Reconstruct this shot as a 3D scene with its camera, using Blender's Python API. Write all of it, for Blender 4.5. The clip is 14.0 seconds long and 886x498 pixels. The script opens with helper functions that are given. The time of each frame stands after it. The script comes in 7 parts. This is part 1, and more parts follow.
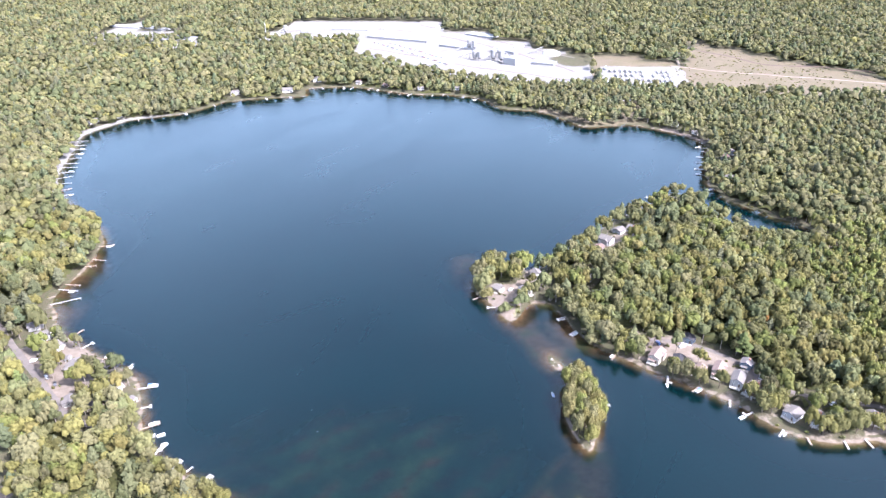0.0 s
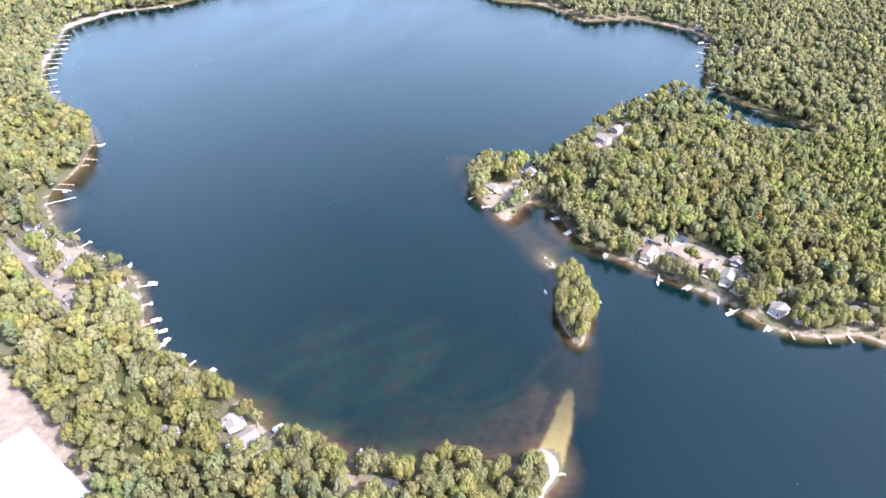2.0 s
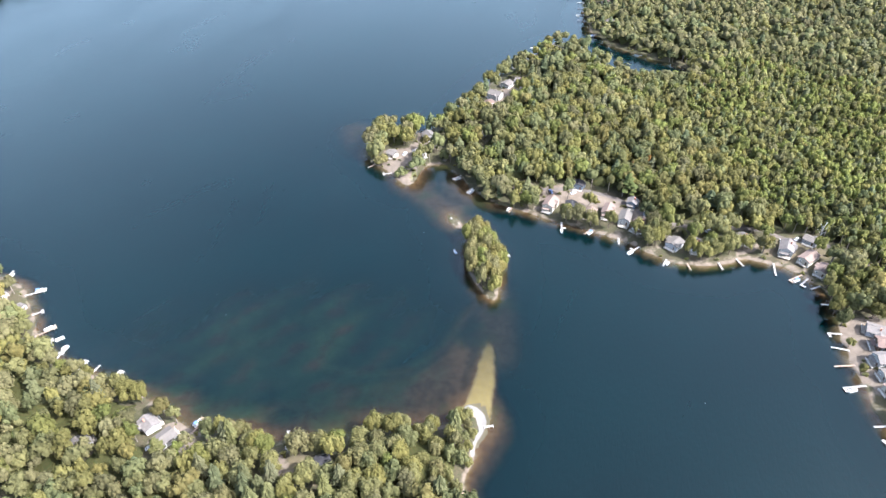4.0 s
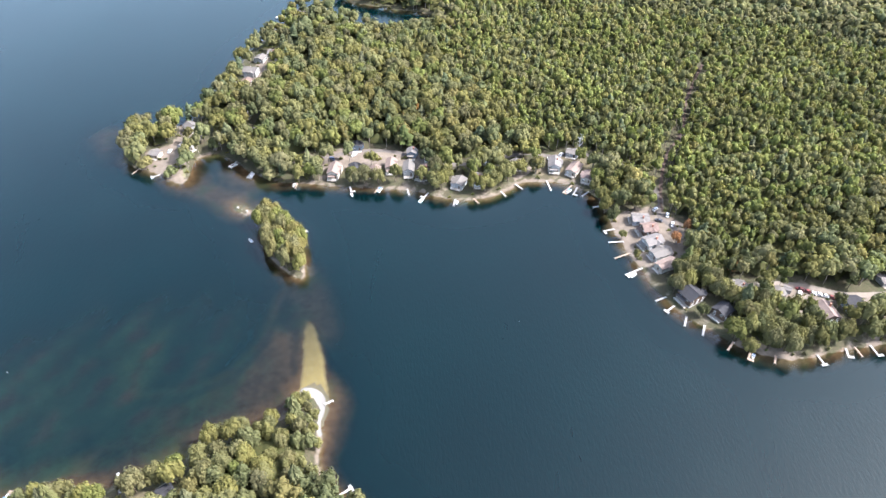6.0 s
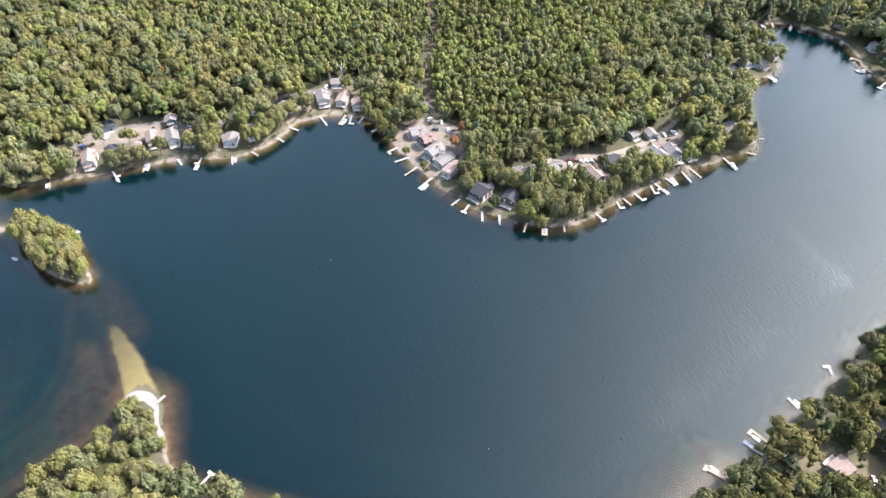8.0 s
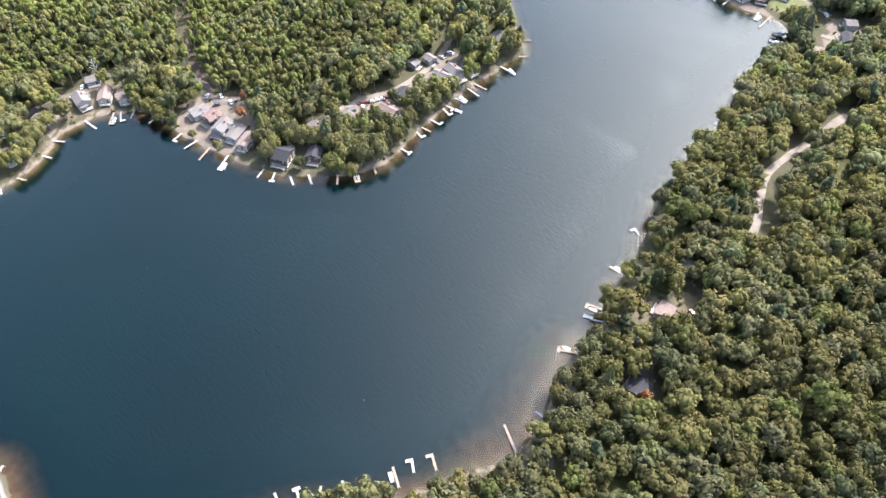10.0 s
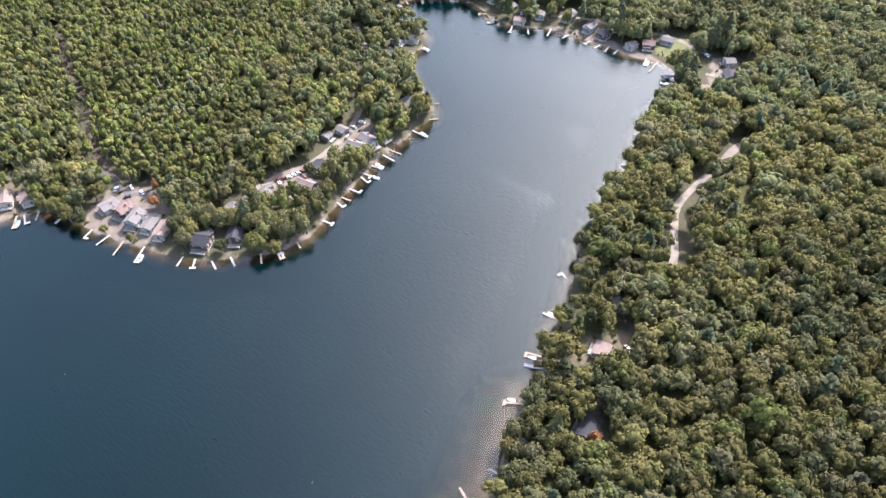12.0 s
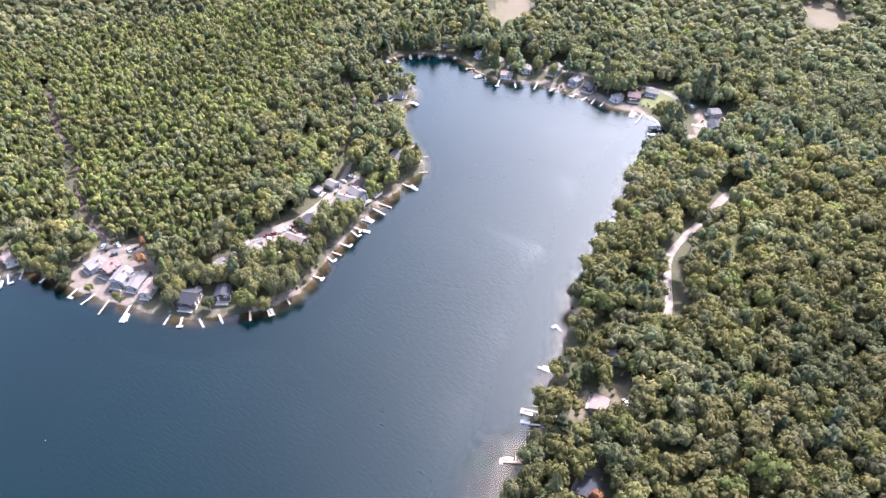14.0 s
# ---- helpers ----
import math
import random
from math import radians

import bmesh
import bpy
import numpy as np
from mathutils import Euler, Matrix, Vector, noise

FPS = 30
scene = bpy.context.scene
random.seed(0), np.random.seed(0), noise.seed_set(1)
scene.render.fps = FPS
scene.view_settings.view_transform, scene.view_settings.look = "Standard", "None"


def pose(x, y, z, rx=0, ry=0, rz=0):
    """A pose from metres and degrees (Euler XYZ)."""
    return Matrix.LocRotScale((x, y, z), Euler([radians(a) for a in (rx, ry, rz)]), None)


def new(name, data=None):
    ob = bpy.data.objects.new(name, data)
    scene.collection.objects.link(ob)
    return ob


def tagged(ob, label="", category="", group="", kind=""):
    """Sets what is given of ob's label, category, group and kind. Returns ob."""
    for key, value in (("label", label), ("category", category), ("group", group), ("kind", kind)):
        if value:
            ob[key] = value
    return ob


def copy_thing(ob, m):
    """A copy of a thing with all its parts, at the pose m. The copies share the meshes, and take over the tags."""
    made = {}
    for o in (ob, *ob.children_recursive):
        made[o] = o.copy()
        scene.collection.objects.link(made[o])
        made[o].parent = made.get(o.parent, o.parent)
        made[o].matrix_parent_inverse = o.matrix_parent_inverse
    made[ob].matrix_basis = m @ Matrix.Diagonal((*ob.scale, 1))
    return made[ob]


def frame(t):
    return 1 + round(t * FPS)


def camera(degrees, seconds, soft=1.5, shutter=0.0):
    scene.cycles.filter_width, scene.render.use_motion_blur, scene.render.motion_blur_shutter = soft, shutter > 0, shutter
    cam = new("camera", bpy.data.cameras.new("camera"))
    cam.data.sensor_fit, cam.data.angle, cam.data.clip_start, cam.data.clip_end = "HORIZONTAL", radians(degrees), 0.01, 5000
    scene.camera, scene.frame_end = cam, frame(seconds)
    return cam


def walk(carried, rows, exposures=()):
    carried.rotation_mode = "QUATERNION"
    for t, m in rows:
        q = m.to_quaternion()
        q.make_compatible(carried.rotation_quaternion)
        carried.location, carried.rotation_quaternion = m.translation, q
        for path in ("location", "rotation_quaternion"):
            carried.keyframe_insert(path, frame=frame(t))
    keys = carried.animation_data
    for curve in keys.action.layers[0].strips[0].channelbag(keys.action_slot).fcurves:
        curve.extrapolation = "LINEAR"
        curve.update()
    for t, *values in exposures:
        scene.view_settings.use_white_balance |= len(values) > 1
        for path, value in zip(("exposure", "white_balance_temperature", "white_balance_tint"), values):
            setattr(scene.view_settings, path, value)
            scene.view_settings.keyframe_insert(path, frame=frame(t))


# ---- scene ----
# ---- camera: a drone hovering about 260 m over the lake, tilting down and panning to the right ----
cam = camera(65.15, 14.0, soft=1.4)
PATH = [
    (0.0, pose(-0.36, 0.43, 260.31, 61.97, 0.01, 0.53)),
    (0.5, pose(-0.18, 0.23, 260.13, 61.42, -0.01, 0.52)),
    (1.0, pose(0.00, 0.00, 260.00, 58.55, -0.09, 0.54)),
    (1.5, pose(0.19, -0.17, 259.90, 55.55, -0.13, 0.55)),
    (2.0, pose(0.33, -0.27, 259.80, 53.78, -0.16, 0.27)),
    (2.2, pose(0.33, -0.25, 259.72, 53.26, -0.19, -0.15)),
    (2.7, pose(0.26, -0.08, 259.43, 52.24, -0.18, -1.70)),
    (3.2, pose(0.07, 0.23, 259.03, 51.64, -0.07, -3.94)),
    (3.7, pose(-0.13, 0.57, 258.68, 51.26, 0.06, -7.13)),
    (4.3, pose(-0.30, 0.85, 258.52, 50.81, 0.14, -12.61)),
    (4.5, pose(-0.34, 0.93, 258.48, 50.59, 0.12, -14.73)),
    (5.0, pose(-0.38, 1.04, 258.59, 50.18, 0.14, -20.21)),
    (5.5, pose(-0.36, 0.99, 258.87, 49.44, 0.13, -25.70)),
    (6.0, pose(-0.23, 0.85, 259.24, 48.21, 0.11, -31.16)),
    (6.5, pose(-0.14, 0.53, 259.72, 46.84, 0.10, -36.74)),
    (7.0, pose(-0.12, 0.08, 260.22, 45.47, 0.10, -42.39)),
    (7.5, pose(-0.16, -0.41, 260.63, 44.08, 0.04, -47.92)),
    (8.0, pose(-0.26, -0.86, 260.91, 42.73, 0.01, -53.59)),
    (8.5, pose(-0.45, -1.26, 261.08, 41.36, -0.10, -59.38)),
    (9.0, pose(-0.72, -1.64, 261.18, 40.01, -0.12, -65.30)),
    (9.2, pose(-0.81, -1.75, 261.19, 39.50, -0.23, -67.56)),
    (9.7, pose(-1.08, -2.03, 261.21, 38.73, -0.21, -72.67)),
    (10.2, pose(-1.33, -2.19, 261.15, 38.90, -0.05, -76.52)),
    (10.7, pose(-1.50, -2.25, 261.05, 39.79, 0.09, -79.34)),
    (11.3, pose(-1.52, -2.24, 260.94, 41.50, 0.06, -81.76)),
    (11.5, pose(-1.47, -2.23, 260.92, 42.15, -0.02, -82.43)),
    (12.0, pose(-1.05, -2.04, 260.82, 43.91, -0.02, -84.02)),
    (12.5, pose(-0.32, -1.76, 260.66, 45.72, 0.00, -85.02)),
    (13.0, pose(0.66, -1.38, 260.42, 47.26, 0.02, -85.28)),
    (13.5, pose(1.79, -0.94, 260.12, 47.94, -0.01, -85.26)),
    (14.0, pose(3.00, -0.48, 259.75, 47.98, 0.01, -85.25)),
]

EXPOSURES = [(0.0, 2.12, 5520, 22), (2.0, 2.2, 5680, 20), (4.5, 1.9, 5800, 12), (7.0, 1.95, 5830, 13), (9.0, 1.94, 5850, 13), (12.5, 1.82, 5750, 20), (14.0, 2.2, 5550, 24)]
walk(cam, PATH, EXPOSURES)

# ---- daylight: early-autumn sun, high, from ahead-right of the last view ----
SUN_AZ = radians(122.0)      # compass angle from +y towards +x
SUN_EL = radians(47.0)
sun_way = Vector((math.sin(SUN_AZ) * math.cos(SUN_EL), math.cos(SUN_AZ) * math.cos(SUN_EL), math.sin(SUN_EL)))
sun_data = bpy.data.lights.new("sun", "SUN")
sun_data.energy, sun_data.angle, sun_data.color = 4.8, radians(0.55), (1.0, 0.957, 0.885)
sun = new("sun", sun_data)
sun.rotation_euler = sun_way.to_track_quat("Z", "Y").to_euler()
sun.location = (0, 0, 400)

world = bpy.data.worlds.new("sky")
scene.world = world
world.use_nodes = True
wt = world.node_tree
wt.nodes.clear()
w_out = wt.nodes.new("ShaderNodeOutputWorld")
w_bg = wt.nodes.new("ShaderNodeBackground")
w_sky = wt.nodes.new("ShaderNodeTexSky")
w_sky.sky_type, w_sky.sun_disc = "NISHITA", False
w_sky.sun_elevation, w_sky.sun_rotation = SUN_EL, SUN_AZ
w_sky.air_density, w_sky.dust_density, w_sky.ozone_density = 1.3, 5.5, 1.0
w_bg.inputs["Strength"].default_value = 0.15
# thin scattered cloud over the whole sky
w_co = wt.nodes.new("ShaderNodeTexCoord")
w_sep = wt.nodes.new("ShaderNodeSeparateXYZ")
w_max = wt.nodes.new("ShaderNodeMath"); w_max.operation = "MAXIMUM"; w_max.inputs[1].default_value = 0.08
w_div = wt.nodes.new("ShaderNodeVectorMath"); w_div.operation = "DIVIDE"
w_com = wt.nodes.new("ShaderNodeCombineXYZ")
w_noi = wt.nodes.new("ShaderNodeTexNoise")
w_noi.inputs["Scale"].default_value, w_noi.inputs["Detail"].default_value, w_noi.inputs["Roughness"].default_value = 1.3, 5.0, 0.55
w_rmp = wt.nodes.new("ShaderNodeMapRange")
w_rmp.inputs["From Min"].default_value, w_rmp.inputs["From Max"].default_value, w_rmp.inputs["To Max"].default_value = 0.55, 0.80, 0.38
w_mix = wt.nodes.new("ShaderNodeMix"); w_mix.data_type = "RGBA"
w_mix.inputs["B"].default_value = (10.2, 12.6, 14.4, 1)
wt.links.new(w_co.outputs["Generated"], w_sep.inputs[0])
wt.links.new(w_sep.outputs["Z"], w_max.inputs[0])
for k in "XYZ":
    wt.links.new(w_max.outputs[0], w_com.inputs[k])
wt.links.new(w_co.outputs["Generated"], w_div.inputs[0])
wt.links.new(w_com.outputs[0], w_div.inputs[1])
w_off = wt.nodes.new("ShaderNodeVectorMath"); w_off.operation = "ADD"; w_off.inputs[1].default_value = (3.1, 1.7, 0.0)
wt.links.new(w_div.outputs[0], w_off.inputs[0])
wt.links.new(w_off.outputs[0], w_noi.inputs["Vector"])
wt.links.new(w_noi.outputs["Fac"], w_rmp.inputs["Value"])
w_low = wt.nodes.new("ShaderNodeMapRange")              # the haze thickens towards the horizon
w_low.inputs["From Min"].default_value, w_low.inputs["From Max"].default_value, w_low.inputs["To Min"].default_value, w_low.inputs["To Max"].default_value = 0.10, 0.60, 0.36, 0.0
w_add = wt.nodes.new("ShaderNodeMath"); w_add.operation, w_add.use_clamp = "ADD", True
wt.links.new(w_sep.outputs["Z"], w_low.inputs["Value"])
wt.links.new(w_rmp.outputs[0], w_add.inputs[0])
wt.links.new(w_low.outputs[0], w_add.inputs[1])
wt.links.new(w_add.outputs[0], w_mix.inputs["Factor"])
wt.links.new(w_sky.outputs[0], w_mix.inputs["A"])
# forward glow of the thin cloud round the sun
w_dot = wt.nodes.new("ShaderNodeVectorMath"); w_dot.operation = "DOT_PRODUCT"; w_dot.inputs[1].default_value = sun_way
w_pos = wt.nodes.new("ShaderNodeMath"); w_pos.operation = "MAXIMUM"; w_pos.inputs[1].default_value = 0.0
w_pow = wt.nodes.new("ShaderNodeMath"); w_pow.operation = "POWER"; w_pow.inputs[1].default_value = 9.0
w_veil = wt.nodes.new("ShaderNodeMix"); w_veil.data_type, w_veil.blend_type = "RGBA", "ADD"
w_veil.inputs["B"].default_value = (7.4, 8.0, 8.4, 1)
wt.links.new(w_co.outputs["Generated"], w_dot.inputs[0])
wt.links.new(w_dot.outputs["Value"], w_pos.inputs[0])
wt.links.new(w_pos.outputs[0], w_pow.inputs[0])
wt.links.new(w_pow.outputs[0], w_veil.inputs["Factor"])
wt.links.new(w_mix.outputs["Result"], w_veil.inputs["A"])
wt.links.new(w_veil.outputs["Result"], w_bg.inputs["Color"])
wt.links.new(w_bg.outputs[0], w_out.inputs[0])

# ---- materials ----
def mat(name, rough=0.8):
    m = bpy.data.materials.new(name)
    m.use_nodes = True
    nt = m.node_tree
    b = nt.nodes["Principled BSDF"]
    b.inputs["Roughness"].default_value = rough
    return m, nt, b


def node(nt, kind, **values):
    n = nt.nodes.new(kind)
    for k, val in values.items():
        n.inputs[k.replace("_", " ")].default_value = val
    return n


def noise_node(nt, scale, detail=4.0, rough=0.55, coord="Object"):
    co = nt.nodes.new("ShaderNodeTexCoord")
    n = node(nt, "ShaderNodeTexNoise", Scale=scale, Detail=detail, Roughness=rough)
    nt.links.new(co.outputs[coord], n.inputs["Vector"])
    return n


def blend(nt, fac, a, b, mode="MIX"):
    n = nt.nodes.new("ShaderNodeMix")
    n.data_type, n.blend_type = "RGBA", mode
    for key, val in (("Factor", fac), ("A", a), ("B", b)):
        if isinstance(val, (float, int)):
            n.inputs[key].default_value = val
        elif isinstance(val, tuple):
            n.inputs[key].default_value = (*val, 1.0)
        else:
            nt.links.new(val, n.inputs[key])
    return n.outputs["Result"]


def ramp(nt, value, lo, hi, a=0.0, b=1.0):
    n = node(nt, "ShaderNodeMapRange", From_Min=lo, From_Max=hi, To_Min=a, To_Max=b)
    nt.links.new(value, n.inputs["Value"])
    return n.outputs[0]


def bump(nt, bsdf, height, strength, distance):
    n = node(nt, "ShaderNodeBump", Strength=strength, Distance=distance)
    nt.links.new(height, n.inputs["Height"])
    nt.links.new(n.outputs[0], bsdf.inputs["Normal"])
    return n


def attr(nt, name):
    n = nt.nodes.new("ShaderNodeAttribute")
    n.attribute_name = name
    return n


def plain(name, col, rough=0.7, var=0.25, scale=1.2, fine=9.0, metal=0.0, coord="Object"):
    """A weathered surface: base colour with broad stains, fine grain and a change from thing to thing."""
    m, nt, b = mat(name, rough)
    b.inputs["Metallic"].default_value = metal
    b.inputs["Specular IOR Level"].default_value = 0.12 if rough > 0.7 else 0.4
    n1, n2 = noise_node(nt, scale, 4, 0.6, coord), noise_node(nt, fine, 3, 0.6, coord)
    info = nt.nodes.new("ShaderNodeObjectInfo")
    dark = tuple(c * (1 - var) for c in col)
    lite = tuple(min(1, c * (1 + var * 0.6)) for c in col)
    c = blend(nt, ramp(nt, n1.outputs["Fac"], 0.3, 0.7), dark, lite)
    c = blend(nt, ramp(nt, n2.outputs["Fac"], 0.35, 0.7, 0, 0.35), c, dark)
    c = blend(nt, ramp(nt, info.outputs["Random"], 0, 1, 0, 0.3), c, dark)
    nt.links.new(c, b.inputs["Base Color"])
    bump(nt, b, n2.outputs["Fac"], 0.3, 0.02)
    return m


def leaf_material(name, dark, lite, glow, warm_hue=(1.0, 0.87, 0.70, 1)):
    """Foliage: colour by tree (the 'tint' of each tree), by leaf clump and by fine noise; thin leaves let some light through."""
    m, nt, b = mat(name, 0.82)
    b.inputs["Specular IOR Level"].default_value = 0.06
    tint = attr(nt, "tint").outputs["Fac"]
    isl = nt.nodes.new("ShaderNodeNewGeometry").outputs["Random Per Island"]
    info = nt.nodes.new("ShaderNodeObjectInfo").outputs["Random"]
    mixv = nt.nodes.new("ShaderNodeMath"); mixv.operation = "ADD"
    nt.links.new(tint, mixv.inputs[0])
    sc = nt.nodes.new("ShaderNodeMath"); sc.operation = "MULTIPLY"; sc.inputs[1].default_value = 0.15
    own = nt.nodes.new("ShaderNodeMath"); own.operation = "MULTIPLY"        # trees that stand singly differ from copy to copy
    nt.links.new(info, own.inputs[0])
    nt.links.new(attr(nt, "single").outputs["Fac"], own.inputs[1])
    nt.links.new(own.outputs[0], sc.inputs[0])
    nt.links.new(sc.outputs[0], mixv.inputs[1])
    fr = nt.nodes.new("ShaderNodeMath"); fr.operation = "FRACT"
    nt.links.new(mixv.outputs[0], fr.inputs[0])
    c = blend(nt, fr.outputs[0], dark, lite)
    hue = nt.nodes.new("ShaderNodeMath"); hue.operation = "MULTIPLY"; hue.inputs[1].default_value = 13.0
    nt.links.new(mixv.outputs[0], hue.inputs[0])
    kind = nt.nodes.new("ShaderNodeMath"); kind.operation = "FRACT"
    nt.links.new(hue.outputs[0], kind.inputs[0])
    hues = nt.nodes.new("ShaderNodeValToRGB")                # blue-green, plain, yellow-olive, greyish and fresh green trees
    stops = hues.color_ramp.elements
    stops[0].position, stops[0].color = 0.0, (0.72, 0.84, 0.90, 1)
    stops[1].position, stops[1].color = 1.0, (0.86, 1.00, 0.66, 1)
    for at, col in ((0.22, (0.96, 0.95, 0.96, 1)), (0.45, (1.02, 0.96, 0.72, 1)), (0.66, (0.92, 0.88, 1.06, 1)), (0.84, warm_hue)):
        stops.new(at).color = col
    nt.links.new(kind.outputs[0], hues.inputs["Fac"])
    c = blend(nt, 1.0, c, hues.outputs["Color"], "MULTIPLY")
    c = blend(nt, ramp(nt, isl, 0.5, 1, 0, 0.10), c, tuple(x * 1.15 for x in lite))
    c = blend(nt, ramp(nt, isl, 0, 0.4, 0.12, 0), c, tuple(x * 0.55 for x in dark))
    n = noise_node(nt, 0.62, 4, 0.7)
    lump = noise_node(nt, 2.1, 3, 0.65)
    bump(nt, b, lump.outputs["Fac"], 0.3, 0.3)
    c = blend(nt, ramp(nt, n.outputs["Fac"], 0.42, 0.62, 0.0, 0.26), c, tuple(x * 0.45 for x in dark))
    nt.links.new(c, b.inputs["Base Color"])
    tr = nt.nodes.new("ShaderNodeBsdfTranslucent")
    nt.links.new(blend(nt, 1.0, c, glow, "MULTIPLY"), tr.inputs["Color"])
    mx = nt.nodes.new("ShaderNodeMixShader"); mx.inputs[0].default_value = 0.20
    nt.links.new(b.outputs[0], mx.inputs[1])
    nt.links.new(tr.outputs[0], mx.inputs[2])
    nt.links.new(mx.outputs[0], nt.nodes["Material Output"].inputs["Surface"])
    return m


M_OAK = leaf_material("oak_leaves", (0.050, 0.049, 0.022), (0.143, 0.138, 0.058), (1.5, 1.6, 0.7))
M_PINE = leaf_material("pine_needles", (0.046, 0.050, 0.025), (0.110, 0.114, 0.056), (1.2, 1.4, 0.9))
# leaf colour for the sheet between crowns, with the gaps' shade put in
M_GAP_FILL = leaf_material("undergrowth", (0.028, 0.031, 0.013), (0.078, 0.079, 0.031), (1.2, 1.3, 0.7))
M_BARK = plain("bark", (0.11, 0.085, 0.065), 0.9, 0.4, 2.0, 12.0)
M_PALEBARK = plain("pale_grey_bark", (0.17, 0.145, 0.125), 0.9, 0.35, 2.0, 12.0)
M_WHITE = plain("white_siding", (0.24, 0.232, 0.222), 0.6, 0.15)
M_CREAM = plain("cream_siding", (0.28, 0.245, 0.20), 0.65, 0.18)
M_GREYWALL = plain("grey_siding", (0.24, 0.24, 0.25), 0.65, 0.2)
M_BLUEWALL = plain("blue_siding", (0.11, 0.14, 0.18), 0.65, 0.2)
M_BROWNWALL = plain("brown_siding", (0.085, 0.058, 0.042), 0.75, 0.3)
M_ROOFGREY = plain("grey_shingles", (0.122, 0.110, 0.104), 0.9, 0.25, 0.6, 5.0)
M_ROOFLIGHT = plain("pale_shingles", (0.108, 0.097, 0.089), 0.9, 0.2, 0.6, 5.0)
M_ROOFBROWN = plain("brown_shingles", (0.150, 0.112, 0.098), 0.9, 0.3, 0.6, 5.0)
M_ROOFRED = plain("red_brown_shingles", (0.125, 0.088, 0.076), 0.9, 0.3, 0.6, 5.0)
M_ROOFDARK = plain("charcoal_shingles", (0.032, 0.031, 0.034), 0.85, 0.3, 0.6, 5.0)
M_ROOFTAN = plain("tan_shingles", (0.150, 0.112, 0.095), 0.9, 0.25, 0.6, 5.0)
M_TRIM = plain("white_trim", (0.62, 0.61, 0.59), 0.5, 0.1)
M_DECK = plain("weathered_deck", (0.27, 0.235, 0.20), 0.85, 0.3, 1.5, 8.0)
M_DOCK = plain("pale_dock_boards", (0.26, 0.245, 0.23), 0.75, 0.25, 1.0, 7.0)
M_DOCKBROWN = plain("brown_dock_boards", (0.22, 0.165, 0.125), 0.8, 0.3, 1.0, 7.0)
M_POST = plain("galvanised_post", (0.42, 0.42, 0.42), 0.5, 0.2, 3.0, 12.0, 0.6)
M_BRICK = plain("brick", (0.32, 0.15, 0.11), 0.9, 0.3, 3.0, 12.0)
M_HULL = plain("white_gelcoat", (0.36, 0.36, 0.355), 0.3, 0.08)
M_CANVAS = plain("blue_canvas", (0.10, 0.16, 0.28), 0.85, 0.25)
M_CANVASTAN = plain("tan_canvas", (0.50, 0.44, 0.34), 0.85, 0.2)
M_SEAT = plain("vinyl_seat", (0.55, 0.52, 0.47), 0.5, 0.15)
M_ALU = plain("aluminium", (0.65, 0.66, 0.67), 0.35, 0.1, 2.0, 8.0, 0.8)
M_RUBBER = plain("tyre_rubber", (0.03, 0.03, 0.03), 0.85, 0.2)
M_CONCRETE = plain("concrete", (0.48, 0.46, 0.43), 0.9, 0.25, 0.3, 4.0)
M_ROCK = plain("granite", (0.20, 0.185, 0.165), 0.9, 0.35, 0.8, 5.0)
M_METALROOF = plain("white_membrane_roof", (0.19, 0.19, 0.19), 0.6, 0.08, 0.05, 1.0)

M_GLASS, nt, b = mat("window_glass", 0.06)
b.inputs["Base Color"].default_value = (0.02, 0.025, 0.03, 1)
b.inputs["Specular IOR Level"].default_value = 0.8


def car_paint(name, col):
    m, nt, b = mat(name, 0.3)
    n = noise_node(nt, 2.0)
    nt.links.new(blend(nt, ramp(nt, n.outputs["Fac"], 0.3, 0.7, 0, 0.3), col, tuple(c * 0.7 for c in col)), b.inputs["Base Color"])
    b.inputs["Coat Weight"].default_value = 0.6
    return m


CAR_PAINTS = [car_paint("car_paint_red", (0.10, 0.020, 0.018)), car_paint("car_paint_white", (0.75, 0.75, 0.74)),
              car_paint("car_paint_silver", (0.45, 0.46, 0.47)), car_paint("car_paint_black", (0.025, 0.025, 0.03)),
              car_paint("car_paint_blue", (0.06, 0.10, 0.22))]

# ground: forest floor, grass, bare sand and gravel, by where they lie; lake bed below the water line
M_GROUND, nt, b = mat("ground", 0.95)
b.inputs["Specular IOR Level"].default_value = 0.1
g1, g2, g3 = noise_node(nt, 0.035, 5, 0.6), noise_node(nt, 0.25, 5, 0.65), noise_node(nt, 1.6, 4, 0.7)
floor_c = blend(nt, ramp(nt, g2.outputs["Fac"], 0.35, 0.65), (0.044, 0.037, 0.024), (0.025, 0.033, 0.013))
floor_c = blend(nt, ramp(nt, g3.outputs["Fac"], 0.4, 0.7, 0, 0.6), floor_c, (0.085, 0.066, 0.044))
grass_c = blend(nt, ramp(nt, g1.outputs["Fac"], 0.35, 0.65), (0.066, 0.058, 0.030), (0.084, 0.068, 0.046))
grass_c = blend(nt, ramp(nt, g2.outputs["Fac"], 0.35, 0.7, 0, 0.6), grass_c, (0.088, 0.068, 0.050))
sand_c = blend(nt, ramp(nt, g2.outputs["Fac"], 0.3, 0.7), (0.078, 0.062, 0.049), (0.138, 0.113, 0.091))
sand_c = blend(nt, ramp(nt, g3.outputs["Fac"], 0.4, 0.75, 0, 0.45), sand_c, (0.105, 0.086, 0.064))
yard_c = blend(nt, ramp(nt, g1.outputs["Fac"], 0.3, 0.7), (0.150, 0.141, 0.130), (0.100, 0.094, 0.087))
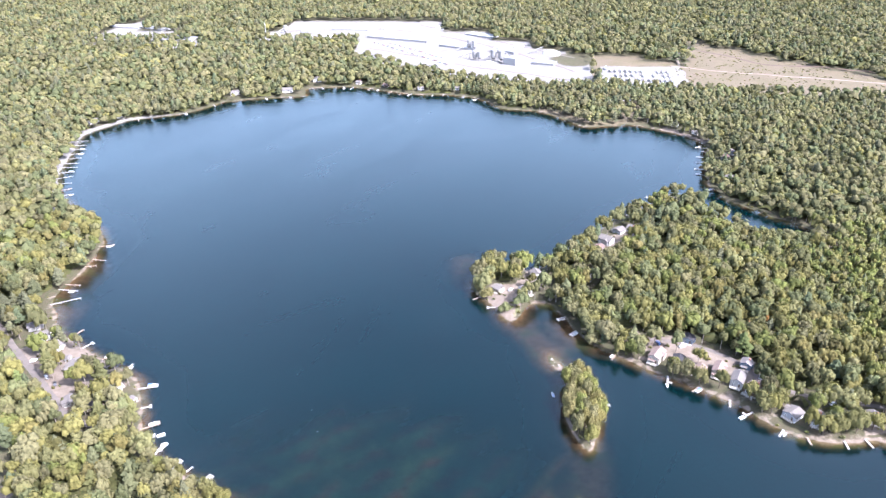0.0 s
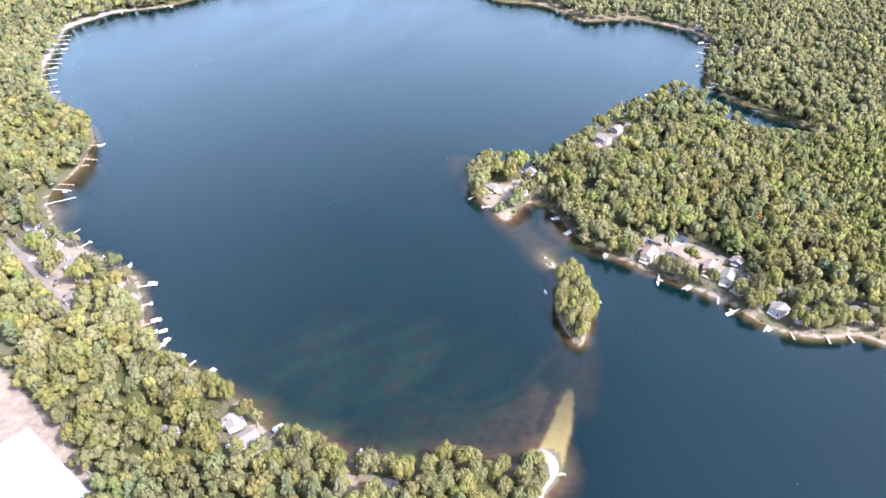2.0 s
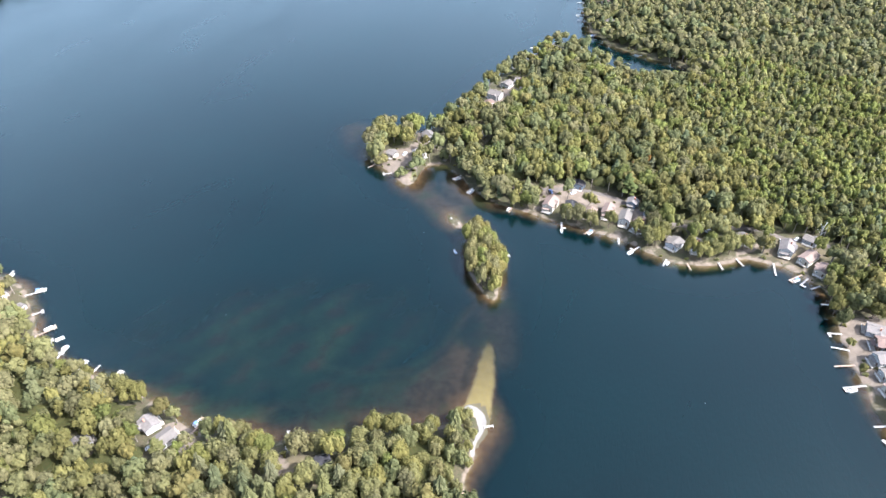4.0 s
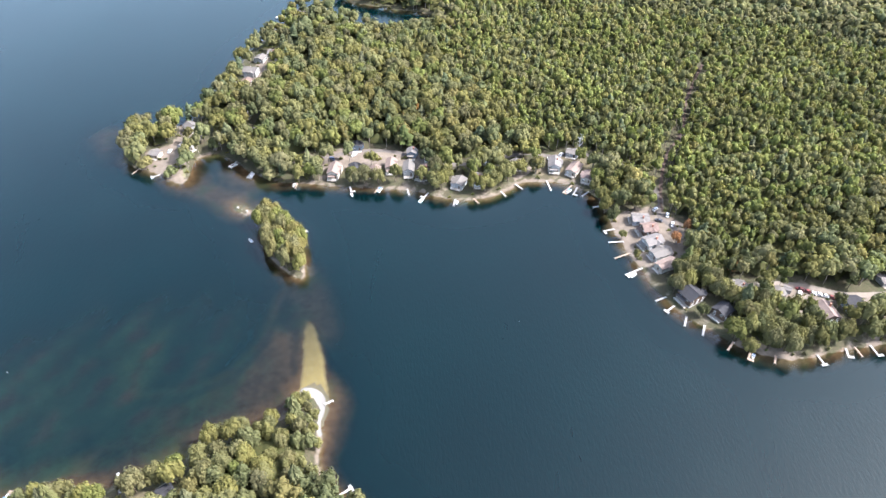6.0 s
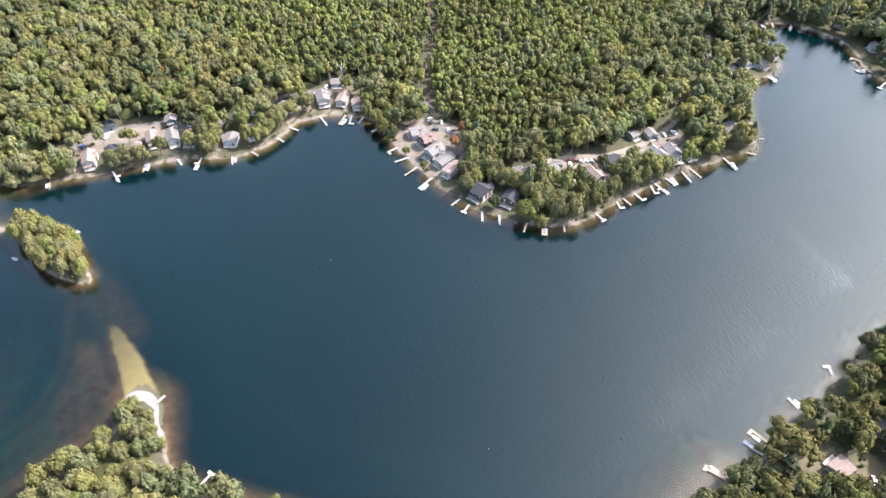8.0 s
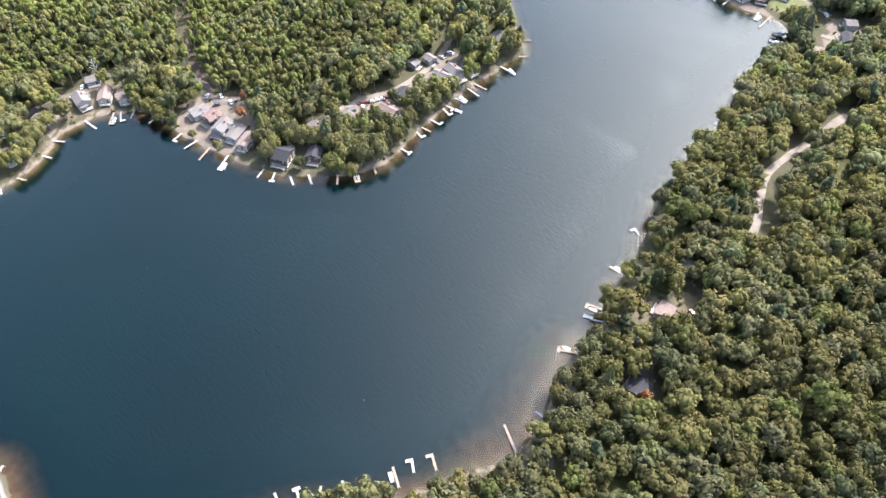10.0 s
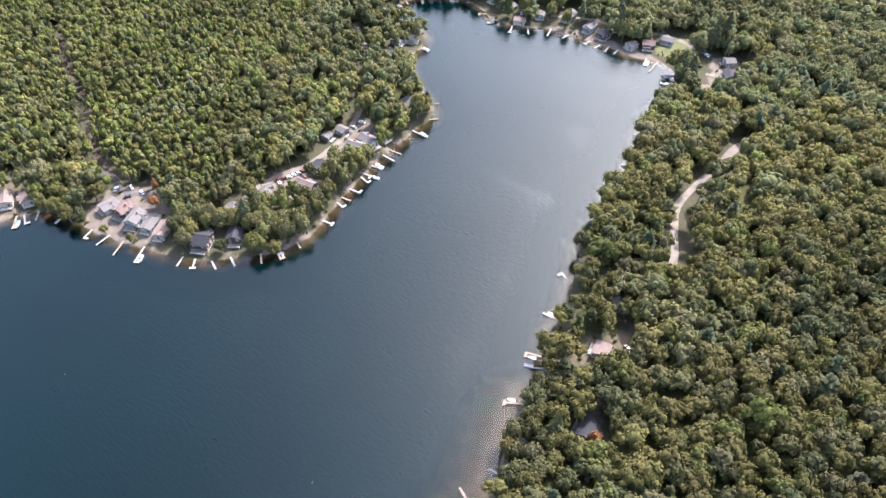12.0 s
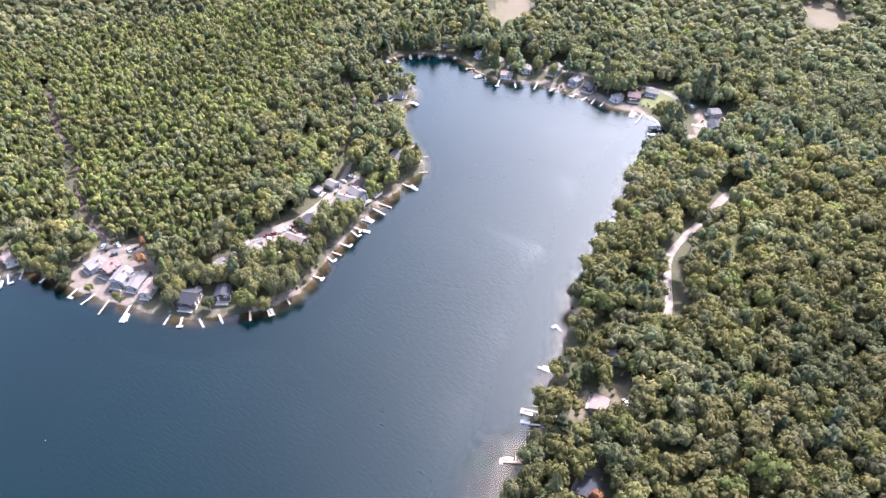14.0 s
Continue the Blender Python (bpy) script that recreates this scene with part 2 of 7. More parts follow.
yard_c = blend(nt, ramp(nt, g2.outputs["Fac"], 0.5, 0.75, 0, 0.35), yard_c, (0.10, 0.093, 0.083))
bed_c = blend(nt, ramp(nt, g2.outputs["Fac"], 0.35, 0.65), (0.066, 0.042, 0.029), (0.118, 0.080, 0.054))
bed_c = blend(nt, ramp(nt, g1.outputs["Fac"], 0.5, 0.6, 0, 0.7), bed_c, (0.06, 0.075, 0.035))


def edge(name, lo=0.35, hi=0.65, amount=0.35):
    """The weight of a kind of ground, with its edge broken up by noise."""
    a = nt.nodes.new("ShaderNodeMath"); a.operation = "MULTIPLY_ADD"
    nt.links.new(ramp(nt, g2.outputs["Fac"], 0.25, 0.75, -amount, amount), a.inputs[0])
    a.inputs[1].default_value = 1.0
    nt.links.new(attr(nt, name).outputs["Fac"], a.inputs[2])
    return ramp(nt, a.outputs[0], lo, hi)


ground_c = blend(nt, edge("grass"), floor_c, grass_c)
ground_c = blend(nt, edge("lawn"), ground_c, blend(nt, ramp(nt, g2.outputs["Fac"], 0.35, 0.65), (0.066, 0.074, 0.030), (0.092, 0.090, 0.042)))
ground_c = blend(nt, edge("bed", 0.4, 0.6, 0.1), ground_c, bed_c)
ground_c = blend(nt, edge("weed", 0.2, 0.8, 0.2), ground_c, blend(nt, ramp(nt, g2.outputs["Fac"], 0.3, 0.7), (0.032, 0.076, 0.050), (0.062, 0.108, 0.070)))
ground_c = blend(nt, edge("sand"), ground_c, sand_c)
ground_c = blend(nt, edge("shoal", 0.3, 0.7, 0.1), ground_c, blend(nt, ramp(nt, g2.outputs["Fac"], 0.3, 0.7), (0.185, 0.160, 0.092), (0.235, 0.205, 0.122)))
ground_c = blend(nt, edge("yard", 0.4, 0.6, 0.12), ground_c, yard_c)
nt.links.new(ground_c, b.inputs["Base Color"])
bump(nt, b, g3.outputs["Fac"], 0.6, 0.25)

M_TRACK = plain("dirt_track", (0.150, 0.126, 0.104), 0.95, 0.3, 0.2, 2.0)
M_ASPHALT = plain("worn_asphalt", (0.092, 0.079, 0.070), 0.9, 0.25, 0.2, 2.5)
M_EARTH = plain("bare_forest_earth", (0.072, 0.050, 0.040), 0.95, 0.35, 0.2, 2.0)

# water: rippled surface; clear over shallow ground, dark blue-green where it is deep
M_WATER = bpy.data.materials.new("lake_water")
M_WATER.use_nodes = True
nt = M_WATER.node_tree
nt.nodes.clear()
out = nt.nodes.new("ShaderNodeOutputMaterial")
deep = nt.nodes.new("ShaderNodeBsdfDiffuse")
w1 = noise_node(nt, 0.012, 4, 0.55)
deep_c = blend(nt, ramp(nt, w1.outputs["Fac"], 0.35, 0.65), (0.0002, 0.0034, 0.0040), (0.0003, 0.0044, 0.0051))
nt.links.new(deep_c, deep.inputs["Color"])
clear = nt.nodes.new("ShaderNodeBsdfTransparent")
clear.inputs["Color"].default_value = (0.92, 0.88, 0.72, 1)
gloss = node(nt, "ShaderNodeBsdfGlossy", Roughness=0.26)
gloss.distribution = "BECKMANN"                         # wave slopes are spread evenly, without long tails
gloss.inputs["Color"].default_value = (0.93, 0.985, 1.0, 1)
fres = node(nt, "ShaderNodeFresnel", IOR=1.345)
co = nt.nodes.new("ShaderNodeTexCoord")
mp = nt.nodes.new("ShaderNodeMapping")
turned = nt.nodes.new("ShaderNodeMapping")             # the crests run north-east
turned.inputs["Rotation"].default_value = (0, 0, radians(30))
mp.inputs["Scale"].default_value = (1.0, 0.30, 1.0)
nt.links.new(co.outputs["Object"], turned.inputs["Vector"])
nt.links.new(turned.outputs[0], mp.inputs["Vector"])
rip = node(nt, "ShaderNodeTexNoise", Scale=0.9, Detail=3.0, Roughness=0.55, Distortion=0.4)
nt.links.new(mp.outputs[0], rip.inputs["Vector"])
gust = noise_node(nt, 0.006, 3, 0.5)
mp2 = nt.nodes.new("ShaderNodeMapping")
mp2.inputs["Scale"].default_value = (1.0, 0.35, 1.0)
nt.links.new(turned.outputs[0], mp2.inputs["Vector"])
streak = node(nt, "ShaderNodeTexNoise", Scale=0.022, Detail=5.0, Roughness=0.6, Distortion=0.8)
nt.links.new(mp2.outputs[0], streak.inputs["Vector"])
rough = node(nt, "ShaderNodeMix")                       # the lee of the shore lies calmer
nt.links.new(attr(nt, "calm").outputs["Fac"], rough.inputs["Factor"])
nt.links.new(ramp(nt, streak.outputs["Fac"], 0.35, 0.68, 0.27, 0.36), rough.inputs["A"])
rough.inputs["B"].default_value = 0.13
nt.links.new(rough.outputs["Result"], gloss.inputs["Roughness"])
bp = node(nt, "ShaderNodeBump", Distance=0.35)
nt.links.new(ramp(nt, gust.outputs["Fac"], 0.3, 0.7, 0.10, 0.36), bp.inputs["Strength"])
nt.links.new(rip.outputs["Fac"], bp.inputs["Height"])
for n in (gloss, fres):
    nt.links.new(bp.outputs[0], n.inputs["Normal"])
body = nt.nodes.new("ShaderNodeMixShader")
nt.links.new(attr(nt, "clear").outputs["Fac"], body.inputs[0])
nt.links.new(deep.outputs[0], body.inputs[1])
nt.links.new(clear.outputs[0], body.inputs[2])
top = nt.nodes.new("ShaderNodeMixShader")
nt.links.new(fres.outputs[0], top.inputs[0])
nt.links.new(body.outputs[0], top.inputs[1])
nt.links.new(gloss.outputs[0], top.inputs[2])
nt.links.new(top.outputs[0], out.inputs["Surface"])

# ---- plan of the lake: control points of the shore, stretch by stretch, in metres ----
SHORE_NEAR = [(50, 197), (47, 200), (43, 199), (38, 192), (17, 192), (-2, 194), (-21, 191), (-36, 194), (-57, 203), (-78, 208), (-95, 224), (-112, 237)]
SHORE_WEST = [(-126, 247), (-144, 258), (-157, 269), (-168, 291), (-178, 315), (-191, 330), (-209, 341), (-230, 355), (-252, 371), (-265, 390),
              (-275, 404), (-279, 420), (-276, 443), (-276, 469), (-281, 498), (-294, 523), (-322, 545), (-345, 575), (-362, 594), (-376, 614),
              (-395, 659), (-407, 708), (-421, 759), (-415, 781), (-404, 802)]
SHORE_NORTH = [(-386, 825), (-338, 846), (-312, 878), (-297, 901), (-263, 915), (-226, 924), (-197, 932), (-200, 967), (-165, 976), (-125, 974),
               (-75, 950), (-35, 939), (3, 937), (41, 918), (69, 874), (111, 862), (142, 827), (164, 798), (213, 808), (246, 789), (265, 774),
               (282, 747), (278, 714), (258, 664), (250, 625)]
SHORE_CHANNEL = [(252, 606), (252, 588), (263, 575), (273, 562), (283, 549), (293, 540), (301, 520), (289, 503), (274, 506), (260, 506), (248, 511), (241, 526), (236, 548), (232, 568), (226, 590)]
SHORE_POINT = [(209, 602), (175, 572), (138, 539), (113, 507), (86, 477), (65, 457), (41, 465), (24, 459), (16, 442), (16, 425), (24, 414),
               (31, 404), (37, 389), (43, 386), (51, 400), (59, 408), (70, 407), (76, 395), (83, 375), (89, 363), (97, 354)]
SHORE_COVE = [(111, 344), (126, 330), (141, 321), (152, 312), (165, 301), (174, 289), (182, 281), (194, 276), (211, 275), (225, 276), (238, 269),
              (246, 262), (251, 250), (252, 239), (247, 222), (241, 209), (236, 195), (232, 179), (230, 169), (227, 157), (227, 145), (230, 132),
              (234, 117), (239, 106), (247, 97), (257, 92)]
SHORE_EAST = [(267, 89), (286, 82), (311, 72), (340, 57), (362, 44), (371, 43), (385, 48), (397, 56), (422, 64), (439, 64), (449, 58), (466, 59),
              (482, 76), (495, 102), (511, 86), (522, 72), (523, 35), (510, 21), (494, 11), (484, -11), (486, -24), (481, -36), (473, -53),
              (460, -77), (450, -92), (440, -115), (415, -117), (400, -112), (387, -100)]
SHORE_SOUTH = [(364, -87), (327, -77), (303, -64), (279, -56), (261, -46), (235, -42), (215, -37), (195, -30), (182, -28), (168, -22), (152, -16),
               (129, -11), (110, -4), (100, 10), (90, 24), (82, 38), (74, 56), (63, 79), (54, 102), (44, 125), (36, 145), (34, 155), (38, 165),
               (43, 176), (48, 184), (51, 191)]
ISLAND = [(68, 325), (65, 308), (64, 290), (68, 275), (73, 268), (79, 280), (84, 298), (85, 312), (80, 329), (74, 334)]
ROCK_ISLET = [(61, 348), (64, 349), (68, 341), (69, 335), (65, 335), (62, 341)]


def smooth_loop(points, step=3.0, wiggle=0.0):
    """A closed curve through the control points, with a little natural unevenness."""
    p, res = np.array(points, float), []
    n = len(p)
    for i in range(n):
        a, b_, c, d = p[i - 1], p[i], p[(i + 1) % n], p[(i + 2) % n]
        m = max(2, int(np.linalg.norm(c - b_) / step))
        u = (np.arange(m) / m)[:, None]
        res.append(0.5 * (2 * b_ + (c - a) * u + (2 * a - 5 * b_ + 4 * c - d) * u ** 2 + (3 * b_ - a - 3 * c + d) * u ** 3))
    res = np.concatenate(res)
    if wiggle:
        for q in res:
            q += [wiggle * noise.noise((q[0] * 0.11, q[1] * 0.11, k)) for k in (1.5, 7.5)]
    return res


LAKE_LOOP = smooth_loop(SHORE_NEAR + SHORE_WEST + SHORE_NORTH + SHORE_CHANNEL + SHORE_POINT + SHORE_COVE + SHORE_EAST + SHORE_SOUTH, 3.5, 1.6)
ISLAND_LOOP, ROCK_LOOP = smooth_loop(ISLAND, 2.0, 0.8), smooth_loop(ROCK_ISLET, 1.5, 0.5)


def inside(loop, x, y):
    x, y = np.asarray(x, float), np.asarray(y, float)
    r = np.zeros(x.shape, bool)
    for (x0, y0), (x1, y1) in zip(loop, np.roll(loop, -1, 0)):
        if y0 != y1:
            r ^= ((y0 > y) != (y1 > y)) & (x < (x1 - x0) * (y - y0) / (y1 - y0) + x0)
    return r


def line_distance(line, x, y):
    """Distance to an open polyline."""
    x, y = np.asarray(x, float), np.asarray(y, float)
    best = np.full(x.shape, 1e9)
    for (x0, y0), (x1, y1) in zip(line[:-1], line[1:]):
        dx, dy = x1 - x0, y1 - y0
        u = np.clip(((x - x0) * dx + (y - y0) * dy) / (dx * dx + dy * dy + 1e-9), 0, 1)
        best = np.minimum(best, np.hypot(x - x0 - u * dx, y - y0 - u * dy))
    return best


def steps(lo, hi, core_lo, core_hi, core, grow=1.28):
    """Grid lines: even in the core, wider and wider beyond it."""
    mid = list(np.arange(core_lo, core_hi + 0.1, core))
    for end, sign in ((hi, 1), (lo, -1)):
        s = core
        while sign * (end - (mid[-1] if sign > 0 else mid[0])) > 0:
            s = min(s * grow, 400)
            mid.insert(len(mid) if sign > 0 else 0, (mid[-1] if sign > 0 else mid[0]) + sign * s)
    return np.array(mid)


GX = steps(-4600, 4600, -440, 560, 5.0)
GY = steps(-4600, 4900, -180, 1000, 5.0)
GX = np.unique(np.concatenate([GX, np.arange(22, 106, 2.0)]))       # closer lines round the spit and the island
GY = np.unique(np.concatenate([GY, np.arange(142, 350, 2.0)]))
XX, YY = np.meshgrid(GX, GY)


def loop_distance(loop, reach):
    """Distance to the loop on the grid, exact within reach of it."""
    d = np.full(XX.shape, 1e4)
    for (x0, y0), (x1, y1) in zip(loop, np.roll(loop, -1, 0)):
        i0, i1 = np.searchsorted(GX, [min(x0, x1) - reach, max(x0, x1) + reach])
        j0, j1 = np.searchsorted(GY, [min(y0, y1) - reach, max(y0, y1) + reach])
        if i1 > i0 and j1 > j0:
            part_d = line_distance([(x0, y0), (x1, y1)], XX[j0:j1, i0:i1], YY[j0:j1, i0:i1])
            d[j0:j1, i0:i1] = np.minimum(d[j0:j1, i0:i1], part_d)
    return np.minimum(d, reach)


WET = inside(LAKE_LOOP, XX, YY)
SHORE = np.where(WET, -1, 1) * loop_distance(LAKE_LOOP, 70.0)       # metres inland; below zero in the lake
for loop in (ISLAND_LOOP, ROCK_LOOP):
    own = np.where(inside(loop, XX, YY), 1, -1) * loop_distance(loop, 70.0)
    SHORE = np.maximum(SHORE, own)


def sample(field, x, y):
    x, y = np.asarray(x, float), np.asarray(y, float)
    i = np.clip(np.searchsorted(GX, x) - 1, 0, len(GX) - 2)
    j = np.clip(np.searchsorted(GY, y) - 1, 0, len(GY) - 2)
    u, v = np.clip((x - GX[i]) / (GX[i + 1] - GX[i]), 0, 1), np.clip((y - GY[j]) / (GY[j + 1] - GY[j]), 0, 1)
    return (field[j, i] * (1 - u) + field[j, i + 1] * u) * (1 - v) + (field[j + 1, i] * (1 - u) + field[j + 1, i + 1] * u) * v


def wave(x, y, s, seed):
    """Cheap smooth noise, about -1 to 1."""
    r = np.zeros(np.shape(x))
    rs = np.random.RandomState(seed)
    for k in range(6):
        a, ph, f = rs.rand() * 6.283, rs.rand() * 6.283, (0.6 + 1.3 * rs.rand()) / s
        r += np.sin((x * math.cos(a) + y * math.sin(a)) * f * 6.283 + ph)
    return r / 2.6


LAND = np.clip(SHORE, 0, None)
DEEP = np.clip(-SHORE, 0, None)
slow = wave(XX, YY, 90.0, 3)
SHELF = 4.5 + 2.5 * wave(XX, YY, 70.0, 5)                          # width of the shallow shelf
# broader shelves off the near shore, the west bay and the south shore
for (cx, cy, r, more) in ((20, 208, 46, 26), (-262, 425, 40, 24), (145, -2, 40, 18), (80, 55, 45, 7), (-75, 225, 40, 12), (62, 372, 36, 14)):
    SHELF = SHELF + more * np.exp(-((XX - cx) ** 2 + (YY - cy) ** 2) / (r * r))
bed = -(0.30 - 0.21 * np.clip((SHELF - 6) / 10, 0, 1)) * DEEP - 8.0 * (1 - np.exp(-np.clip(DEEP - np.clip(SHELF, 3, None), 0, None) / 11.0))
village = (XX > 90) & (XX < 400) & (YY > 20) & (YY < 350) | (XX < -100) & (YY < 420) | (XX > 440) & (YY < 40)
bed = np.where(village, np.maximum(bed, -0.19 * DEEP - 8.0 * (1 - np.exp(-np.clip(DEEP - 3.6, 0, None) / 8.0))), bed)
bed = bed - 5.0 * np.exp(-(line_distance([(238, 592), (246, 560), (262, 535), (288, 520)], XX, YY) / 12.0) ** 2)
# submerged ridge: sand spit, the bar to the island, the bar on to the rocks and the point
for line, crest, width in (([(65, 230), (70, 250), (73, 268)], -1.5, 13.0),
                           ([(76, 330), (66, 345), (54, 368), (43, 388)], -0.9, 11.0), ([(16, 445), (13, 470)], -1.2, 14.0)):
    near = line_distance(line, XX, YY)
    bed = np.maximum(bed, crest - (np.clip(near - 0.35 * width, 0, None) / width) ** 2 * 2.6)
# the sand spit: broad at the beach, narrowing to a blunt tip, steep on its eastern side
SPIT = [(42, 198), (46, 204), (50, 212), (55, 224), (60, 234), (63, 238), (64.5, 235), (63.5, 228), (61.5, 218), (58.5, 207), (55, 197), (52, 188)]
spit = line_distance(SPIT + SPIT[:1], XX, YY) * np.where(inside(SPIT, XX, YY), -1, 1)
east = XX > 52 + (YY - 198) * 0.33
bed = np.maximum(bed, -0.12 - 0.020 * np.clip(YY - 202, 0, 40) - np.where(east, (np.clip(spit, 0, None) / 2.4) ** 1.2 * 1.8, 0.16 * np.clip(spit, 0, 3.5) + 0.048 * np.clip(spit, 0, None)))
# a low weedy bar curving from the island round the near bay
arc = line_distance([(66, 268), (57, 261), (40, 238), (19, 226), (-1, 227), (-23, 237)], XX, YY)
bed = np.maximum(bed, np.where(DEEP > 3, -1.5 - (arc / 5.0) ** 2 * 1.6, -99))
# the mucky flat between that bar and the near shore
FLAT = [(58, 234), (50, 250), (40, 238), (19, 226), (-1, 226), (-23, 234), (-62, 218), (-20, 200), (20, 196), (42, 200), (54, 222)]
flat = line_distance(FLAT + FLAT[:1], XX, YY) * np.where(inside(FLAT, XX, YY), 1, -1)
bed = np.maximum(bed, -0.95 - 0.010 * np.clip(spit, 0, 80) + 0.16 * wave(XX, YY, 26.0, 63) - np.clip(6 - flat, 0, None) * 0.20)
# weedy shoals in the near bay
shoal_r = np.hypot((XX + 40) / 82, (YY - 254) / 50)
bed = np.maximum(bed, np.where(DEEP > 5, -1.72 - 1.2 * shoal_r ** 3 + 0.36 * wave(XX, YY, 30.0, 61) + 0.12 * wave(XX, YY, 11.0, 62), -99))
HEIGHT = np.where(SHORE > 0, 0.10 * np.clip(LAND, 0, 6) + 2.6 * (1 - np.exp(-np.clip(LAND - 3, 0, None) / 30.0)) + 0.5 * slow * np.clip(LAND / 40, 0, 1),
                  np.minimum(bed, -0.02))
# far land swells a little
far = np.clip((np.hypot(XX, YY) - 1600) / 1500, 0, 1)
HEIGHT = HEIGHT + far * (10 + 12 * wave(XX, YY, 900.0, 9))

# open ground: (kind, outline)
QUARRY = [(-351, 1311), (-320, 1440), (-200, 1480), (-65, 1473), (37, 1367), (140, 1250), (227, 1155), (205, 975), (160, 960), (45, 1003), (-48, 1058), (-160, 1150), (-160, 1300), (-260, 1280)]
TRAILER_YARD = [(215, 985), (236, 1105), (360, 1080), (335, 955), (265, 960)]
FIELD = [(212, 1032), (236, 1156), (300, 1150), (367, 1098), (438, 1268), (540, 1130), (640, 1010), (760, 940), (715, 865), (595, 930), (408, 945), (328, 950)]
LOTS = [(-693, 1335), (-680, 1440), (-614, 1424), (-537, 1368), (-517, 1352), (-500, 1272), (-517, 1251), (-610, 1275), (-670, 1296)]
SHOP_LOT = [(-512, 1258), (-524, 1322), (-466, 1312), (-436, 1250), (-470, 1236)]
NEAR_LOT = [(-262, 262), (-232, 252), (-204, 231), (-188, 218), (-170, 202), (-150, 180), (-140, 168), (-190, 150), (-290, 190)]
CLEARINGS = [("yard", QUARRY), ("yard", TRAILER_YARD), ("grass", FIELD), ("grass", [(330, 950), (500, 970), (610, 925), (590, 915), (420, 935)]), ("yard", LOTS), ("yard", SHOP_LOT), ("grass", [(-478, 1400), (-413, 1390), (-412, 1346), (-466, 1374)]), ("yard", [(-575, 1088), (-566, 1150), (-546, 1150), (-548, 1096)]), ("sand", NEAR_LOT),
             ("sand", [(454, -140), (440, -144), (424, -138), (402, -128), (396, -136), (418, -152), (424, -164), (440, -166), (452, -160)]), ("lawn", [(454, -106), (466, -110), (478, -118), (480, -133), (466, -134), (452, -118)]),
             ("grass", [(580, 8), (600, 10), (640, -6), (650, -28), (640, -34), (574, -14)]),
             ("grass", [(640, -282), (636, -306), (596, -296), (600, -268)]),
             ("sand", [(255, 800), (282, 762), (292, 752), (284, 742), (262, 778), (246, 790)]),
             ("grass", [(112, 866), (145, 832), (165, 803), (214, 812), (218, 826), (170, 822), (120, 872)]),
             ("grass", [(205, 815), (232, 885), (252, 905), (258, 880), (236, 815)]),
             ("grass", [(292, 545), (306, 520), (312, 492), (300, 490), (294, 510)]),
             ("sand", [(232, 214), (262, 222), (276, 214), (279, 194), (266, 180), (252, 166), (236, 172), (234, 190)]),
             ("sand", [(280, 128), (296, 128), (302, 112), (292, 104), (278, 108), (268, 118)]),
             ("sand", [(300, 112), (340, 92), (356, 84), (348, 76), (318, 88), (300, 100)]),
             ("sand", [(24, 412), (30, 430), (52, 436), (60, 420), (50, 408), (40, 390), (34, 394)]),
             ("lawn", [(31, 404), (36, 393), (42, 389), (49, 400), (44, 406)]), ("sand", [(104, 470), (112, 490), (134, 514), (160, 534), (166, 522), (150, 500), (128, 480)]),
             ("sand", [(52, 436), (58, 452), (72, 450), (76, 436), (62, 424)]),
             ("sand", [(112, 372), (140, 366), (178, 342), (184, 322), (172, 318), (150, 342), (122, 352)]),
             ("grass", [(236, 292), (262, 288), (274, 274), (264, 256), (250, 264), (240, 276)]),
             ("sand", [(-262, 366), (-240, 362), (-190, 322), (-186, 306), (-206, 290), (-222, 302), (-240, 322), (-266, 346)]),
             ("sand", [(-90, 214), (-80, 211), (-76, 200), (-79, 192), (-88, 196), (-96, 204)]),
             ("yard", [(43, 200), (46, 202), (50, 202), (53, 198), (53, 191), (51.5, 185), (46, 179), (42, 173), (41, 174), (46, 184), (47.5, 190), (46, 196)]),
             ("sand", [(110, -8), (118, -14), (106, -16), (100, -6)]),
             ("grass", [(178, -32), (184, -62), (198, -80), (206, -70), (196, -50), (186, -32)]),
             ("sand", [(138, -42), (150, -52), (168, -50), (160, -40)]),
             ("sand", [(218, 292), (232, 296), (236, 284), (226, 280)]),
             ("sand", [(-46, 186), (-38, 190), (-34, 176), (-44, 172)]), ("grass", [(-38, 188), (-24, 184), (-22, 168), (-36, 172)]),
             ("yard", [(585, 480), (600, 462), (625, 480), (612, 530), (596, 540)]), ("sand", [(604, 466), (690, 440), (760, 520), (690, 580), (612, 530)])]
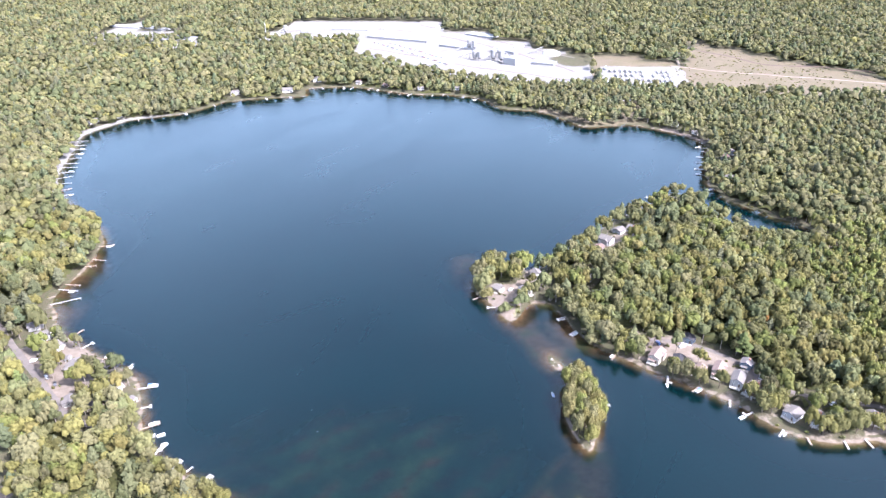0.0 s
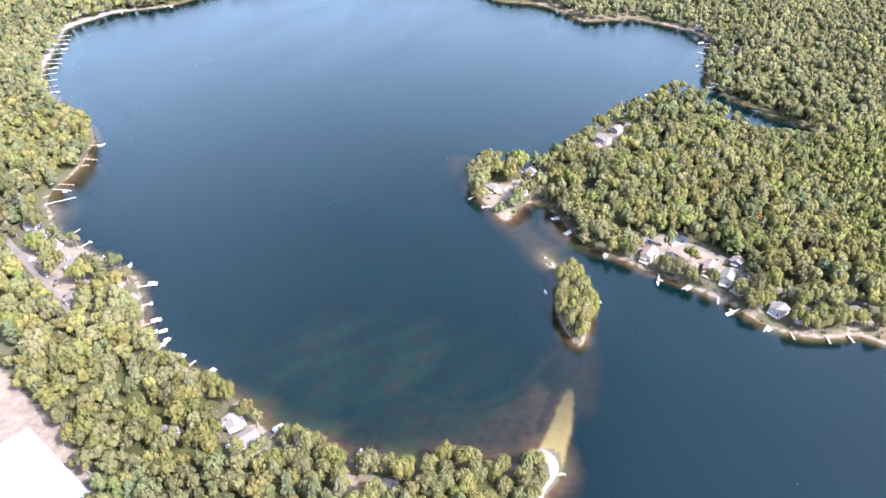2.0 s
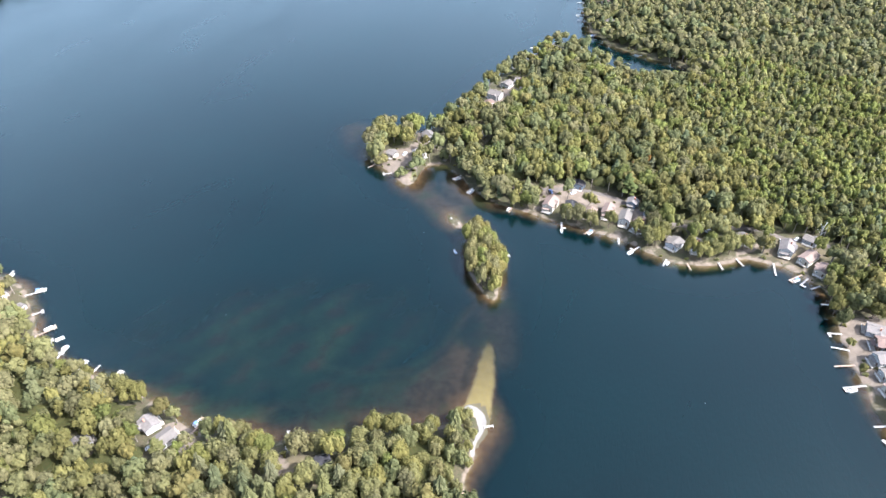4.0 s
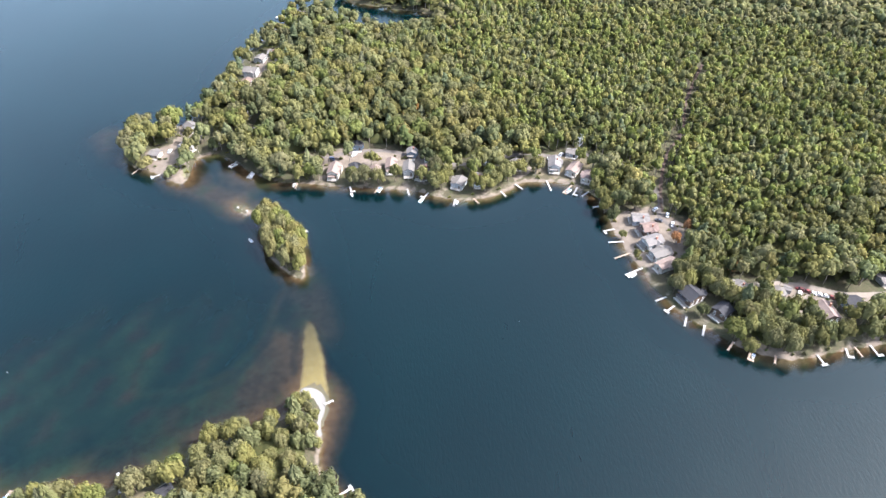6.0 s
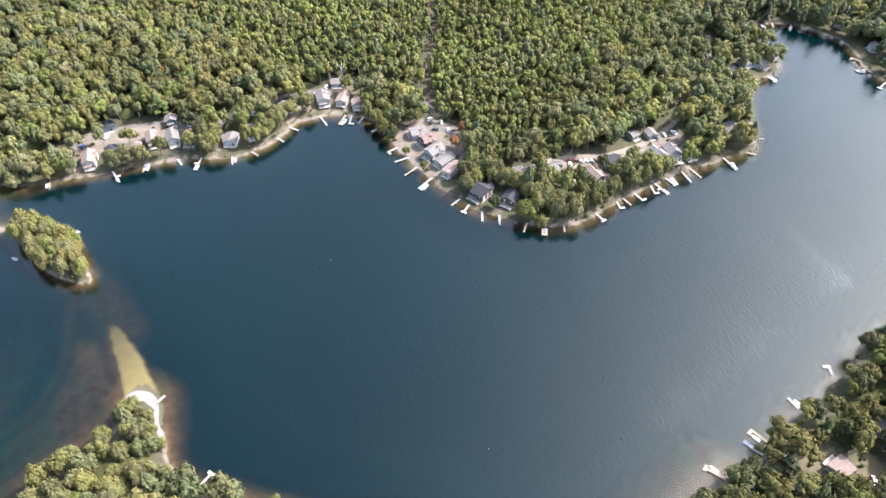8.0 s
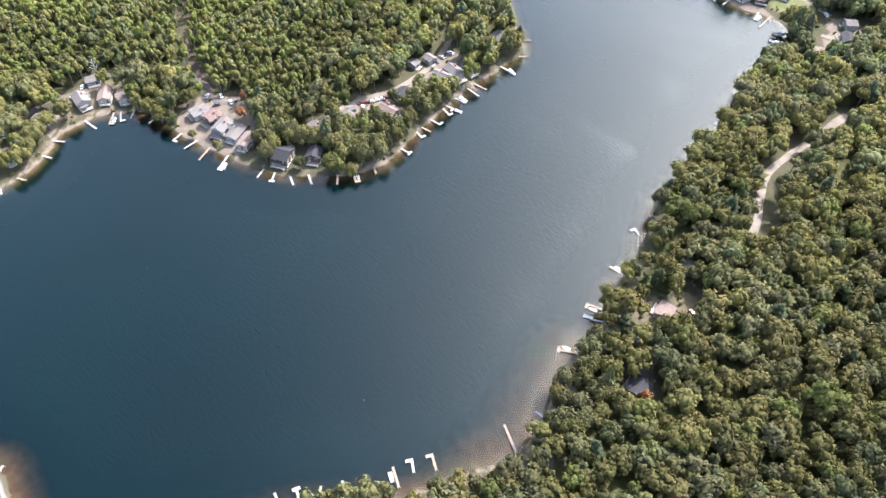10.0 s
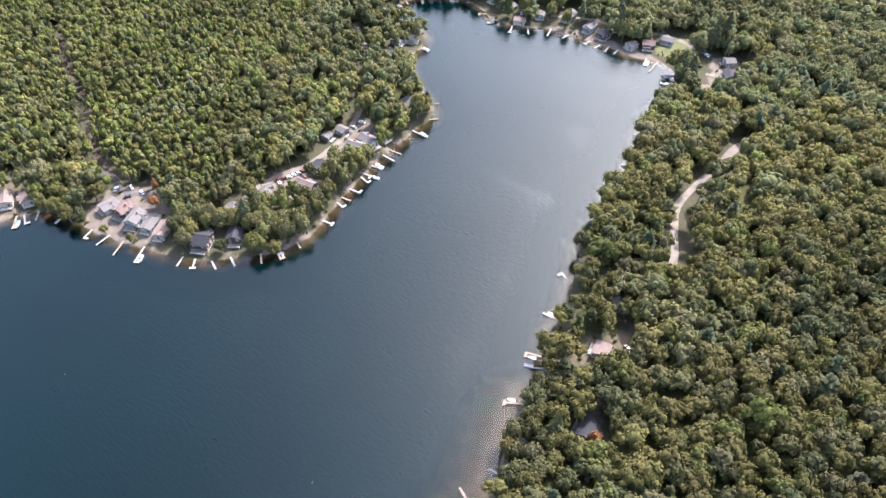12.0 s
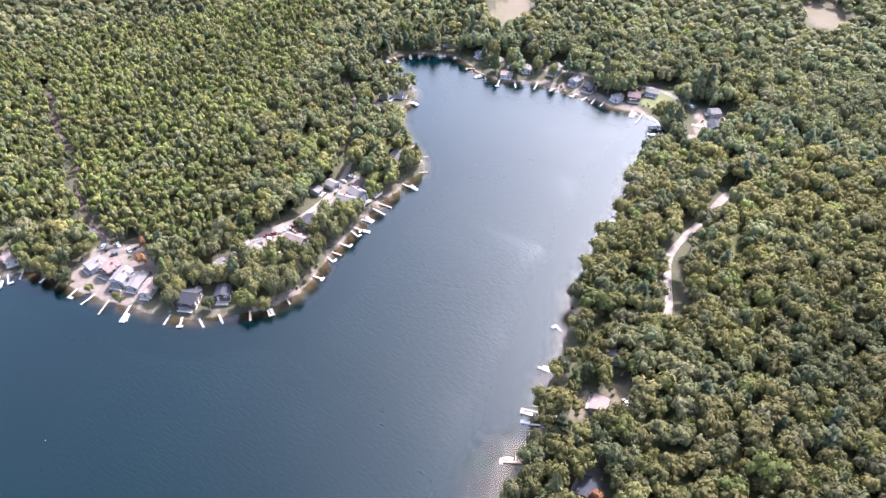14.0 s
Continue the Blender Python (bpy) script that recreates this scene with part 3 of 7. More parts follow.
TRACKS = [("dirt_track", 5.0, [(341, -137), (325, -125), (309, -112), (292, -101), (274, -97), (256, -95), (244, -92)]),
          ("dirt_track", 6.5, [(332, -131), (345, -140), (352, -146)]),
          ("path", 2.6, [(440, 330), (384, 294), (350, 265), (317, 247), (290, 224), (276, 208)]),
          ("lane", 4.0, [(108, 372), (123, 365), (141, 362), (157, 356), (174, 342), (186, 320), (206, 309), (230, 304), (247, 298), (256, 288), (274, 280), (286, 262), (292, 240), (284, 218), (272, 206), (270, 190), (262, 182)]),
          ("dirt_track", 4.2, [(470, 112), (440, 100), (408, 94), (368, 90), (345, 92), (332, 95), (309, 108), (297, 121), (284, 132), (268, 140)]),
          ("lane", 5.0, [(-300, 380), (-265, 345), (-236, 317), (-221, 302), (-205, 288), (-190, 282)]),
          ("dirt_track", 4.0, [(432, -138), (429, -150), (440, -168), (470, -190)]),
          ("dirt_track", 4.5, [(520, -2), (505, -30), (500, -60), (486, -92), (478, -120), (455, -145)]),
          ("lane", 11.0, [(-530, 1340), (-502, 1421), (-492, 1543), (-480, 1640)]),
          ("lane", 9.0, [(-760, 1268), (-660, 1262), (-560, 1222), (-505, 1240), (-418, 1237), (-300, 1255)]),
          ("dirt_track", 6.0, [(345, 1098), (361, 1091), (401, 1067), (469, 1043), (521, 1027), (640, 985), (760, 920)]),
          ("lane", 7.0, [(-310, 1370), (-220, 1392), (-120, 1392), (-20, 1330), (90, 1215), (190, 1060)]),
          ("lane", 6.0, [(-140, 1225), (-60, 1165), (20, 1100), (120, 1040), (190, 1000)]),
          ("lane", 6.0, [(-60, 1440), (30, 1345), (120, 1245), (205, 1150)]), ("lane", 5.0, [(-250, 1300), (-215, 1360), (-190, 1440)]),
          ("dirt_track", 5.0, [(360, 1100), (380, 1180), (420, 1240)]), ("ditch", 7.0, [(424, 1206), (438, 1191), (468, 1158), (496, 1111), (552, 1097), (584, 1090), (640, 1060)]),
          ("dirt_track", 3.0, [(70, 412), (84, 432), (104, 450), (126, 478), (146, 505), (160, 528)])]
KIND = {k: np.zeros(XX.shape) for k in ("sand", "grass", "yard", "lawn")}
for kind, outline in CLEARINGS:
    KIND[kind] = np.maximum(KIND[kind], inside(outline, XX, YY))
# narrow beaches: bare sandy rim along most of the shore
rim = np.clip(1.25 - np.abs(SHORE - 0.4) / 2.6, 0, 1) * np.clip(0.55 + 0.5 * wave(XX, YY, 45.0, 12), 0, 1) * (1 + 0.2 * ((XX > 90) & (XX < 380) & (YY > 40) & (YY < 350)))
KIND["sand"] = np.maximum(KIND["sand"], rim)
KIND["sand"] = np.maximum(KIND["sand"], village * np.clip(1.25 - np.abs(SHORE - 0.2) / 2.1, 0, 1) * np.clip(0.8 + 0.4 * wave(XX, YY, 30.0, 14), 0, 1))
lots = village & (XX < 420) & (XX > 90)
KIND["sand"] = np.maximum(KIND["sand"], lots * (SHORE > 0) * np.clip(1.0 - (SHORE - 4) / 24, 0, 1) * np.clip(0.28 + 0.26 * wave(XX, YY, 16.0, 15), 0, 1))
KIND["yard"] *= 1 - np.clip(2.0 - np.hypot((XX - 198) / 24, (YY - 1140) / 30), 0, 1)
west_beach = np.exp(-((XX + 400) ** 2 + (YY - 720) ** 2) / 150 ** 2) * np.clip(1.3 - np.abs(SHORE - 3) / 9, 0, 1)
KIND["yard"] = np.maximum(KIND["yard"], np.clip(west_beach * 1.1, 0, 0.62))
KIND["sand"] = np.maximum(KIND["sand"], np.clip(0.8 - spit / 2.0, 0, 1))
KIND["shoal"] = np.clip(0.55 - spit / 4.5 + 0.10 * wave(XX, YY, 14.0, 67), 0, 1) * (YY > 188)
for cx, cy, r in ((140, -6, 24), (172, -18, 16), (245, 98, 12), (40, 391, 6), (79, 272, 5), (101, 346, 5), (118, 334, 5), (170, 290, 5)):
    KIND["sand"] = np.maximum(KIND["sand"], np.clip(1.3 - np.hypot(XX - cx, YY - cy) / r, 0, 1) * (DEEP < 9))
east_beach = np.exp(-(line_distance([(481, -30), (473, -61), (462, -77), (446, -102), (430, -110)], XX, YY) / 7.0) ** 2)
KIND["sand"] = np.maximum(KIND["sand"], np.clip(east_beach * 1.4, 0, 1) * (SHORE > -3))
KIND["weed"] = np.clip(1.5 - shoal_r, 0, 1) * (DEEP > 7) * np.clip(0.75 + 0.4 * wave(XX, YY, 18.0, 64), 0, 1) * np.clip(spit / 25, 0, 1)
KIND["bed"] = np.clip(0.5 - SHORE / 1.5, 0, 1)
CLEAR = np.where(SHORE < 0, np.exp(np.clip(HEIGHT, -30, 0) / 1.3), 1.0) * 0.88


def ground_z(x, y):
    return float(sample(HEIGHT, x, y))


def grid_mesh(name, z, keep=None):
    ny, nx = XX.shape
    co = np.stack([XX, YY, z], -1).reshape(-1, 3)
    idx = np.arange(nx * ny).reshape(ny, nx)
    quads = np.stack([idx[:-1, :-1], idx[:-1, 1:], idx[1:, 1:], idx[1:, :-1]], -1).reshape(-1, 4)
    used = np.arange(len(co))
    if keep is not None:
        k = keep[:-1, :-1] | keep[:-1, 1:] | keep[1:, 1:] | keep[1:, :-1]
        quads = quads[k.reshape(-1)]
        used, quads = np.unique(quads, return_inverse=True)
        quads = quads.reshape(-1, 4)
    me = bpy.data.meshes.new(name)
    me.from_pydata(co[used].tolist(), [], quads.tolist())
    me.polygons.foreach_set("use_smooth", np.ones(len(me.polygons), bool))
    return me, used


def point_attribute(me, name, values):
    me.attributes.new(name, "FLOAT", "POINT").data.foreach_set("value", np.ascontiguousarray(values, np.float32))


me, used = grid_mesh("ground", HEIGHT)
for k, f in KIND.items():
    point_attribute(me, k, f.reshape(-1))
me.materials.append(M_GROUND)
ground = tagged(new("ground", me), "wooded land with sandy shores round a lake basin", "ground", kind="structure")

me, used = grid_mesh("water", np.zeros(XX.shape), SHORE < 6.0)
point_attribute(me, "clear", CLEAR.reshape(-1)[used])
point_attribute(me, "calm", np.clip(1.15 - DEEP / 26.0, 0, 1).reshape(-1)[used])
me.materials.append(M_WATER)
water = tagged(new("water", me), "dark blue lake water, rippled, clear over sandy shallows", "water", kind="structure")

# roads and tracks: thin ribbons laid on the ground
def ribbon(kind, width, line):
    loop = []
    p = np.array(line, float)
    for i in range(len(p) - 1):
        a, b_, c, d = p[max(i - 1, 0)], p[i], p[i + 1], p[min(i + 2, len(p) - 1)]
        m = max(2, int(np.linalg.norm(c - b_) / 4.0))
        for u in np.arange(m) / m:
            loop.append(0.5 * (2 * b_ + (c - a) * u + (2 * a - 5 * b_ + 4 * c - d) * u ** 2 + (3 * b_ - a - 3 * c + d) * u ** 3))
    loop.append(p[-1])
    loop = np.array(loop)
    t = np.gradient(loop, axis=0)
    t /= np.linalg.norm(t, axis=1)[:, None] + 1e-9
    side = np.stack([-t[:, 1], t[:, 0]], 1)
    verts, faces = [], []
    rows = np.linspace(-0.5, 0.5, 5)
    for i, q in enumerate(loop):
        w = width * (1 + 0.22 * noise.noise((q[0] * 0.09, q[1] * 0.09, 3.0)))
        for s in rows:
            x, y = q + side[i] * w * (s + 0.05 * noise.noise((q[0] * 0.3, q[1] * 0.3, s * 4)))
            verts.append((x, y, ground_z(x, y) + (0.10 if abs(s) < 0.4 else -0.05)))
    for i in range(len(loop) - 1):
        for k in range(4):
            j = i * 5 + k
            faces.append((j, j + 1, j + 6, j + 5))
    me = bpy.data.meshes.new(kind)
    me.from_pydata(verts, [], faces)
    me.polygons.foreach_set("use_smooth", np.ones(len(me.polygons), bool))
    material, label = {"dirt_track": (M_TRACK, "pale sandy dirt track among the trees"), "lane": (M_ASPHALT, "worn grey lane between the trees and houses"),
                       "path": (M_EARTH, "dark bare-earth path cut through the woods"), "ditch": (M_EARTH, "dark weedy ditch across the open field")}[kind]
    me.materials.append(material)
    return tagged(new("road", me), label, "road", kind="structure")


for kind, width, line in TRACKS:
    ribbon(kind, width, line)

# ---- helpers for things ----
def part(name, bm, material, parent, label="", smooth=False):
    me = bpy.data.meshes.new(name)
    bm.to_mesh(me)
    bm.free()
    me.materials.append(material)
    if smooth:
        me.polygons.foreach_set("use_smooth", np.ones(len(me.polygons), bool))
    ob = new(name, me)
    ob.parent = parent
    if label:
        tagged(ob, label)
    return ob


def shared(name, me, parent, m):
    ob = new(name, me)
    ob.parent = parent
    ob.matrix_basis = m
    return ob


def add_box(bm, x0, x1, y0, y1, z0, z1, bevel=0.0):
    made = bmesh.ops.create_cube(bm, size=1.0, matrix=Matrix.Translation(((x0 + x1) / 2, (y0 + y1) / 2, (z0 + z1) / 2)) @ Matrix.Diagonal((x1 - x0, y1 - y0, z1 - z0, 1)))
    if bevel:
        edges = list({e for v in made["verts"] for e in v.link_edges})
        bmesh.ops.bevel(bm, geom=edges, offset=bevel, segments=1, affect="EDGES")
    return bm


def box(x0, x1, y0, y1, z0, z1, bevel=0.0):
    return add_box(bmesh.new(), x0, x1, y0, y1, z0, z1, bevel)


def add_rod(bm, a, b, r, n=6, r2=None):
    a, b = Vector(a), Vector(b)
    m = Matrix.Translation((a + b) / 2) @ (b - a).to_track_quat("Z", "Y").to_matrix().to_4x4()
    bmesh.ops.create_cone(bm, cap_ends=True, segments=n, radius1=r, radius2=r if r2 is None else r2, depth=(b - a).length, matrix=m)
    return bm


def rod(a, b, r, n=6, r2=None):
    return add_rod(bmesh.new(), a, b, r, n, r2)


def prism(outline, z0, z1):
    """A solid from a flat outline (x, y) between two heights."""
    bm = bmesh.new()
    lo = [bm.verts.new((x, y, z0)) for x, y in outline]
    hi = [bm.verts.new((x, y, z1)) for x, y in outline]
    bm.faces.new(lo[::-1]), bm.faces.new(hi)
    for i in range(len(lo)):
        j = (i + 1) % len(lo)
        bm.faces.new((lo[i], lo[j], hi[j], hi[i]))
    bmesh.ops.recalc_face_normals(bm, faces=bm.faces)
    return bm


def mesh_of(name, bm, material):
    me = bpy.data.meshes.new(name)
    bm.to_mesh(me)
    bm.free()
    me.materials.append(material)
    return me


def nearest_shore(x, y, loop=None):
    loop = LAKE_LOOP if loop is None else loop
    k = int(np.argmin(np.hypot(loop[:, 0] - x, loop[:, 1] - y)))
    return loop[k]


# ---- houses ----
PANE = mesh_of("pane", box(-0.52, 0.52, -0.02, 0.02, 0.08, 1.22), M_GLASS)
fr = bmesh.new()
bars_x, bars_z = (-0.62, -0.5, -0.03, 0.03, 0.5, 0.62), (0.0, 0.1, 0.62, 0.68, 1.2, 1.3)
fr_v = [[fr.verts.new((a, -0.05, c)) for a in bars_x] for c in bars_z]
for i in range(5):                                      # one frame with a cross bar and four lights
    for j in range(5):
        if not (i in (1, 3) and j in (1, 3)):
            fr.faces.new((fr_v[i][j], fr_v[i][j + 1], fr_v[i + 1][j + 1], fr_v[i + 1][j]))
fr.normal_update()
bmesh.ops.solidify(fr, geom=fr.faces[:], thickness=0.1)
bmesh.ops.recalc_face_normals(fr, faces=fr.faces)
WINDOW_FRAME = mesh_of("window_frame", fr, M_TRIM)
DOOR_LEAF = mesh_of("door", box(-0.46, 0.46, -0.05, 0.05, 0, 2.05, 0.02), M_BROWNWALL)


def house(x, y, w, d, h, wall_mat, roof_mat, label, turn=None, pitch=0.5, gable="y", deck=2.6, chimney=True, deck_mat=None, kind_name="house", wing=0):
    """A gabled lake house; its front (-y of its own) faces the water. w across the front, d deep, h to the eaves."""
    sx, sy = nearest_shore(x, y)
    rz = math.degrees(math.atan2(sy - y, sx - x)) + 90 if turn is None else turn
    zs = [ground_z(x + a * math.cos(radians(rz)) - b_ * math.sin(radians(rz)), y + a * math.sin(radians(rz)) + b_ * math.cos(radians(rz)))
          for a in (-w / 2, w / 2) for b_ in (-d / 2, d / 2)]
    z = max(max(zs), 0.5)
    drop = z - min(zs) + 0.4
    ob = new(kind_name)
    ob.matrix_basis = pose(x, y, z, 0, 0, rz)
    tagged(ob, label, kind_name)
    W, D = w / 2, d / 2
    part("foundation", box(-W + 0.03, W - 0.03, -D + 0.03, D - 0.03, -drop, 0.25), M_CONCRETE, ob)
    # walls with gable ends
    bm = bmesh.new()
    rise = pitch * (W if gable == "y" else D)
    if gable == "y":
        sec = [(-W, 0.25), (W, 0.25), (W, h), (0, h + rise), (-W, h)]
        ends = [[bm.verts.new((a, s * D, b_)) for a, b_ in sec] for s in (-1, 1)]
    else:
        sec = [(-D, 0.25), (D, 0.25), (D, h), (0, h + rise), (-D, h)]
        ends = [[bm.verts.new((s * W, a, b_)) for a, b_ in sec] for s in (-1, 1)]
    bm.faces.new(ends[0]), bm.faces.new(ends[1][::-1])
    for i in range(5):
        j = (i + 1) % 5
        bm.faces.new((ends[0][i], ends[0][j], ends[1][j], ends[1][i]))
    bmesh.ops.recalc_face_normals(bm, faces=bm.faces)
    part("wall", bm, wall_mat, ob)
    # roof slabs with eaves and thickness, lying a little over the walls
    o, th = 0.45, 0.18
    bm = bmesh.new()
    half, run = (W, D + o) if gable == "y" else (D, W + o)
    for s in (-1, 1):
        e = half + o
        pts = [(0, h + rise + 0.02), (s * e, h - pitch * o + 0.02), (s * e, h - pitch * o + th + 0.02), (0, h + rise + th + 0.02)]
        vs = [[bm.verts.new((a, q, b_) if gable == "y" else (q, a, b_)) for a, b_ in pts] for q in (-run, run)]
        bm.faces.new(vs[0]), bm.faces.new(vs[1][::-1])
        for i in range(4):
            j = (i + 1) % 4
            bm.faces.new((vs[0][i], vs[0][j], vs[1][j], vs[1][i]))
    bmesh.ops.recalc_face_normals(bm, faces=bm.faces)
    roof = part("roof", bm, roof_mat, ob)
    part("ridge_cap", box(-0.14, 0.14, -run, run, h + rise + th - 0.04, h + rise + th + 0.07) if gable == "y" else
         box(-run, run, -0.14, 0.14, h + rise + th - 0.04, h + rise + th + 0.07), roof_mat, roof)
    if chimney:
        cx, cy = (W * 0.42, D * 0.25) if gable == "y" else (W * 0.3, D * 0.4)
        part("chimney", add_box(box(cx - 0.35, cx + 0.35, cy - 0.35, cy + 0.35, h - 0.2, h + rise + 0.9), cx - 0.42, cx + 0.42, cy - 0.42, cy + 0.42, h + rise + 0.9, h + rise + 1.05), M_BRICK, roof)
    if wing:
        # a lower gabled wing across the main ridge, and a lean-to porch roof over the deck
        cx, cy = (wing * W * 0.62, D * 0.30) if gable == "y" else (wing * W * 0.36, D * 0.62)
        hx, hy = (W * 0.70, D * 0.44) if gable == "y" else (W * 0.40, D * 0.72)
        wh, half_w = h * 0.93, hy if gable == "y" else hx
        for name, o2, z_lo, th2, m2 in (("wing_wall", 0.0, 0.25, None, wall_mat), ("wing_roof", 0.38, wh, 0.16, roof_mat)):
            bm, run2 = bmesh.new(), (hx if gable == "y" else hy) + o2
            if th2 is None:
                secs = [[(-half_w, z_lo), (half_w, z_lo), (half_w, wh), (0, wh + pitch * half_w), (-half_w, wh)]]
            else:
                secs = [[(0, wh + pitch * half_w + 0.02), (q * (half_w + o2), wh - pitch * o2 + 0.02), (q * (half_w + o2), wh - pitch * o2 + 0.02 + th2), (0, wh + pitch * half_w + 0.02 + th2)] for q in (-1, 1)]
            for sec in secs:
                rings = [[bm.verts.new((cx + q, cy + a, b_) if gable == "y" else (cx + a, cy + q, b_)) for a, b_ in sec] for q in (-run2, run2)]
                bm.faces.new(rings[0]), bm.faces.new(rings[1][::-1])
                for i in range(len(sec)):
                    k = (i + 1) % len(sec)
                    bm.faces.new((rings[0][i], rings[0][k], rings[1][k], rings[1][i]))
            bmesh.ops.recalc_face_normals(bm, faces=bm.faces)
            part(name, bm, m2, ob)
        if deck > 2.2:
            bm, z1 = bmesh.new(), min(h - 0.25, 2.75)
            lo, hi = (-D - deck * 0.72, z1 - 0.42), (-D - 0.03, z1)
            ring = [[bm.verts.new((px, q, zz + t)) for q, zz, t in ((*lo, 0), (*hi, 0), (*hi, 0.12), (*lo, 0.12))] for px in (-W * 0.86, W * 0.30 * wing + W * 0.2)]
            bm.faces.new(ring[0]), bm.faces.new(ring[1][::-1])
            for i in range(4):
                k = (i + 1) % 4
                bm.faces.new((ring[0][i], ring[0][k], ring[1][k], ring[1][i]))
            bmesh.ops.recalc_face_normals(bm, faces=bm.faces)
            part("porch_roof", bm, roof_mat, ob)
    # windows on all four sides, a door towards the water
    storeys = (0.5, 2.35) if h > 3.6 else (0.95,)
    for zz in storeys:
        for side, length, off, rot in (("f", w, D, 0), ("b", w, D, 180), ("l", d, W, 90), ("r", d, W, -90)):
            n = max(1, int(length / 3.1))
            for i in range(n):
                a = (i + 0.5) / n * length - length / 2
                if side == "f" and zz < 1 and i == n // 2:
                    leaf = shared("door", DOOR_LEAF, ob, pose(a, -D - 0.03, 0.27))
                    continue
                px, py = {"f": (a, -off), "b": (a, off), "l": (off, a), "r": (-off, a)}[side]
                fo = shared("window", WINDOW_FRAME, ob, pose(px, py, zz, 0, 0, rot))
                shared("pane", PANE, fo, Matrix())
    if deck > 0:
        dm = deck_mat or M_DECK
        dk = part("deck", box(-W * 0.85, W * 0.85, -D - deck, -D - 0.02, 0.05, 0.2), dm, ob, "weathered timber deck")
        rail = bmesh.new()
        add_box(rail, -W * 0.85, W * 0.85, -D - deck, -D - deck + 0.06, 1.05, 1.13)
        for i in range(9):
            px = -W * 0.85 + 0.04 + i * (W * 1.7 - 0.08) / 8
            add_box(rail, px - 0.04, px + 0.04, -D - deck + 0.005, -D - deck + 0.055, 0.2, 1.05)
        part("railing", rail, M_TRIM, dk)
        for px in (-W * 0.8, 0, W * 0.8):
            part("deck_post", box(px - 0.08, px + 0.08, -D - deck + 0.1, -D - deck + 0.26, -drop - 1.2, 0.05), M_DECK, dk)
    return ob


WALLS = {"w": M_WHITE, "c": M_CREAM, "g": M_GREYWALL, "b": M_BLUEWALL, "n": M_BROWNWALL}
ROOFS = {"g": (M_ROOFGREY, "grey"), "l": (M_ROOFLIGHT, "pale grey"), "n": (M_ROOFBROWN, "brown"), "r": (M_ROOFRED, "red-brown"), "d": (M_ROOFDARK, "charcoal"), "t": (M_ROOFTAN, "tan")}
WALL_WORD = {"w": "white", "c": "cream", "g": "grey", "b": "blue-grey", "n": "brown"}
# x, y, width, depth, eaves, walls + roof, gable towards
HOUSES_POINT = [(54, 421, 9, 8, 5.2, "wg", "x"), (64, 443, 9, 9, 4.8, "wl", "y"), (35, 424, 8, 7, 3.0, "cl", "x"), (102, 415, 8, 9, 3.0, "gg", "y"), (118, 486, 10, 8, 3.2, "cr", "x"),
                (127, 499, 10, 12, 5.2, "wl", "y"), (141, 517, 9, 9, 3.4, "wl", "x"), (153, 520, 9, 9, 3.4, "gg", "y"), (203, 586, 11, 8, 3.2, "wl", "x"), (102, 438, 8, 7, 3.0, "bg", "y")]
HOUSES_SOUTHSIDE = [(127, 345, 8, 13, 5.2, "ct", "y"), (139, 340, 8, 11, 3.2, "gd", "y"), (149, 332, 8, 9, 3.0, "ct", "y"), (160, 331, 7, 12, 5.0, "ct", "y"), (168, 322, 8, 12, 5.0, "wl", "y"),
                    (174, 314, 9, 11, 4.8, "nn", "y"), (151, 362, 8, 7, 3.6, "bd", "y"), (178, 336, 7, 7, 4.8, "bg", "y"), (188, 294, 9, 10, 3.2, "gl", "y"), (199, 290, 8, 12, 3.2, "gg", "y"),
                    (230, 291, 8, 9, 3.0, "gg", "y"), (250, 278, 9, 12, 4.8, "wg", "y"), (258, 268, 8, 13, 3.4, "ct", "y"), (260, 257, 8, 10, 3.2, "cn", "y"), (268, 282, 9, 7, 3.0, "gl", "x")]
HOUSES_COVE = [(259, 209, 9, 11, 3.0, "gg", "y"), (256, 199, 9, 10, 5.0, "nr", "y"), (250, 190, 9, 12, 5.0, "wg", "y"), (248, 181, 8, 13, 3.0, "wl", "y"), (244, 173, 7, 13, 3.2, "ct", "y")]
HOUSES_HEAD = [(238, 149, 11, 12, 5.0, "nd", "x"), (243, 133, 9, 9, 4.6, "nd", "y"), (275, 127, 9, 8, 3.0, "cl", "x"), (263, 140, 8, 8, 3.0, "gg", "y"), (285, 105, 12, 13, 4.6, "nn", "y"),
               (302, 102, 9, 10, 4.8, "bd", "x"), (323, 84, 9, 13, 5.0, "wg", "y"), (330, 78, 9, 13, 5.0, "wg", "y"), (337, 72, 8, 11, 5.0, "gd", "y"), (339, 96, 7, 8, 3.2, "wl", "y"), (332, 104, 6, 7, 3.0, "wl", "x")]
HOUSES_EASTTIP = [(371, 58, 13, 11, 4.6, "cl", "x"), (451, 78, 11, 9, 3.6, "gg", "x"), (454, 70, 8, 9, 4.6, "wg", "y"), (431, 82, 12, 9, 3.4, "gg", "x")]
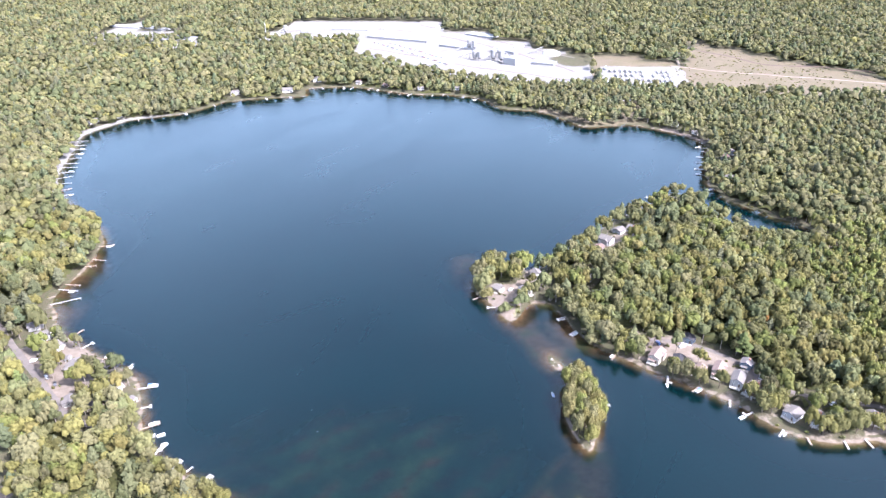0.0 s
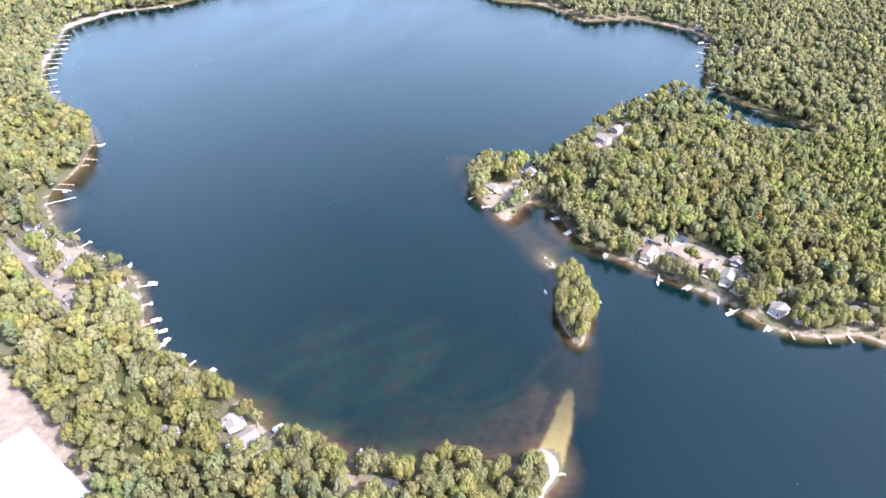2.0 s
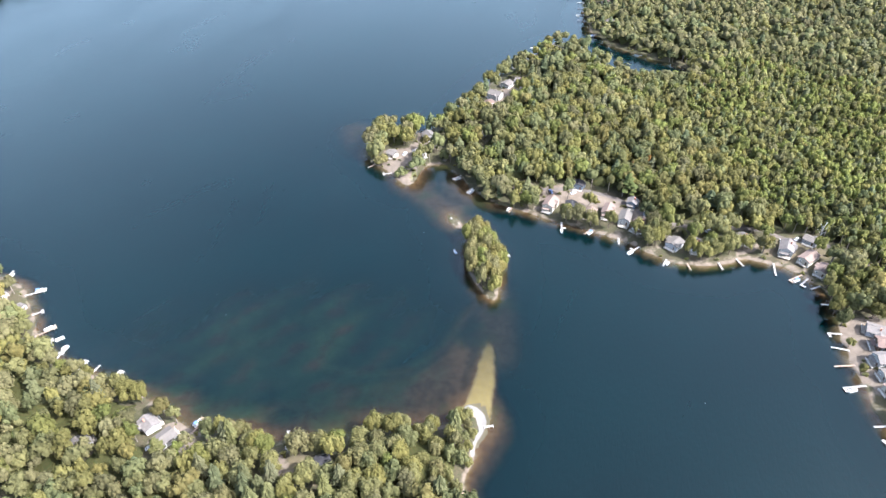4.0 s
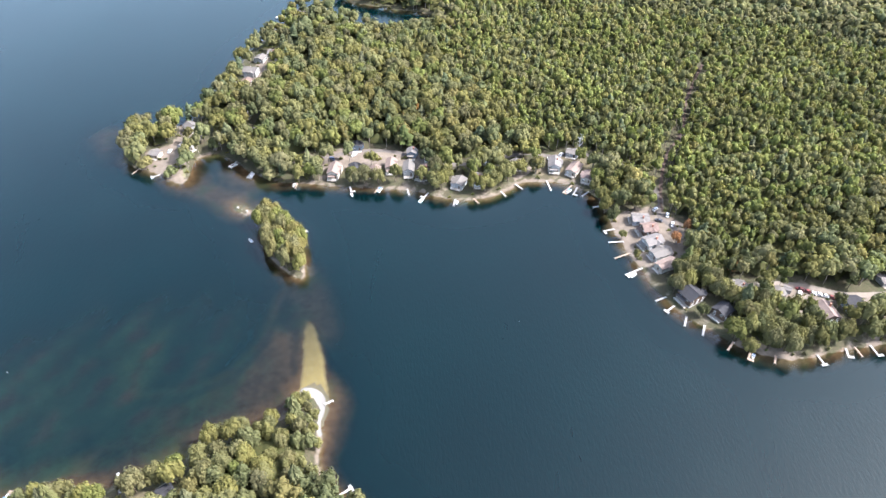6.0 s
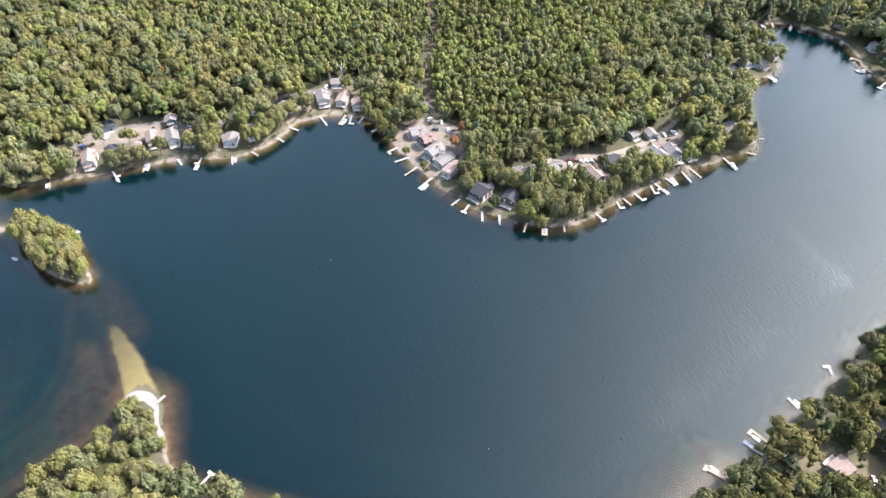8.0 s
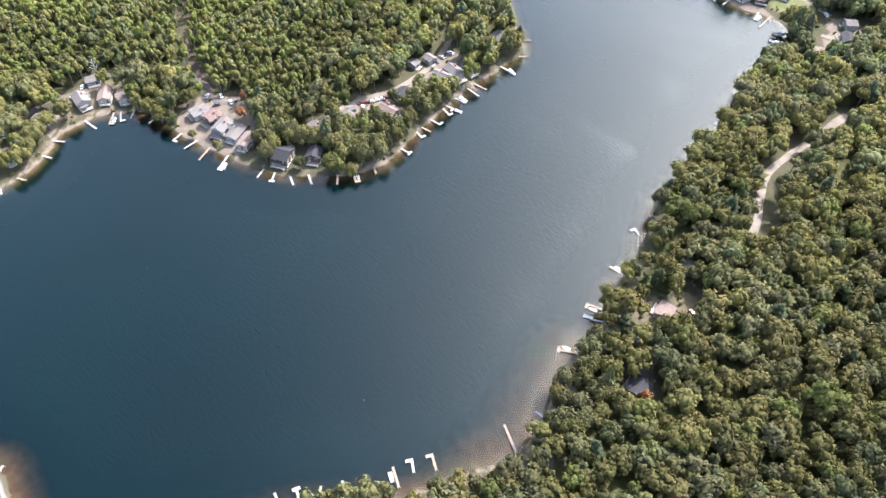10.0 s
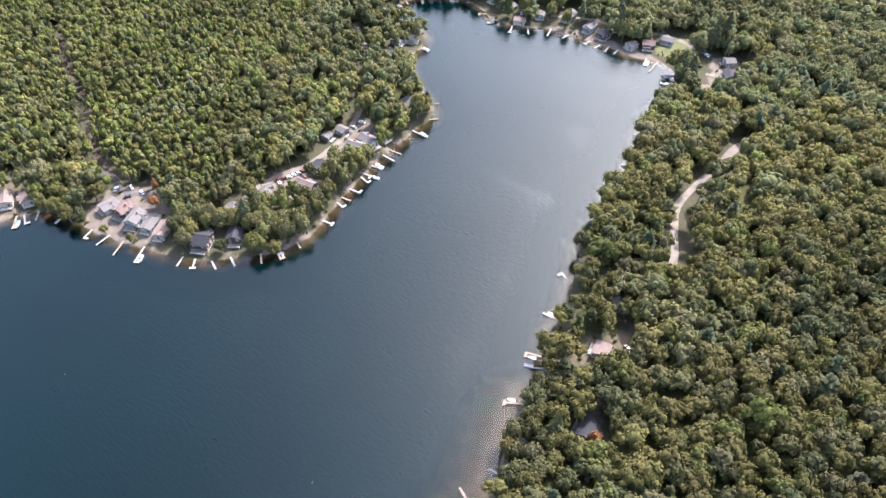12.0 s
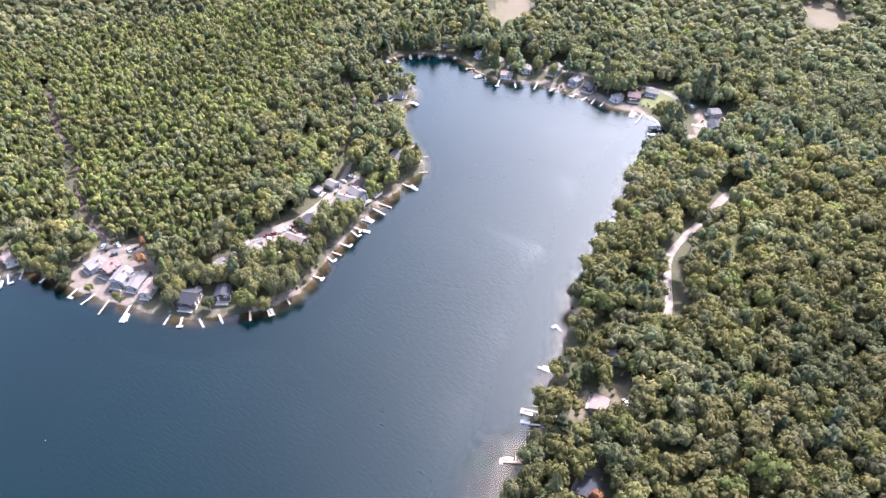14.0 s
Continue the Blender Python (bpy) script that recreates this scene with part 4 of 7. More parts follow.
HOUSES_FAREAST = [(521, 12, 9, 8, 3.2, "gg", "x"), (510, -1, 9, 9, 3.4, "wl", "y"), (491, -9, 10, 8, 3.2, "ct", "x"), (499, -46, 8, 14, 4.6, "wl", "y"), (484, -61, 8, 12, 4.6, "wl", "y"),
                  (475, -71, 9, 10, 4.6, "nd", "x"), (462, -90, 8, 8, 3.4, "wg", "y"), (463, -102, 10, 9, 4.6, "nr", "x"), (470, -116, 11, 8, 3.2, "gl", "x"), (444, -155, 9, 8, 4.2, "wl", "y"), (427, -152, 12, 8, 3.2, "gd", "x"),
                  (540, 40, 9, 8, 3.2, "gn", "x"), (500, -24, 8, 8, 3.2, "gg", "y")]
HOUSES_RIGHT = [(189, -54, 9, 8, 3.0, "ct", "x"), (148, -46, 10, 9, 3.4, "nd", "x"), (217, -64, 8, 6, 2.8, "gg", "x")]
HOUSES_WEST = [(-260, 362, 8, 10, 3.4, "wl", "y"), (-271, 374, 8, 8, 3.2, "wl", "y"), (-247, 351, 10, 10, 3.4, "gg", "y"), (-221, 331, 13, 13, 3.6, "wl", "x"), (-195, 313, 13, 11, 3.4, "cg", "x"), (-211, 300, 8, 7, 3.0, "wl", "x"),
               (-98, 212, 9, 8, 3.4, "gg", "x"), (-90, 203, 8, 10, 3.2, "wl", "y"), (-22, 178, 7, 8, 3.0, "gd", "x"), (-125, 206, 7, 8, 3.0, "gl", "y"), (-354, 554, 12, 9, 3.4, "wl", "x"), (-318, 522, 9, 8, 3.2, "wg", "x"), (-292, 490, 8, 8, 3.2, "gg", "y"),
               (-429, 805, 14, 9, 3.4, "wl", "x"), (-406, 828, 9, 8, 4.6, "wl", "y"), (-293, 931, 14, 9, 4.4, "wl", "x"), (-224, 946, 16, 10, 4.6, "wl", "x"), (-192, 1000, 14, 9, 4.4, "wl", "y"), (-130, 992, 9, 8, 3.2, "cg", "x"), (-90, 976, 9, 8, 3.2, "nr", "x"), (-40, 960, 10, 8, 3.2, "wg", "x"), (10, 958, 9, 8, 3.2, "gl", "x"),
               (268, 800, 9, 8, 3.2, "wl", "x"), (284, 772, 9, 8, 3.4, "cl", "x"), (233, 905, 14, 10, 4.6, "wl", "x"), (273, 632, 10, 9, 3.4, "wl", "x"), (284, 672, 9, 8, 3.2, "gg", "x"), (300, 705, 10, 8, 3.4, "gg", "x"), (290, 690, 8, 7, 3.2, "nr", "y")]
HOUSE_SPOTS = []
for stretch in (HOUSES_POINT, HOUSES_SOUTHSIDE, HOUSES_COVE, HOUSES_HEAD, HOUSES_EASTTIP, HOUSES_FAREAST, HOUSES_RIGHT, HOUSES_WEST):
    for x, y, w, d, h, code, gable in stretch:
        roof_mat, word = ROOFS[code[1]]
        tall = h > 4.5
        h = h * 0.8 if tall else h * 0.92
        w, d = w * 0.84, d * 0.84
        size = "two-storey" if tall else "single-storey"
        house(x, y, w, d, h, WALLS[code[0]], roof_mat, "%s %s lake house with a %s shingle roof" % (size, WALL_WORD[code[0]], word), gable=gable,
              pitch=0.5 if tall else 0.36, deck=2.8 if tall else 2.0, chimney=(code[1] in "gnr"), wing=(0, 1, -1)[(int(x) * 7 + int(y) * 3) % 3] if math.hypot(x, y) < 700 else 0)
        HOUSE_SPOTS.append((x, y, max(w, d) * 0.5))

# ---- docks ----
DOCK_POST = mesh_of("post", rod((0, 0, -2.2), (0, 0, 0.75), 0.07), M_POST)


def dock(x, y, ex, ey, head="", brown=False, width=0.95, group="docks along the shore"):
    """A pier from (x, y) on the shore to (ex, ey) in the water. head: L, R or T for a platform at its end."""
    ln, rz = math.hypot(ex - x, ey - y), math.degrees(math.atan2(ey - y, ex - x))
    ob = new("dock")
    ob.matrix_basis = pose(x, y, 0, 0, 0, rz)
    word = "brown" if brown else "pale"
    tagged(ob, "%s timber dock on posts reaching from the sandy shore" % word if not head else "%s timber dock with a wider platform at its end" % word, "dock", group)
    m = M_DOCKBROWN if brown else M_DOCK
    n = max(2, int(ln / 3))
    for i in range(n):
        a, b_ = i * ln / n, (i + 1) * ln / n - 0.05
        part("deck", box(a, b_, -width / 2, width / 2, 0.48, 0.6), m, ob)
    for i in range(n + 1):
        for s in (-1, 1):
            shared("post", DOCK_POST, ob, pose(min(i * ln / n, ln - 0.1), s * (width / 2 + 0.05), 0))
    if head:
        y0, y1 = {"L": (-width / 2, 2.5), "R": (-2.5, width / 2), "T": (-1.55, 1.55)}[head]
        part("platform", box(ln, ln + 1.35, y0, y1, 0.47, 0.61), m, ob)
        for px, py in ((ln + 1.25, y0), (ln + 1.25, y1), (ln + 0.1, y0), (ln + 0.1, y1)):
            shared("post", DOCK_POST, ob, pose(px, py, 0))
    return ob


def boat(x, y, rz, kind="pontoon", cover=None):
    ob = new("boat")
    ob.matrix_basis = pose(x, y, 0, 0, 0, rz) @ Matrix.Scale(0.74, 4)
    if kind == "pontoon":
        tagged(ob, "white pontoon boat with a %s moored at a dock" % ("canopy" if cover else "railing"), "boat", "boats at the docks")
        for s in (-0.85, 0.85):
            bm = rod((-2.9, s, 0.12), (2.6, s, 0.12), 0.32, 8)
            add_rod(bm, (2.6, s, 0.12), (3.2, s, 0.28), 0.32, 8, 0.06)
            part("pontoon", bm, M_ALU, ob)
        part("deck", box(-2.9, 2.9, -1.2, 1.2, 0.44, 0.54), M_HULL, ob)
        bm = bmesh.new()
        for x0, x1, y0, y1 in ((-2.8, 2.8, -1.2, -1.14), (-2.8, 2.8, 1.14, 1.2), (-2.8, -2.74, -1.14, 1.14), (2.74, 2.8, -1.14, 1.14)):
            add_box(bm, x0, x1, y0, y1, 0.54, 1.15)
        part("railing", bm, M_HULL, ob)
        for x0, x1, y0, y1 in ((-2.6, -0.9, 0.5, 1.1), (0.8, 2.6, 0.5, 1.1), (0.8, 2.6, -1.1, -0.5)):
            part("seat", box(x0, x1, y0, y1, 0.54, 0.95), M_SEAT, ob)
        part("engine", box(-3.35, -2.95, -0.22, 0.22, -0.1, 1.05, 0.08), M_RUBBER, ob)
        if cover:
            bm = bmesh.new()
            add_box(bm, -2.2, 0.6, -1.15, 1.15, 2.1, 2.18, 0.03)
            for px in (-2.1, 0.5):
                for s in (-1.1, 1.1):
                    add_rod(bm, (px, s, 1.1), (px, s, 2.1), 0.03, 4)
            part("canopy", bm, cover, ob)
    else:
        tagged(ob, "white open motorboat moored beside a dock", "boat", "boats at the docks")
        bm = bmesh.new()
        rings = []
        for px, hw, zb, zt in ((-2.6, 0.95, -0.15, 0.62), (-1.0, 1.05, -0.22, 0.66), (0.8, 0.98, -0.2, 0.74), (2.0, 0.6, -0.05, 0.86), (2.8, 0.06, 0.35, 0.98)):
            rings.append([bm.verts.new(c) for c in ((px, -hw, zt), (px, -hw * 0.75, zb + 0.15), (px, 0, zb), (px, hw * 0.75, zb + 0.15), (px, hw, zt), (px, hw * 0.8, zt), (px, 0, zb + 0.4), (px, -hw * 0.8, zt))])
        for a, b_ in zip(rings[:-1], rings[1:]):
            for i in range(8):
                j = (i + 1) % 8
                bm.faces.new((a[i], a[j], b_[j], b_[i]))
        bm.faces.new(rings[0]), bm.faces.new(rings[-1][::-1])
        bmesh.ops.recalc_face_normals(bm, faces=bm.faces)
        part("hull", bm, M_HULL, ob)
        part("foredeck", prism([(0.9, -0.85), (2.0, -0.5), (2.7, 0), (2.0, 0.5), (0.9, 0.85)], 0.7, 0.78), M_HULL, ob)
        part("windscreen", box(0.75, 0.82, -0.8, 0.8, 0.72, 1.15), M_GLASS, ob)
        for x0, x1, y0, y1 in ((-0.6, 0.1, -0.75, 0.75), (-2.3, -1.7, -0.8, 0.8)):
            part("seat", box(x0, x1, y0, y1, 0.2, 0.68), cover or M_SEAT, ob)
        part("engine", box(-3.05, -2.62, -0.22, 0.22, -0.1, 1.0, 0.08), M_RUBBER, ob)
    return ob


# outer ends of the docks, stretch by stretch, and the shape of each
DOCKS_WEST = [(-270, 493, "T"), (-266, 467, ""), (-269, 459, ""), (-268, 430, ""), (-266, 422, ""), (-259, 413, ""), (-239, 374, ""), (-226, 360, "T"), (-207, 347, "L"), (-192, 338, ""), (-169, 317, "L"), (-166, 300, "T"),
              (-156, 286, "L"), (-155, 276, "L"), (-149, 267, "T"), (-138, 255, "L"), (-130, 250, "")]
DOCKS_BEACH = [(-407, 745, ""), (-402, 730, ""), (-398, 717, ""), (-393, 705, ""), (-390, 691, ""), (-385, 675, ""), (-381, 663, ""), (-378, 651, ""), (-374, 639, ""), (-367, 622, ""), (-360, 608, ""), (-355, 594, "")]
DOCKS_POINT = [(20, 417, ""), (26, 403, "T"), (72, 389, "L"), (78, 371, "L"), (101, 346, ""), (128, 323, "L"), (140, 315, ""), (157, 302, ""), (163, 295, "R"), (177, 280, ""), (189, 273, ""), (207, 270, ""), (220, 273, ""),
               (234, 260, ""), (239, 255, "L"), (243, 250, "L"), (249, 247, ""), (247, 232, "")]
DOCKS_COVE = [(236, 214, "L"), (232, 205, ""), (226, 193, ""), (222, 180, "L"), (224, 158, ""), (221, 149, "T"), (222, 137, ""), (225, 128, ""), (231, 118, ""), (232, 106, "L"), (241, 98, ""), (264, 87, "T"), (274, 82, "L"), (280, 79, ""),
              (287, 75, "L"), (296, 72, "L"), (302, 71, "R"), (309, 66, "L"), (317, 60, ""), (324, 57, ""), (346, 50, "L"), (362, 39, ""), (377, 42, "")]
DOCKS_EAST = [(444, 58, "T"), (496, 97, ""), (500, 92, ""), (508, 84, ""), (512, 79, ""), (518, 68, ""), (503, 23, "L"), (489, 16, "L"), (476, -2, "T"), (475, -16, ""), (474, -30, ""), (472, -41, ""), (465, -57, "T"), (460, -64, ""), (456, -71, ""),
              (453, -77, ""), (440, -97, "L"), (432, -100, ""), (428, -108, "L"), (419, -106, "T"), (406, -105, "T"), (396, -103, "")]
# piers of the near shores: foot on the shore, outer end, head, boat beside it
PIERS_NEAR = [(-81, 204, -74, 213, "L", 1), (-119, 243, -116, 249, "L", 1), (-38, 191, -37, 200, "", 0), (34, 156, 40, 155, "", 0), (29, 143, 43, 144, "T", 0), (35, 136, 41, 135, "", 0), (51, 187, 54, 187, "", 0),
              (111, -2, 120, 4, "", 0), (127, -11, 129, -7, "", 0), (96, 26, 101, 29, "L", 0), (93, 34, 97, 36, "L", 0), (86, 38, 92, 42, "", 1), (81, 50, 83, 51, "", 0),
              (78, 57, 82, 59, "", 0), (74, 65, 78, 66, "", 0), (71, 72, 75, 75, "T", 0), (68, 79, 71, 82, "", 0),
              (185, -30, 187, -20, "L", 1), (160, -22, 160, -11, "T", 1), (209, -32, 211, -28, "", 1), (235, -39, 238, -37, "L", 0), (286, -58, 288, -56, "", 0),
              (326, -76, 328, -74, "", 0), (356, -85, 358, -83, "", 0), (179, -27, 179, -23, "", 1)]
DOCKS_NORTH = [(-190, 963, ""), (-178, 964, "L"), (-150, 966, ""), (-140, 964, ""), (-115, 960, "L"), (-85, 944, ""), (-70, 938, "L"), (-24, 928, ""), (16, 922, ""), (-215, 918, "L"), (-245, 910, ""), (257, 683, ""), (270, 728, "T"), (254, 664, "L"), (249, 649, ""), (243, 610, ""), (183, 594, "L"), (-100, 955, ""), (-55, 938, "L"), (-10, 930, ""), (-160, 968, ""), (30, 912, "L"), (-380, 818, ""), (-330, 843, "L"), (-304, 880, ""), (278, 716, ""), (262, 700, "")]
rnd = random.Random(7)


def berth(sx, sy, x, y, head, moored):
    """A pier from the shore at (sx, sy) out to (x, y), with or without a boat alongside."""
    ln = math.hypot(x - sx, y - sy)
    ux, uy = (x - sx) / ln, (y - sy) / ln
    back = 1.35 if head else 0.0
    dock(sx - ux * 1.2, sy - uy * 1.2, x - ux * back, y - uy * back, head, brown=rnd.random() < 0.25)
    if moored:
        s = {"L": 1.75, "R": -1.75}.get(head, rnd.choice((-1.6, 1.6)))
        bx, by = x - ux * 3.7 - uy * s, y - uy * 3.7 + ux * s
        if float(sample(SHORE, bx, by)) > -1.6:
            bx, by = x + ux * 1.2 - uy * s * 0.6, y + uy * 1.2 + ux * s * 0.6
            if head:
                bx, by = x + ux * 2.7, y + uy * 2.7
        boat(bx, by, math.degrees(math.atan2(uy, ux)) + rnd.uniform(-6, 6), rnd.choice(("pontoon", "pontoon", "open")), rnd.choice((None, None, M_CANVAS, M_CANVASTAN)))


for stretch in (DOCKS_WEST, DOCKS_BEACH, DOCKS_POINT, DOCKS_COVE, DOCKS_EAST, DOCKS_NORTH):
    for x, y, head in stretch:
        sx, sy = nearest_shore(x, y)
        ux, uy = x - sx, y - sy
        ln = math.hypot(ux, uy)
        if ln < 4.0:                                    # short piers stand square to the shore
            k = int(np.argmin(np.hypot(LAKE_LOOP[:, 0] - sx, LAKE_LOOP[:, 1] - sy)))
            t = LAKE_LOOP[(k + 2) % len(LAKE_LOOP)] - LAKE_LOOP[k - 2]
            nx_, ny_ = -t[1], t[0]
            if float(sample(SHORE, sx + nx_ * 0.3, sy + ny_ * 0.3)) > 0:
                nx_, ny_ = -nx_, -ny_
            q = math.hypot(nx_, ny_)
            ux, uy, ln = nx_ / q, ny_ / q, 1.0
            x, y = sx + ux * 5.6, sy + uy * 5.6
        ux, uy = ux / ln, uy / ln
        berth(sx, sy, x, y, head, rnd.random() < {"L": 0.7, "R": 0.5, "T": 0.4, "": 0.2}[head])
for x, y, ex, ey, head, moored in PIERS_NEAR:
    berth(x, y, ex, ey, head, moored)
dock(84.0, 303, 90.5, 303, "", width=2.0)
boat(59.5, 312, 100, "open", M_CANVAS)

BUOYS = [(-58, 584), (-212, 541), (-76, 298), (-70, 281), (44, 334), (154, 183), (116, 62)]
# ---- works yard, sheds and parked vehicles ----
def hall(x, y, w, d, h, rz, label, wall=None, roof=None, name="warehouse", vents=4):
    """A flat-roofed hall with a parapet, a white roof sheet, roof vents and loading doors."""
    z = ground_z(x, y)
    h = h * 0.42
    ob = new(name)
    ob.matrix_basis = pose(x, y, z, 0, 0, rz)
    tagged(ob, label, name)
    part("wall", box(-w / 2, w / 2, -d / 2, d / 2, -1.5, h), wall or M_METALROOF, ob)
    part("roof", box(-w / 2 - 0.3, w / 2 + 0.3, -d / 2 - 0.3, d / 2 + 0.3, h, h + 0.35), roof or M_METALROOF, ob)
    for i in range(vents):
        px = -w / 2 + (i + 0.5) * w / vents
        part("roof_vent", box(px - 0.9, px + 0.9, -0.9 + d * 0.1, 0.9 + d * 0.1, h + 0.35, h + 1.5, 0.1), M_ALU, ob)
    n = max(2, int(w / 12))
    for i in range(n):
        px = -w / 2 + (i + 0.5) * w / n
        part("loading_door", box(px - 1.8, px + 1.8, -d / 2 - 0.08, -d / 2 - 0.002, -0.2, min(4.0, h - 0.3)), M_METALROOF, ob)
    return ob


hall(-85, 1315, 120, 62, 10, -22, "huge white flat-roofed works hall on a gravel yard", vents=6)
hall(20, 1235, 70, 34, 9, -30, "white flat-roofed works hall on a gravel yard")
hall(95, 1195, 44, 26, 12, -32, "tall pale works hall on a gravel yard")
hall(-190, 1400, 70, 40, 8, -8, "long white flat-roofed shed on a gravel yard")
hall(-265, 1375, 40, 26, 8, 4, "white flat-roofed shed on a gravel yard")
hall(60, 1330, 60, 22, 7, -36, "white flat-roofed shed on a gravel yard")
hall(150, 1110, 36, 20, 7, -24, "white flat-roofed shed on a gravel yard")
hall(-637, 1412, 62, 24, 6, -12, "white flat-roofed shop building beside a car park")
hall(-570, 1392, 48, 22, 6, -30, "white flat-roofed shop building beside a car park")
hall(-487, 1292, 46, 30, 7, -6, "white flat-roofed shop building among trees")
hall(690, 500, 96, 70, 8, -38, "large hall with a dusky pink-brown roof beyond the woods", wall=M_ROOFBROWN, roof=plain("dusky_pink_roof", (0.36, 0.27, 0.27), 0.8, 0.15, 0.1, 1.0), vents=5)
ux, uy = math.cos(radians(-38.7)), math.sin(radians(-38.7))
hall(-190 + ux * 39 + uy * 29, 208 + uy * 39 - ux * 29, 76, 56, 6, -38.7, "white flat-roofed building beside a dirt road and woods", vents=3)


def trailer(x, y, rz):
    ob = new("trailer")
    ob.matrix_basis = pose(x, y, ground_z(x, y), 0, 0, rz)
    tagged(ob, "long white box trailer parked in rows on gravel", "trailer", "trailers parked in the yard")
    part("box_body", box(-6.5, 6.5, -1.25, 1.25, 1.1, 4.0, 0.05), M_HULL, ob)
    part("underframe", box(-6.3, 6.3, -0.5, 0.5, 0.8, 1.1), M_RUBBER, ob)
    for px in (-4.2, -5.4):
        for s in (-1.0, 1.0):
            part("wheel", rod((px, s - 0.15, 0.5), (px, s + 0.15, 0.5), 0.5, 10), M_RUBBER, ob)
    part("landing_leg", box(3.6, 3.9, -0.8, 0.8, 0.0, 0.8), M_POST, ob)
    return ob


M_PLANT = plain("dull_grey_steel", (0.20, 0.195, 0.19), 0.8, 0.3, 0.3, 2.0)


def silo(x, y, r, h):
    """A steel hopper on legs with a conical bottom, a roof cone and a ladder cage."""
    ob = new("silo")
    ob.matrix_basis = pose(x, y, ground_z(x, y))
    tagged(ob, "grey steel silo on legs in the works yard", "silo", "silos in the works yard")
    part("drum", rod((0, 0, h * 0.35), (0, 0, h), r, 16), M_PLANT, ob)
    part("outlet_cone", rod((0, 0, h * 0.12), (0, 0, h * 0.35), r * 0.2, 16, r), M_PLANT, ob)
    part("roof_cone", rod((0, 0, h), (0, 0, h + r * 0.5), r * 1.04, 16, 0.2), M_PLANT, ob)
    for k in range(4):
        ca, sa = math.cos(k * 1.571 + 0.785) * r * 0.9, math.sin(k * 1.571 + 0.785) * r * 0.9
        part("leg", rod((ca, sa, -0.4), (ca, sa, h * 0.4), 0.25), M_PLANT, ob)
    part("ladder", box(r, r + 0.5, -0.35, 0.35, 0.0, h), M_PLANT, ob)


def conveyor(x, y, ln, rise, rz):
    """An inclined belt on trestles."""
    ob = new("conveyor")
    ob.matrix_basis = pose(x, y, ground_z(x, y), 0, 0, rz)
    tagged(ob, "inclined grey belt conveyor on trestles in the works yard", "conveyor", "conveyors in the works yard")
    bm = bmesh.new()
    rings = [[bm.verts.new((px, q, zz + t)) for q, t in ((-0.9, 0), (0.9, 0), (0.9, 0.9), (-0.9, 0.9))] for px, zz in ((0, 1.0), (ln, rise))]
    bm.faces.new(rings[0]), bm.faces.new(rings[1][::-1])
    for i in range(4):
        k = (i + 1) % 4
        bm.faces.new((rings[0][i], rings[0][k], rings[1][k], rings[1][i]))
    bmesh.ops.recalc_face_normals(bm, faces=bm.faces)
    part("belt_frame", bm, M_PLANT, ob)
    for k in range(1, 5):
        px = ln * k / 4.4
        bm = bmesh.new()
        for q in (-1, 1):
            add_rod(bm, (px, q * 1.6, -0.4), (px, q * 0.7, 1.0 + (rise - 1) * px / ln), 0.2)
        part("trestle", bm, M_PLANT, ob)


for x, y, r, h in ((33, 1214, 4.0, 16), (42, 1206, 4.0, 16), (40, 1136, 3.6, 14), (48, 1131, 3.6, 14), (70, 1128, 4.6, 18), (82, 1122, 4.6, 18), (-312, 1356, 4.0, 13)):
    silo(x, y, r, h)
for x, y, ln, rise, rz in ((10, 1196, 34, 14, 35), (14, 1150, 30, 12, -25), (62, 1150, 30, 15, -60), (104, 1150, 36, 11, 140), (-330, 1335, 32, 12, 50), (130, 1180, 28, 9, 20)):
    conveyor(x, y, ln, rise, rz)
hall(96, 1106, 22, 12, 26, -30, "tall pale plant building in the works yard", vents=2)
first = trailer(240, 1075, 78)
rk = random.Random(4)
for r in range(4):
    for c in range(13):
        if rk.random() < 0.82 and (r, c) != (0, 0):
            px, py = 238 + c * 7.6 + r * -4.0, 1062 - r * 25 - c * 1.0
            copy_thing(first, pose(px, py, ground_z(px, py), 0, 0, 78 + rk.uniform(-3, 3)))


